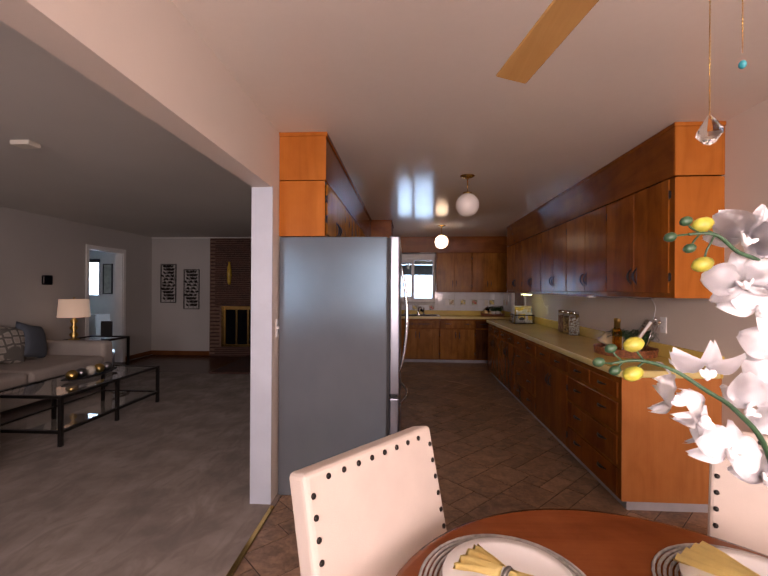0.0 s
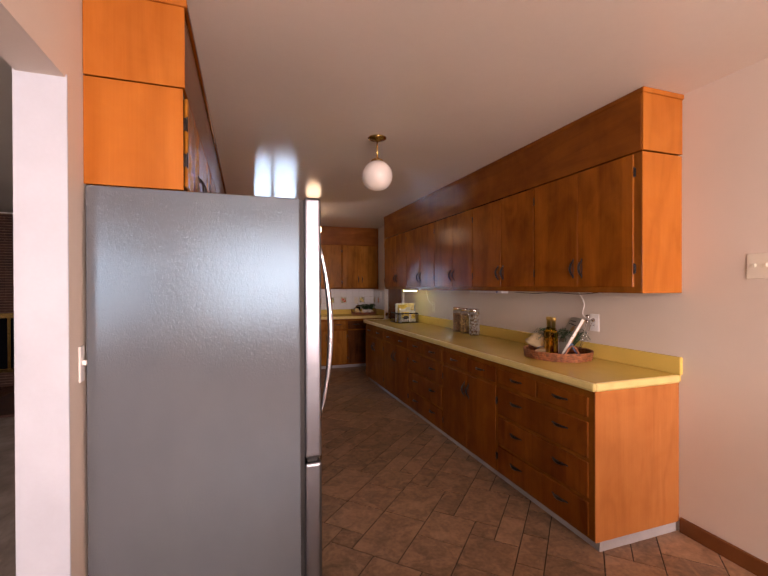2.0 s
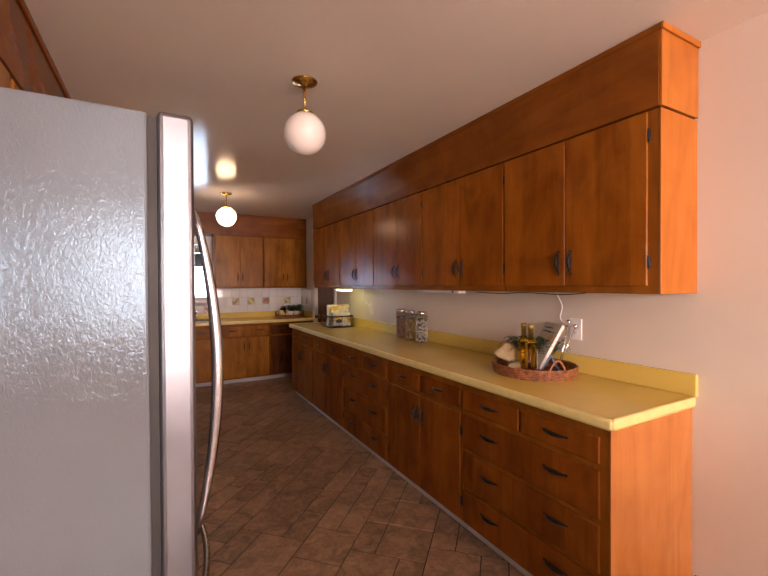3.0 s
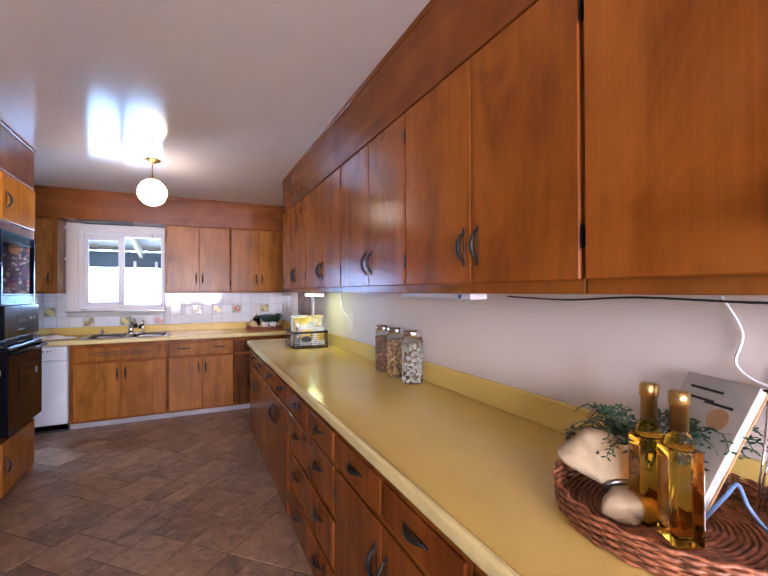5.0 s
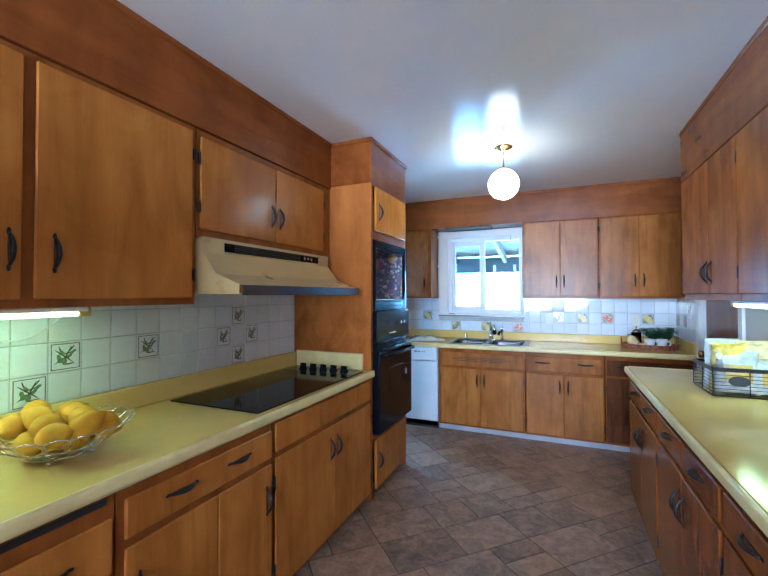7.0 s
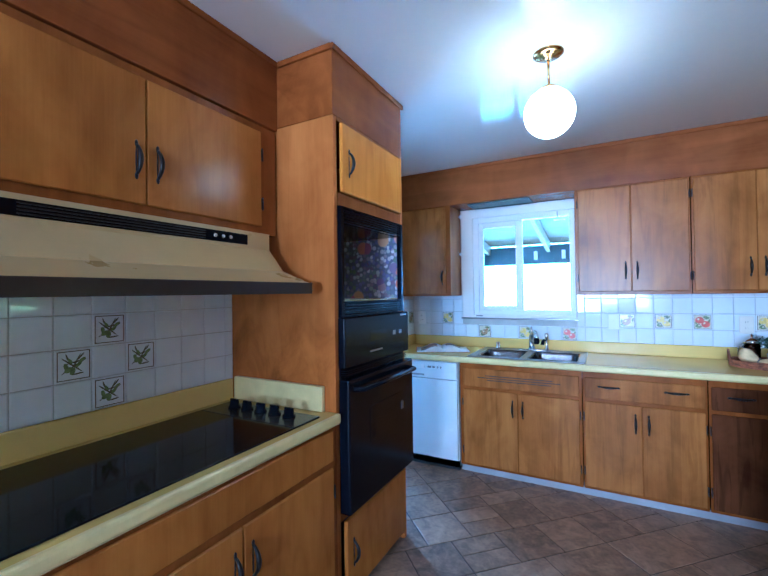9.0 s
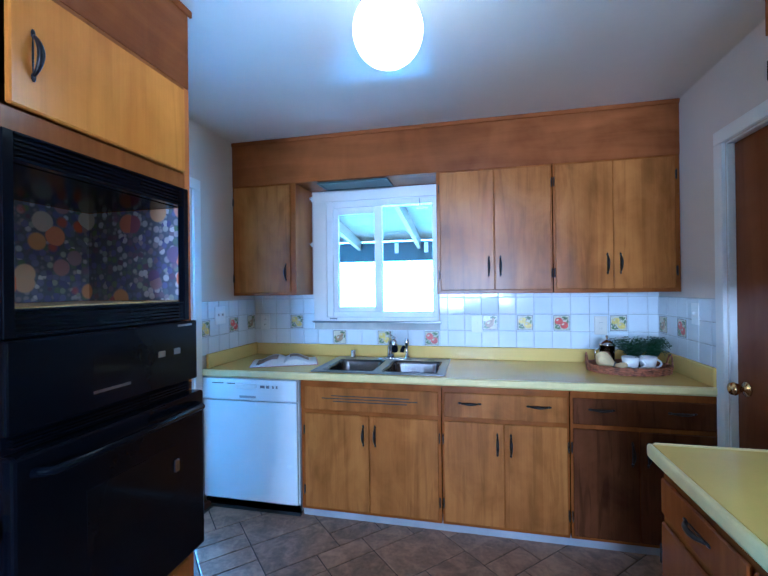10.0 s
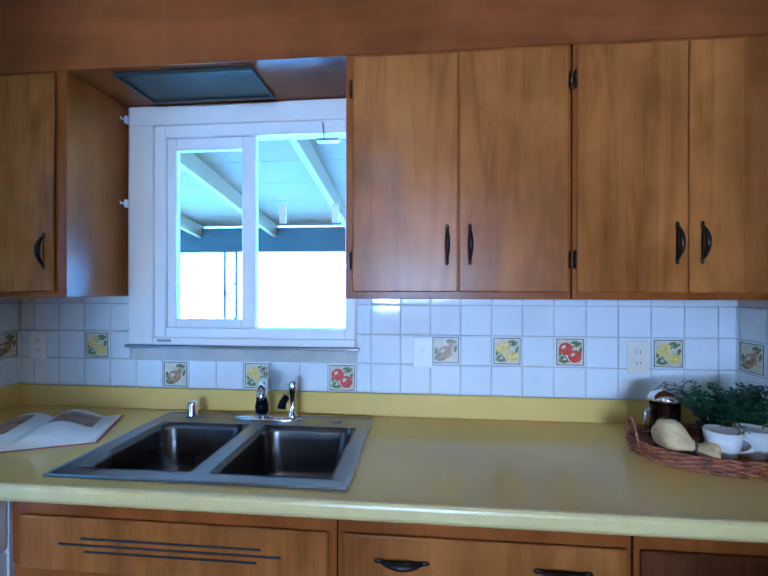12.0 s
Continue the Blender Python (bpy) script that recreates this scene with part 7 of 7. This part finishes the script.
leaf_panel(-5.2, -4.87, 1.08, 1.88, 1)
leaf_panel(-4.71, -4.38, 0.95, 1.77, 2)

sofa = thing("sofa", (-4.75, 4.2, 0.0), "beige fabric sofa with loose cushions against the wall", "sofa")
for name, b, bev in (("base", (-5.3, -4.28, 3.1, 5.35, 0.1, 0.3), 0.02), ("backrest", (-5.36, -5.1, 3.1, 5.35, 0.3, 0.82), 0.06), ("arm", (-5.3, -4.28, 5.35, 5.55, 0.08, 0.64), 0.05), ("arm", (-5.3, -4.28, 2.9, 3.1, 0.08, 0.64), 0.05), ("seat_cushion", (-5.1, -4.25, 3.11, 4.22, 0.3, 0.46), 0.05), ("seat_cushion", (-5.1, -4.25, 4.23, 5.34, 0.3, 0.46), 0.05)):
    bm = bmesh.new()
    box(bm, *b, bev, 0, 3)
    part(name, bm, SOFA_CLOTH, sofa)
for x in (-5.2, -4.36):
    for y in (3.0, 5.45):
        bm = bmesh.new()
        box(bm, x, x + 0.05, y - 0.025, y + 0.025, 0.008, 0.1)
        part("leg", bm, DARK, sofa)
for y, mats, w, label in ((5.0, SLATE_CLOTH, 0.46, "slate blue throw cushion leaning on the sofa"), (4.65, CUSHION, 0.48, "grey patterned throw cushion on the sofa"), (4.2, CUSHION, 0.46, "grey patterned throw cushion leaning on the sofa"), (3.6, SLATE_CLOTH, 0.46, "slate blue throw cushion on the sofa")):
    bm = bmesh.new()
    cushion(bm, (-4.98, y, 0.69), (w, 0.2, w), 0.4, Euler((radians(-16), radians(14), radians(90 + 12 * math.sin(y * 9)))).to_matrix())
    lone("throw_cushion", bm, mats, label, "cushion", "sofa cushions")

ct = thing("coffee_table", (-3.5, 4.05, 0.0), "long black metal coffee table with two glass shelves", "coffee table")
X0, X1, Y0, Y1 = -3.82, -3.14, 3.36, 4.74
for x in (X0, X1):
    for y in (Y0, (Y0 + Y1) / 2, Y1):
        bm = bmesh.new()
        box(bm, x - 0.015, x + 0.015, y - 0.015, y + 0.015, 0.008, 0.42)
        part("leg", bm, IRON, ct)
for z in (0.12, 0.42):
    bm = bmesh.new()
    for a, b, c, d in ((X0 - 0.015, X1 + 0.015, Y0 - 0.015, Y0 + 0.015), (X0 - 0.015, X1 + 0.015, Y1 - 0.015, Y1 + 0.015), (X0 - 0.015, X0 + 0.015, Y0 + 0.015, Y1 - 0.015), (X1 - 0.015, X1 + 0.015, Y0 + 0.015, Y1 - 0.015)):
        box(bm, a, b, c, d, z, z + 0.025)
    part("rail", bm, IRON, ct)
    bm = bmesh.new()
    box(bm, X0 + 0.015, X1 - 0.015, Y0 + 0.015, Y1 - 0.015, z + 0.012, z + 0.02)
    part("glass_shelf", bm, CLEAR, ct, "clear glass shelf").visible_shadow = False
dt = thing("long_dish", (-3.5, 4.15, 0.44), "dark long dish on the coffee table", "dish")
bm = bmesh.new()
lathe(bm, [(0.05, 0.0), (0.09, 0.01), (0.12, 0.03), (0.11, 0.028), (0.05, 0.012)], (0, 0, 0), 32, squash=3.0)
bmesh.ops.transform(bm, matrix=pose(-3.5, 4.15, 0.4402), verts=bm.verts)
part("dish", bm, DARK, dt)
for k in range(5):
    bm = bmesh.new()
    blob(bm, (-3.5, 3.9 + 0.12 * k, 0.505), (0.052, 0.052, 0.052), n=16)
    lone("decor_ball", bm, (GOLD_FOIL, STEEL, stained("cream_ball", (0.6, 0.55, 0.45), 0.5))[k % 3], "%s decorative ball in the long dish" % ("gold", "silver", "cream")[k % 3], "ball", "decor balls")

st = thing("side_table", (-4.9, 5.95, 0.0), "black metal side table with glass top by the sofa", "side table")
bm = bmesh.new()
for x in (-5.2, -4.6):
    for y in (5.7, 6.3):
        box(bm, x - 0.015, x + 0.015, y - 0.015, y + 0.015, 0.0, 0.58)
for z in (0.1, 0.58):
    box(bm, -5.215, -4.585, 5.685, 5.715, z, z + 0.03)
    box(bm, -5.215, -4.585, 6.285, 6.315, z, z + 0.03)
    box(bm, -5.215, -5.185, 5.715, 6.285, z, z + 0.03)
    box(bm, -4.615, -4.585, 5.715, 6.285, z, z + 0.03)
part("frame", bm, IRON, st)
bm = bmesh.new()
box(bm, -5.185, -4.615, 5.715, 6.285, 0.59, 0.6)
part("glass_top", bm, CLEAR, st)
lp = thing("table_lamp", (-5.02, 5.72, 0.61), "gold beaded table lamp with glowing cream drum shade", "lamp")
bm = bmesh.new()
lathe(bm, [(0.07, 0), (0.07, 0.015), (0.025, 0.03), (0.06, 0.08), (0.02, 0.13), (0.055, 0.18), (0.02, 0.23), (0.05, 0.28), (0.018, 0.32), (0.012, 0.36)], (-5.02, 5.72, 0.61), 20)
part("base", bm, GOLD_FOIL, lp, "stacked gold glass balls")
bm = bmesh.new()
lathe(bm, [(0.2, 0.34), (0.18, 0.6), (0.177, 0.6), (0.197, 0.342)], (-5.02, 5.72, 0.61), 32, cap=False)
part("shade", bm, SHADE_LIT, lp, "glowing fabric shade")
bm = bmesh.new()
lathe(bm, [(0.006, 0.6), (0.012, 0.62), (0.004, 0.635)], (-5.02, 5.72, 0.61), 10)
part("finial", bm, GOLD_FOIL, lp)
pf = thing("picture_frame", (-4.8, 6.1, 0.61), "small dark picture frame standing on the side table", "picture frame")
bm = bmesh.new()
box(bm, -4.9, -4.72, 6.09, 6.11, 0.612, 0.86, 0.003)
part("frame", bm, DARK, pf)
bm = bmesh.new()
box(bm, -5.4, -5.36, 5.58, 5.74, 1.42, 1.56, 0.01)
lone("wall_sconce", bm, BLACK, "small square black wall sconce", "sconce")
bm = bmesh.new()
box(bm, -2.98, -2.84, 2.73, 2.83, ZC - 0.035, ZC - 0.001, 0.006, 0, 2)
lone("smoke_detector", bm, PLASTIC, "boxy ivory smoke detector on the ceiling", "smoke detector")
ac = thing("armchair", (-3.45, 2.45, 0.0), "cream upholstered armchair with rounded arms and dark legs", "armchair")
for name, b, bev in (("seat", (-4.1, -3.2, 2.05, 2.75, 0.12, 0.44), 0.05), ("arm", (-4.1, -3.2, 2.75, 2.93, 0.1, 0.6), 0.06), ("arm", (-4.1, -3.2, 1.87, 2.05, 0.1, 0.6), 0.06), ("backrest", (-4.25, -4.05, 1.87, 2.93, 0.1, 0.85), 0.06)):
    bm = bmesh.new()
    box(bm, *b, bev, 0, 3)
    part(name, bm, FABRIC, ac)
for x in (-4.2, -3.26):
    for y in (1.93, 2.87):
        bm = bmesh.new()
        box(bm, x - 0.025, x + 0.025, y - 0.025, y + 0.025, 0.008, 0.11)
        part("leg", bm, DARK, ac)

# far room: window, picture, white cabinet
bm = bmesh.new()
for a, b, c, d in ((-7.5, -7.46, 1.18, 2.0), (-7.02, -6.98, 1.18, 2.0), (-7.46, -7.02, 1.96, 2.0), (-7.46, -7.02, 1.18, 1.22)):
    box(bm, a, b, 8.76, 8.82, c, d)
setting("window_2", bm, WHITE_PLASTIC, "white window in the small far room", "window")
bm = bmesh.new()
box(bm, -7.5, -6.98, 8.74, 8.757, 1.95, 2.03, 0.005)
lone("roller_blind", bm, DARK, "dark rolled-up blind over the far window", "blind")
pic = thing("framed_picture", (-6.81, 8.76, 1.24), "pale picture in a thin dark frame on the far wall", "picture")
bm = bmesh.new()
for a, b, c, d in ((-6.92, -6.9, 1.24, 1.92), (-6.72, -6.7, 1.24, 1.92), (-6.9, -6.72, 1.9, 1.92), (-6.9, -6.72, 1.24, 1.26)):
    box(bm, a, b, 8.752, 8.778, c, d)
part("frame", bm, DARK, pic)
bm = bmesh.new()
box(bm, -6.9, -6.72, 8.765, 8.775, 1.26, 1.9)
part("print", bm, stained("pale_botanical_print", (0.5, 0.52, 0.45), 0.6, 0.2, 12), pic)
fc = thing("vanity_cabinet", (-7.1, 8.56, 0.0), "white cabinet under the window of the far room", "cabinet")
bm = bmesh.new()
box(bm, -7.45, -6.75, 8.36, 8.77, 0.0, 0.8, 0.004)
part("body", bm, TRIM, fc)
for a, b in ((-7.44, -7.11), (-7.09, -6.76)):
    bm = bmesh.new()
    box(bm, a, b, 8.342, 8.36, 0.55, 0.78, 0.003)
    dr = part("drawer", bm, TRIM, fc)
    bm = bmesh.new()
    blob(bm, ((a + b) / 2, 8.335, 0.66), (0.012, 0.012, 0.012), n=10)
    part("knob", bm, IRON, dr)

for ob in set(scene.objects) - KITCHEN_SIDE:
    if ob.parent is None:
        ob.location.x += 0.2  # the living room's things, to its west wall
        ob.matrix_basis = Matrix.Translation((0, 0, -0.006)) @ TURN @ ob.matrix_basis
for ob in (wall_living, wall_fire, wall_far, baseboard_living, trim_ceiling, trim_doorway, trim_jamb):
    ob.matrix_basis = Matrix.Translation((0, 0, -0.006)) @ TURN @ ob.matrix_basis

# ---- pieces: bricks, wall tiles, floor tiles ----
bm = bmesh.new()
box(bm, -0.098, 0.098, -0.014, 0.0, -0.014, 0.014)
brick_mesh = mesh_of("brick", bm, BRICK)
count, rest = 0, bmesh.new()
row = 0
z = 0.02
while z < ZC - 0.03:
    x = -4.03 - (0.1 if row % 2 else 0.0)
    while x < -2.6:
        if x - 0.098 >= -4.141 and not (HOLE[0] < x + 0.09 and x - 0.09 < HOLE[1] and HOLE[2] - 0.02 < z < HOLE[3]):
            if count < 300 and z > 0.9:
                shared("brick", brick_mesh, fire, pose(x, 8.09 + random.uniform(-0.002, 0.002), z))
                count += 1
            else:
                box(rest, x - 0.098, x + 0.098, 8.076, 8.09, z - 0.014, z + 0.014)
        x += 0.205
    z += 0.038
    row += 1
tagged(part("brick_courses", rest, BRICK, fire), kind="stuff")

S = 0.1155


def tile_mesh(w, h):
    bm = bmesh.new()
    a, b = w / 2 - 0.0013, h / 2 - 0.0013
    low = [bm.verts.new((x, 0, z)) for x, z in ((-a, -b), (a, -b), (a, b), (-a, b))]
    mid = [bm.verts.new((x, -0.005, z)) for x, z in ((-a, -b), (a, -b), (a, b), (-a, b))]
    top = [bm.verts.new((x, -0.007, z)) for x, z in ((-a + 0.004, -b + 0.004), (a - 0.004, -b + 0.004), (a - 0.004, b - 0.004), (-a + 0.004, b - 0.004))]
    for p, q in ((low, mid), (mid, top)):
        for i in range(4):
            bm.faces.new((p[i], p[(i + 1) % 4], q[(i + 1) % 4], q[i]))
    bm.faces.new(top)
    return mesh_of("tile", bm, TILE)


def motif(kind):
    """Painted fruit, a hair proud of the glaze."""
    bm = bmesh.new()
    for a, b, c, d in ((-0.05, 0.05, 0.047, 0.05), (-0.05, 0.05, -0.05, -0.047), (-0.05, -0.047, -0.047, 0.047), (0.047, 0.05, -0.047, 0.047)):
        box(bm, a, b, -0.0078, -0.0066, c, d, 0, 0)

    def disc(x, z, rx, rz, turn, idx, lift):
        r = [bm.verts.new((x + rx * math.cos(t) * math.cos(turn) - rz * math.sin(t) * math.sin(turn), lift, z + rx * math.cos(t) * math.sin(turn) + rz * math.sin(t) * math.cos(turn))) for t in [2 * math.pi * k / 14 for k in range(14)]]
        bm.faces.new(r).material_index = idx
    if kind == "sprig":
        # branches, then a bunch of olives and leaves in one corner
        for k, (x, z, ln, turn) in enumerate(((0.0, -0.004, 0.046, 0.55), (0.004, 0.006, 0.038, 1.1), (-0.006, 0.002, 0.042, -0.7), (0.008, 0.012, 0.03, 0.2), (0.012, -0.03, 0.02, 0.1), (-0.02, 0.028, 0.014, 1.9), (0.022, 0.03, 0.014, 0.9))):
            disc(x, z, ln, 0.0028, turn, 5, -0.0076 - 0.0001 * k)
        for k, (x, z, rx, rz, turn) in enumerate(((-0.016, -0.014, 0.014, 0.009, 0.4), (-0.004, -0.02, 0.013, 0.008, 1.2), (-0.024, -0.002, 0.012, 0.007, 1.8), (0.014, 0.002, 0.013, 0.006, 0.8), (0.026, 0.018, 0.011, 0.005, 0.5), (-0.012, 0.016, 0.011, 0.005, 2.2))):
            disc(x, z, rx, rz, turn, 1, -0.0084 - 0.0001 * k)
    else:
        r = [bm.verts.new((x, -0.0074, z)) for x, z in ((-0.046, -0.046), (0.046, -0.046), (0.046, 0.046), (-0.046, 0.046))]
        bm.faces.new(r).material_index = 6
        for k, (x, z, turn) in enumerate(((0.03, 0.028, 0.7), (0.016, 0.036, 0.2), (-0.032, -0.026, 0.9), (-0.02, -0.036, 0.1), (-0.036, -0.004, 1.5), (0.037, 0.006, 1.3))):
            disc(x, z, 0.014, 0.0062, turn, 1, -0.0076 - 0.0001 * k)
        disc(0.012, 0.022, 0.026, 0.002, 0.7, 5, -0.0083)
        disc(-0.014, -0.024, 0.022, 0.002, 2.2, 5, -0.0084)
    fruit = {"lemon": [(-0.017, 0.014, 0.026, 0.02, 0.5, 2), (0.016, -0.017, 0.026, 0.02, -0.4, 2)],
             "apple": [(-0.017, 0.012, 0.025, 0.024, 0, 3), (0.017, -0.016, 0.025, 0.024, 0, 3)],
             "pear": [(-0.004, -0.01, 0.03, 0.024, 0.3, 4), (0.014, 0.014, 0.02, 0.015, 0.9, 4)]}.get(kind, [])
    for k, (x, z, rx, rz, turn, idx) in enumerate(fruit):
        disc(x, z, rx, rz, turn, idx, -0.0086 - 0.0006 * k)
        disc(x - 0.007, z + 0.007, rx * 0.35, rz * 0.25, 0.7, 6, -0.0089 - 0.0006 * k)
    return mesh_of("painted_motif", bm, [TILE_BORDER, LEAF_PAINT, LEMON_PAINT, APPLE_PAINT, PEAR_PAINT, STEM_PAINT, CREAM_GLAZE])


MOTIF = {k: motif(k) for k in ("lemon", "apple", "pear", "sprig")}
MESHES = {}


def tiled(wall, side, at, u0, u1, z0, z1, start, zs, decor, skip=()):
    """Wall tiles, with grout behind; start is one joint, zs the lowest joint."""
    f = Face(side, at)
    bm = bmesh.new()
    us = [u0]
    k = math.floor((u0 - start) / S) + 1
    while start + k * S < u1 - 0.012:
        if start + k * S > u0 + 0.012:
            us.append(start + k * S)
        k += 1
    us.append(u1)
    rows = [zs]
    while rows[-1] < z1 - 0.02:
        rows.append(min(z1, rows[-1] + S))
    for c, d in zip(rows, rows[1:]):
        for a, b in zip(us, us[1:]):
            ua, ub = a, b
            for s in skip:
                if c < s[3] - 0.03 and d > s[2] + 0.03:
                    if ua >= s[0] - 0.01 and ub <= s[1] + 0.01:
                        ua = ub = None
                        break
                    if ua < s[0] < ub:
                        ub = s[0]
                    if ua < s[1] < ub:
                        ua = s[1]
            if ua is None or ub - ua < 0.012:
                continue
            key = (round(ub - ua, 3), round(d - c, 3))
            if key not in MESHES:
                MESHES[key] = tile_mesh(*key)
            m = f.put((ua + ub) / 2, 0.002, (c + d) / 2) @ pose(0, 0, 0, random.uniform(-0.7, 0.7), 0, random.uniform(-0.7, 0.7))
            ob = shared("tile", MESHES[key], wall, m)
            for du, dz, kind in decor:
                if ua < du < ub and c < dz < d:
                    tagged(ob, "tile painted with %s" % {"lemon": "lemons", "apple": "red apples", "pear": "a pear", "sprig": "an olive sprig"}[kind])
                    mo = new("painted_motif", MOTIF[kind])
                    mo.parent = ob
    f.box(bm, u0, u1, 0.0005, 0.003, z0, z1)
    if skip:
        bm.free()
        bm = bmesh.new()
        s = skip[0]
        f.box(bm, u0, s[0], 0.0005, 0.003, z0, z1)
        f.box(bm, s[1], u1, 0.0005, 0.003, z0, z1)
        f.box(bm, s[0], s[1], 0.0005, 0.003, z0, s[2])
    part("grout", bm, GROUT, wall, "pale grout")


tiled(wall_back, "N", YB, XN, 0.606, 0.95, 1.33, 0.606, 0.952, [(0.53, 1.0, "apple"), (-0.17, 1.0, "pear"), (0.18, 1.0, "lemon"), (-0.52, 1.12, "lemon")], [(-0.345, 0.6055, 1.118, 2.1)])
tiled(wall_back, "N", YB, 0.6065, XR, 0.95, 1.33, 0.664, 0.952, [(0.95, 1.12, "pear"), (1.18, 1.12, "lemon"), (1.41, 1.12, "apple"), (1.76, 1.12, "lemon")])
tiled(wall_left, "W", XN, 7.65, YB - 0.004, 0.95, 1.3, 7.715, 0.952, [(7.7, 1.12, "lemon"), (8.0, 1.12, "apple"), (8.23, 1.12, "pear")])
tiled(wall_right, "E", XR, 7.66, YB - 0.004, 0.95, 1.3, 7.71, 0.952, [(7.99, 1.12, "apple"), (8.22, 1.12, "pear")])
tiled(wall_left, "W", XL + 0.002, 3.5, 6.07, 0.955, 1.385, 4.87, 0.957, [(4.92, 1.12, "sprig"), (5.4, 1.12, "sprig"), (5.51, 1.24, "sprig"), (5.63, 1.12, "sprig"), (5.51, 1.0, "sprig"), (4.58, 1.12, "sprig"), (4.46, 1.0, "sprig")])

# floor: a modular pattern of large, oblong and small pieces, turned 45 degrees
random.seed(11)
U = 0.132
N = 65
taken, pieces = set(), []
for i in range(-N, N):
    for j in range(-N, N):
        if (i, j) in taken:
            continue
        for w, h in random.choice((((2, 2), (2, 1), (1, 2), (1, 1)), ((2, 2), (1, 2), (2, 1), (1, 1)), ((3, 2), (2, 2), (1, 2), (1, 1)), ((2, 1), (1, 2), (1, 1)))):
            cells = {(i + a, j + b) for a in range(w) for b in range(h)}
            if not cells & taken:
                taken |= cells
                pieces.append((i, j, w, h))
                break


def clipped(poly, axis, value, keep_over):
    out = []
    for k in range(len(poly)):
        p, q = poly[k], poly[(k + 1) % len(poly)]
        a, b = (p[axis] >= value) == keep_over, (q[axis] >= value) == keep_over
        if a:
            out.append(p)
        if a != b:
            t = (value - p[axis]) / (q[axis] - p[axis])
            out.append((p[0] + t * (q[0] - p[0]), p[1] + t * (q[1] - p[1])))
    return out


rest = bmesh.new()
made = 0
r2 = math.sqrt(0.5)
for i, j, w, h in pieces:
    g = 0.003
    corners = [(i * U + g, j * U + g), ((i + w) * U - g, j * U + g), ((i + w) * U - g, (j + h) * U - g), (i * U + g, (j + h) * U - g)]
    poly = [(0.6 + (a - b) * r2, 4.0 + (a + b) * r2) for a, b in corners]
    for axis, value, over in ((0, -0.785, True), (0, XR, False), (1, -2.6, True), (1, YB, False)):
        poly = clipped(poly, axis, value, over) if len(poly) > 2 else poly
    if len(poly) < 3:
        continue
    cx, cy = sum(p[0] for p in poly) / len(poly), sum(p[1] for p in poly) / len(poly)
    mid = Vector((cx, cy))
    inner = [Vector(p) + (mid - Vector(p)).normalized() * 0.004 for p in poly]
    tilt = random.uniform(-0.0006, 0.0006)
    own = -0.2 < cx < 1.45 and 2.4 < cy < 7.7 and made < 300
    bm = bmesh.new() if own else rest
    lo = [bm.verts.new((p[0], p[1], -0.0028)) for p in poly]
    up = [bm.verts.new((p[0], p[1], -0.0008 + tilt)) for p in poly]
    hi = [bm.verts.new((p.x, p.y, 0.0004 + tilt)) for p in inner]
    for a, b in ((lo, up), (up, hi)):
        for k in range(len(a)):
            bm.faces.new((a[k], a[(k + 1) % len(a)], b[(k + 1) % len(b)], b[k]))
    bm.faces.new(hi)
    if own:
        part("tile", bm, FLOOR_TILE, floor)
        made += 1
tagged(part("tile_field", rest, FLOOR_TILE, floor), kind="stuff")
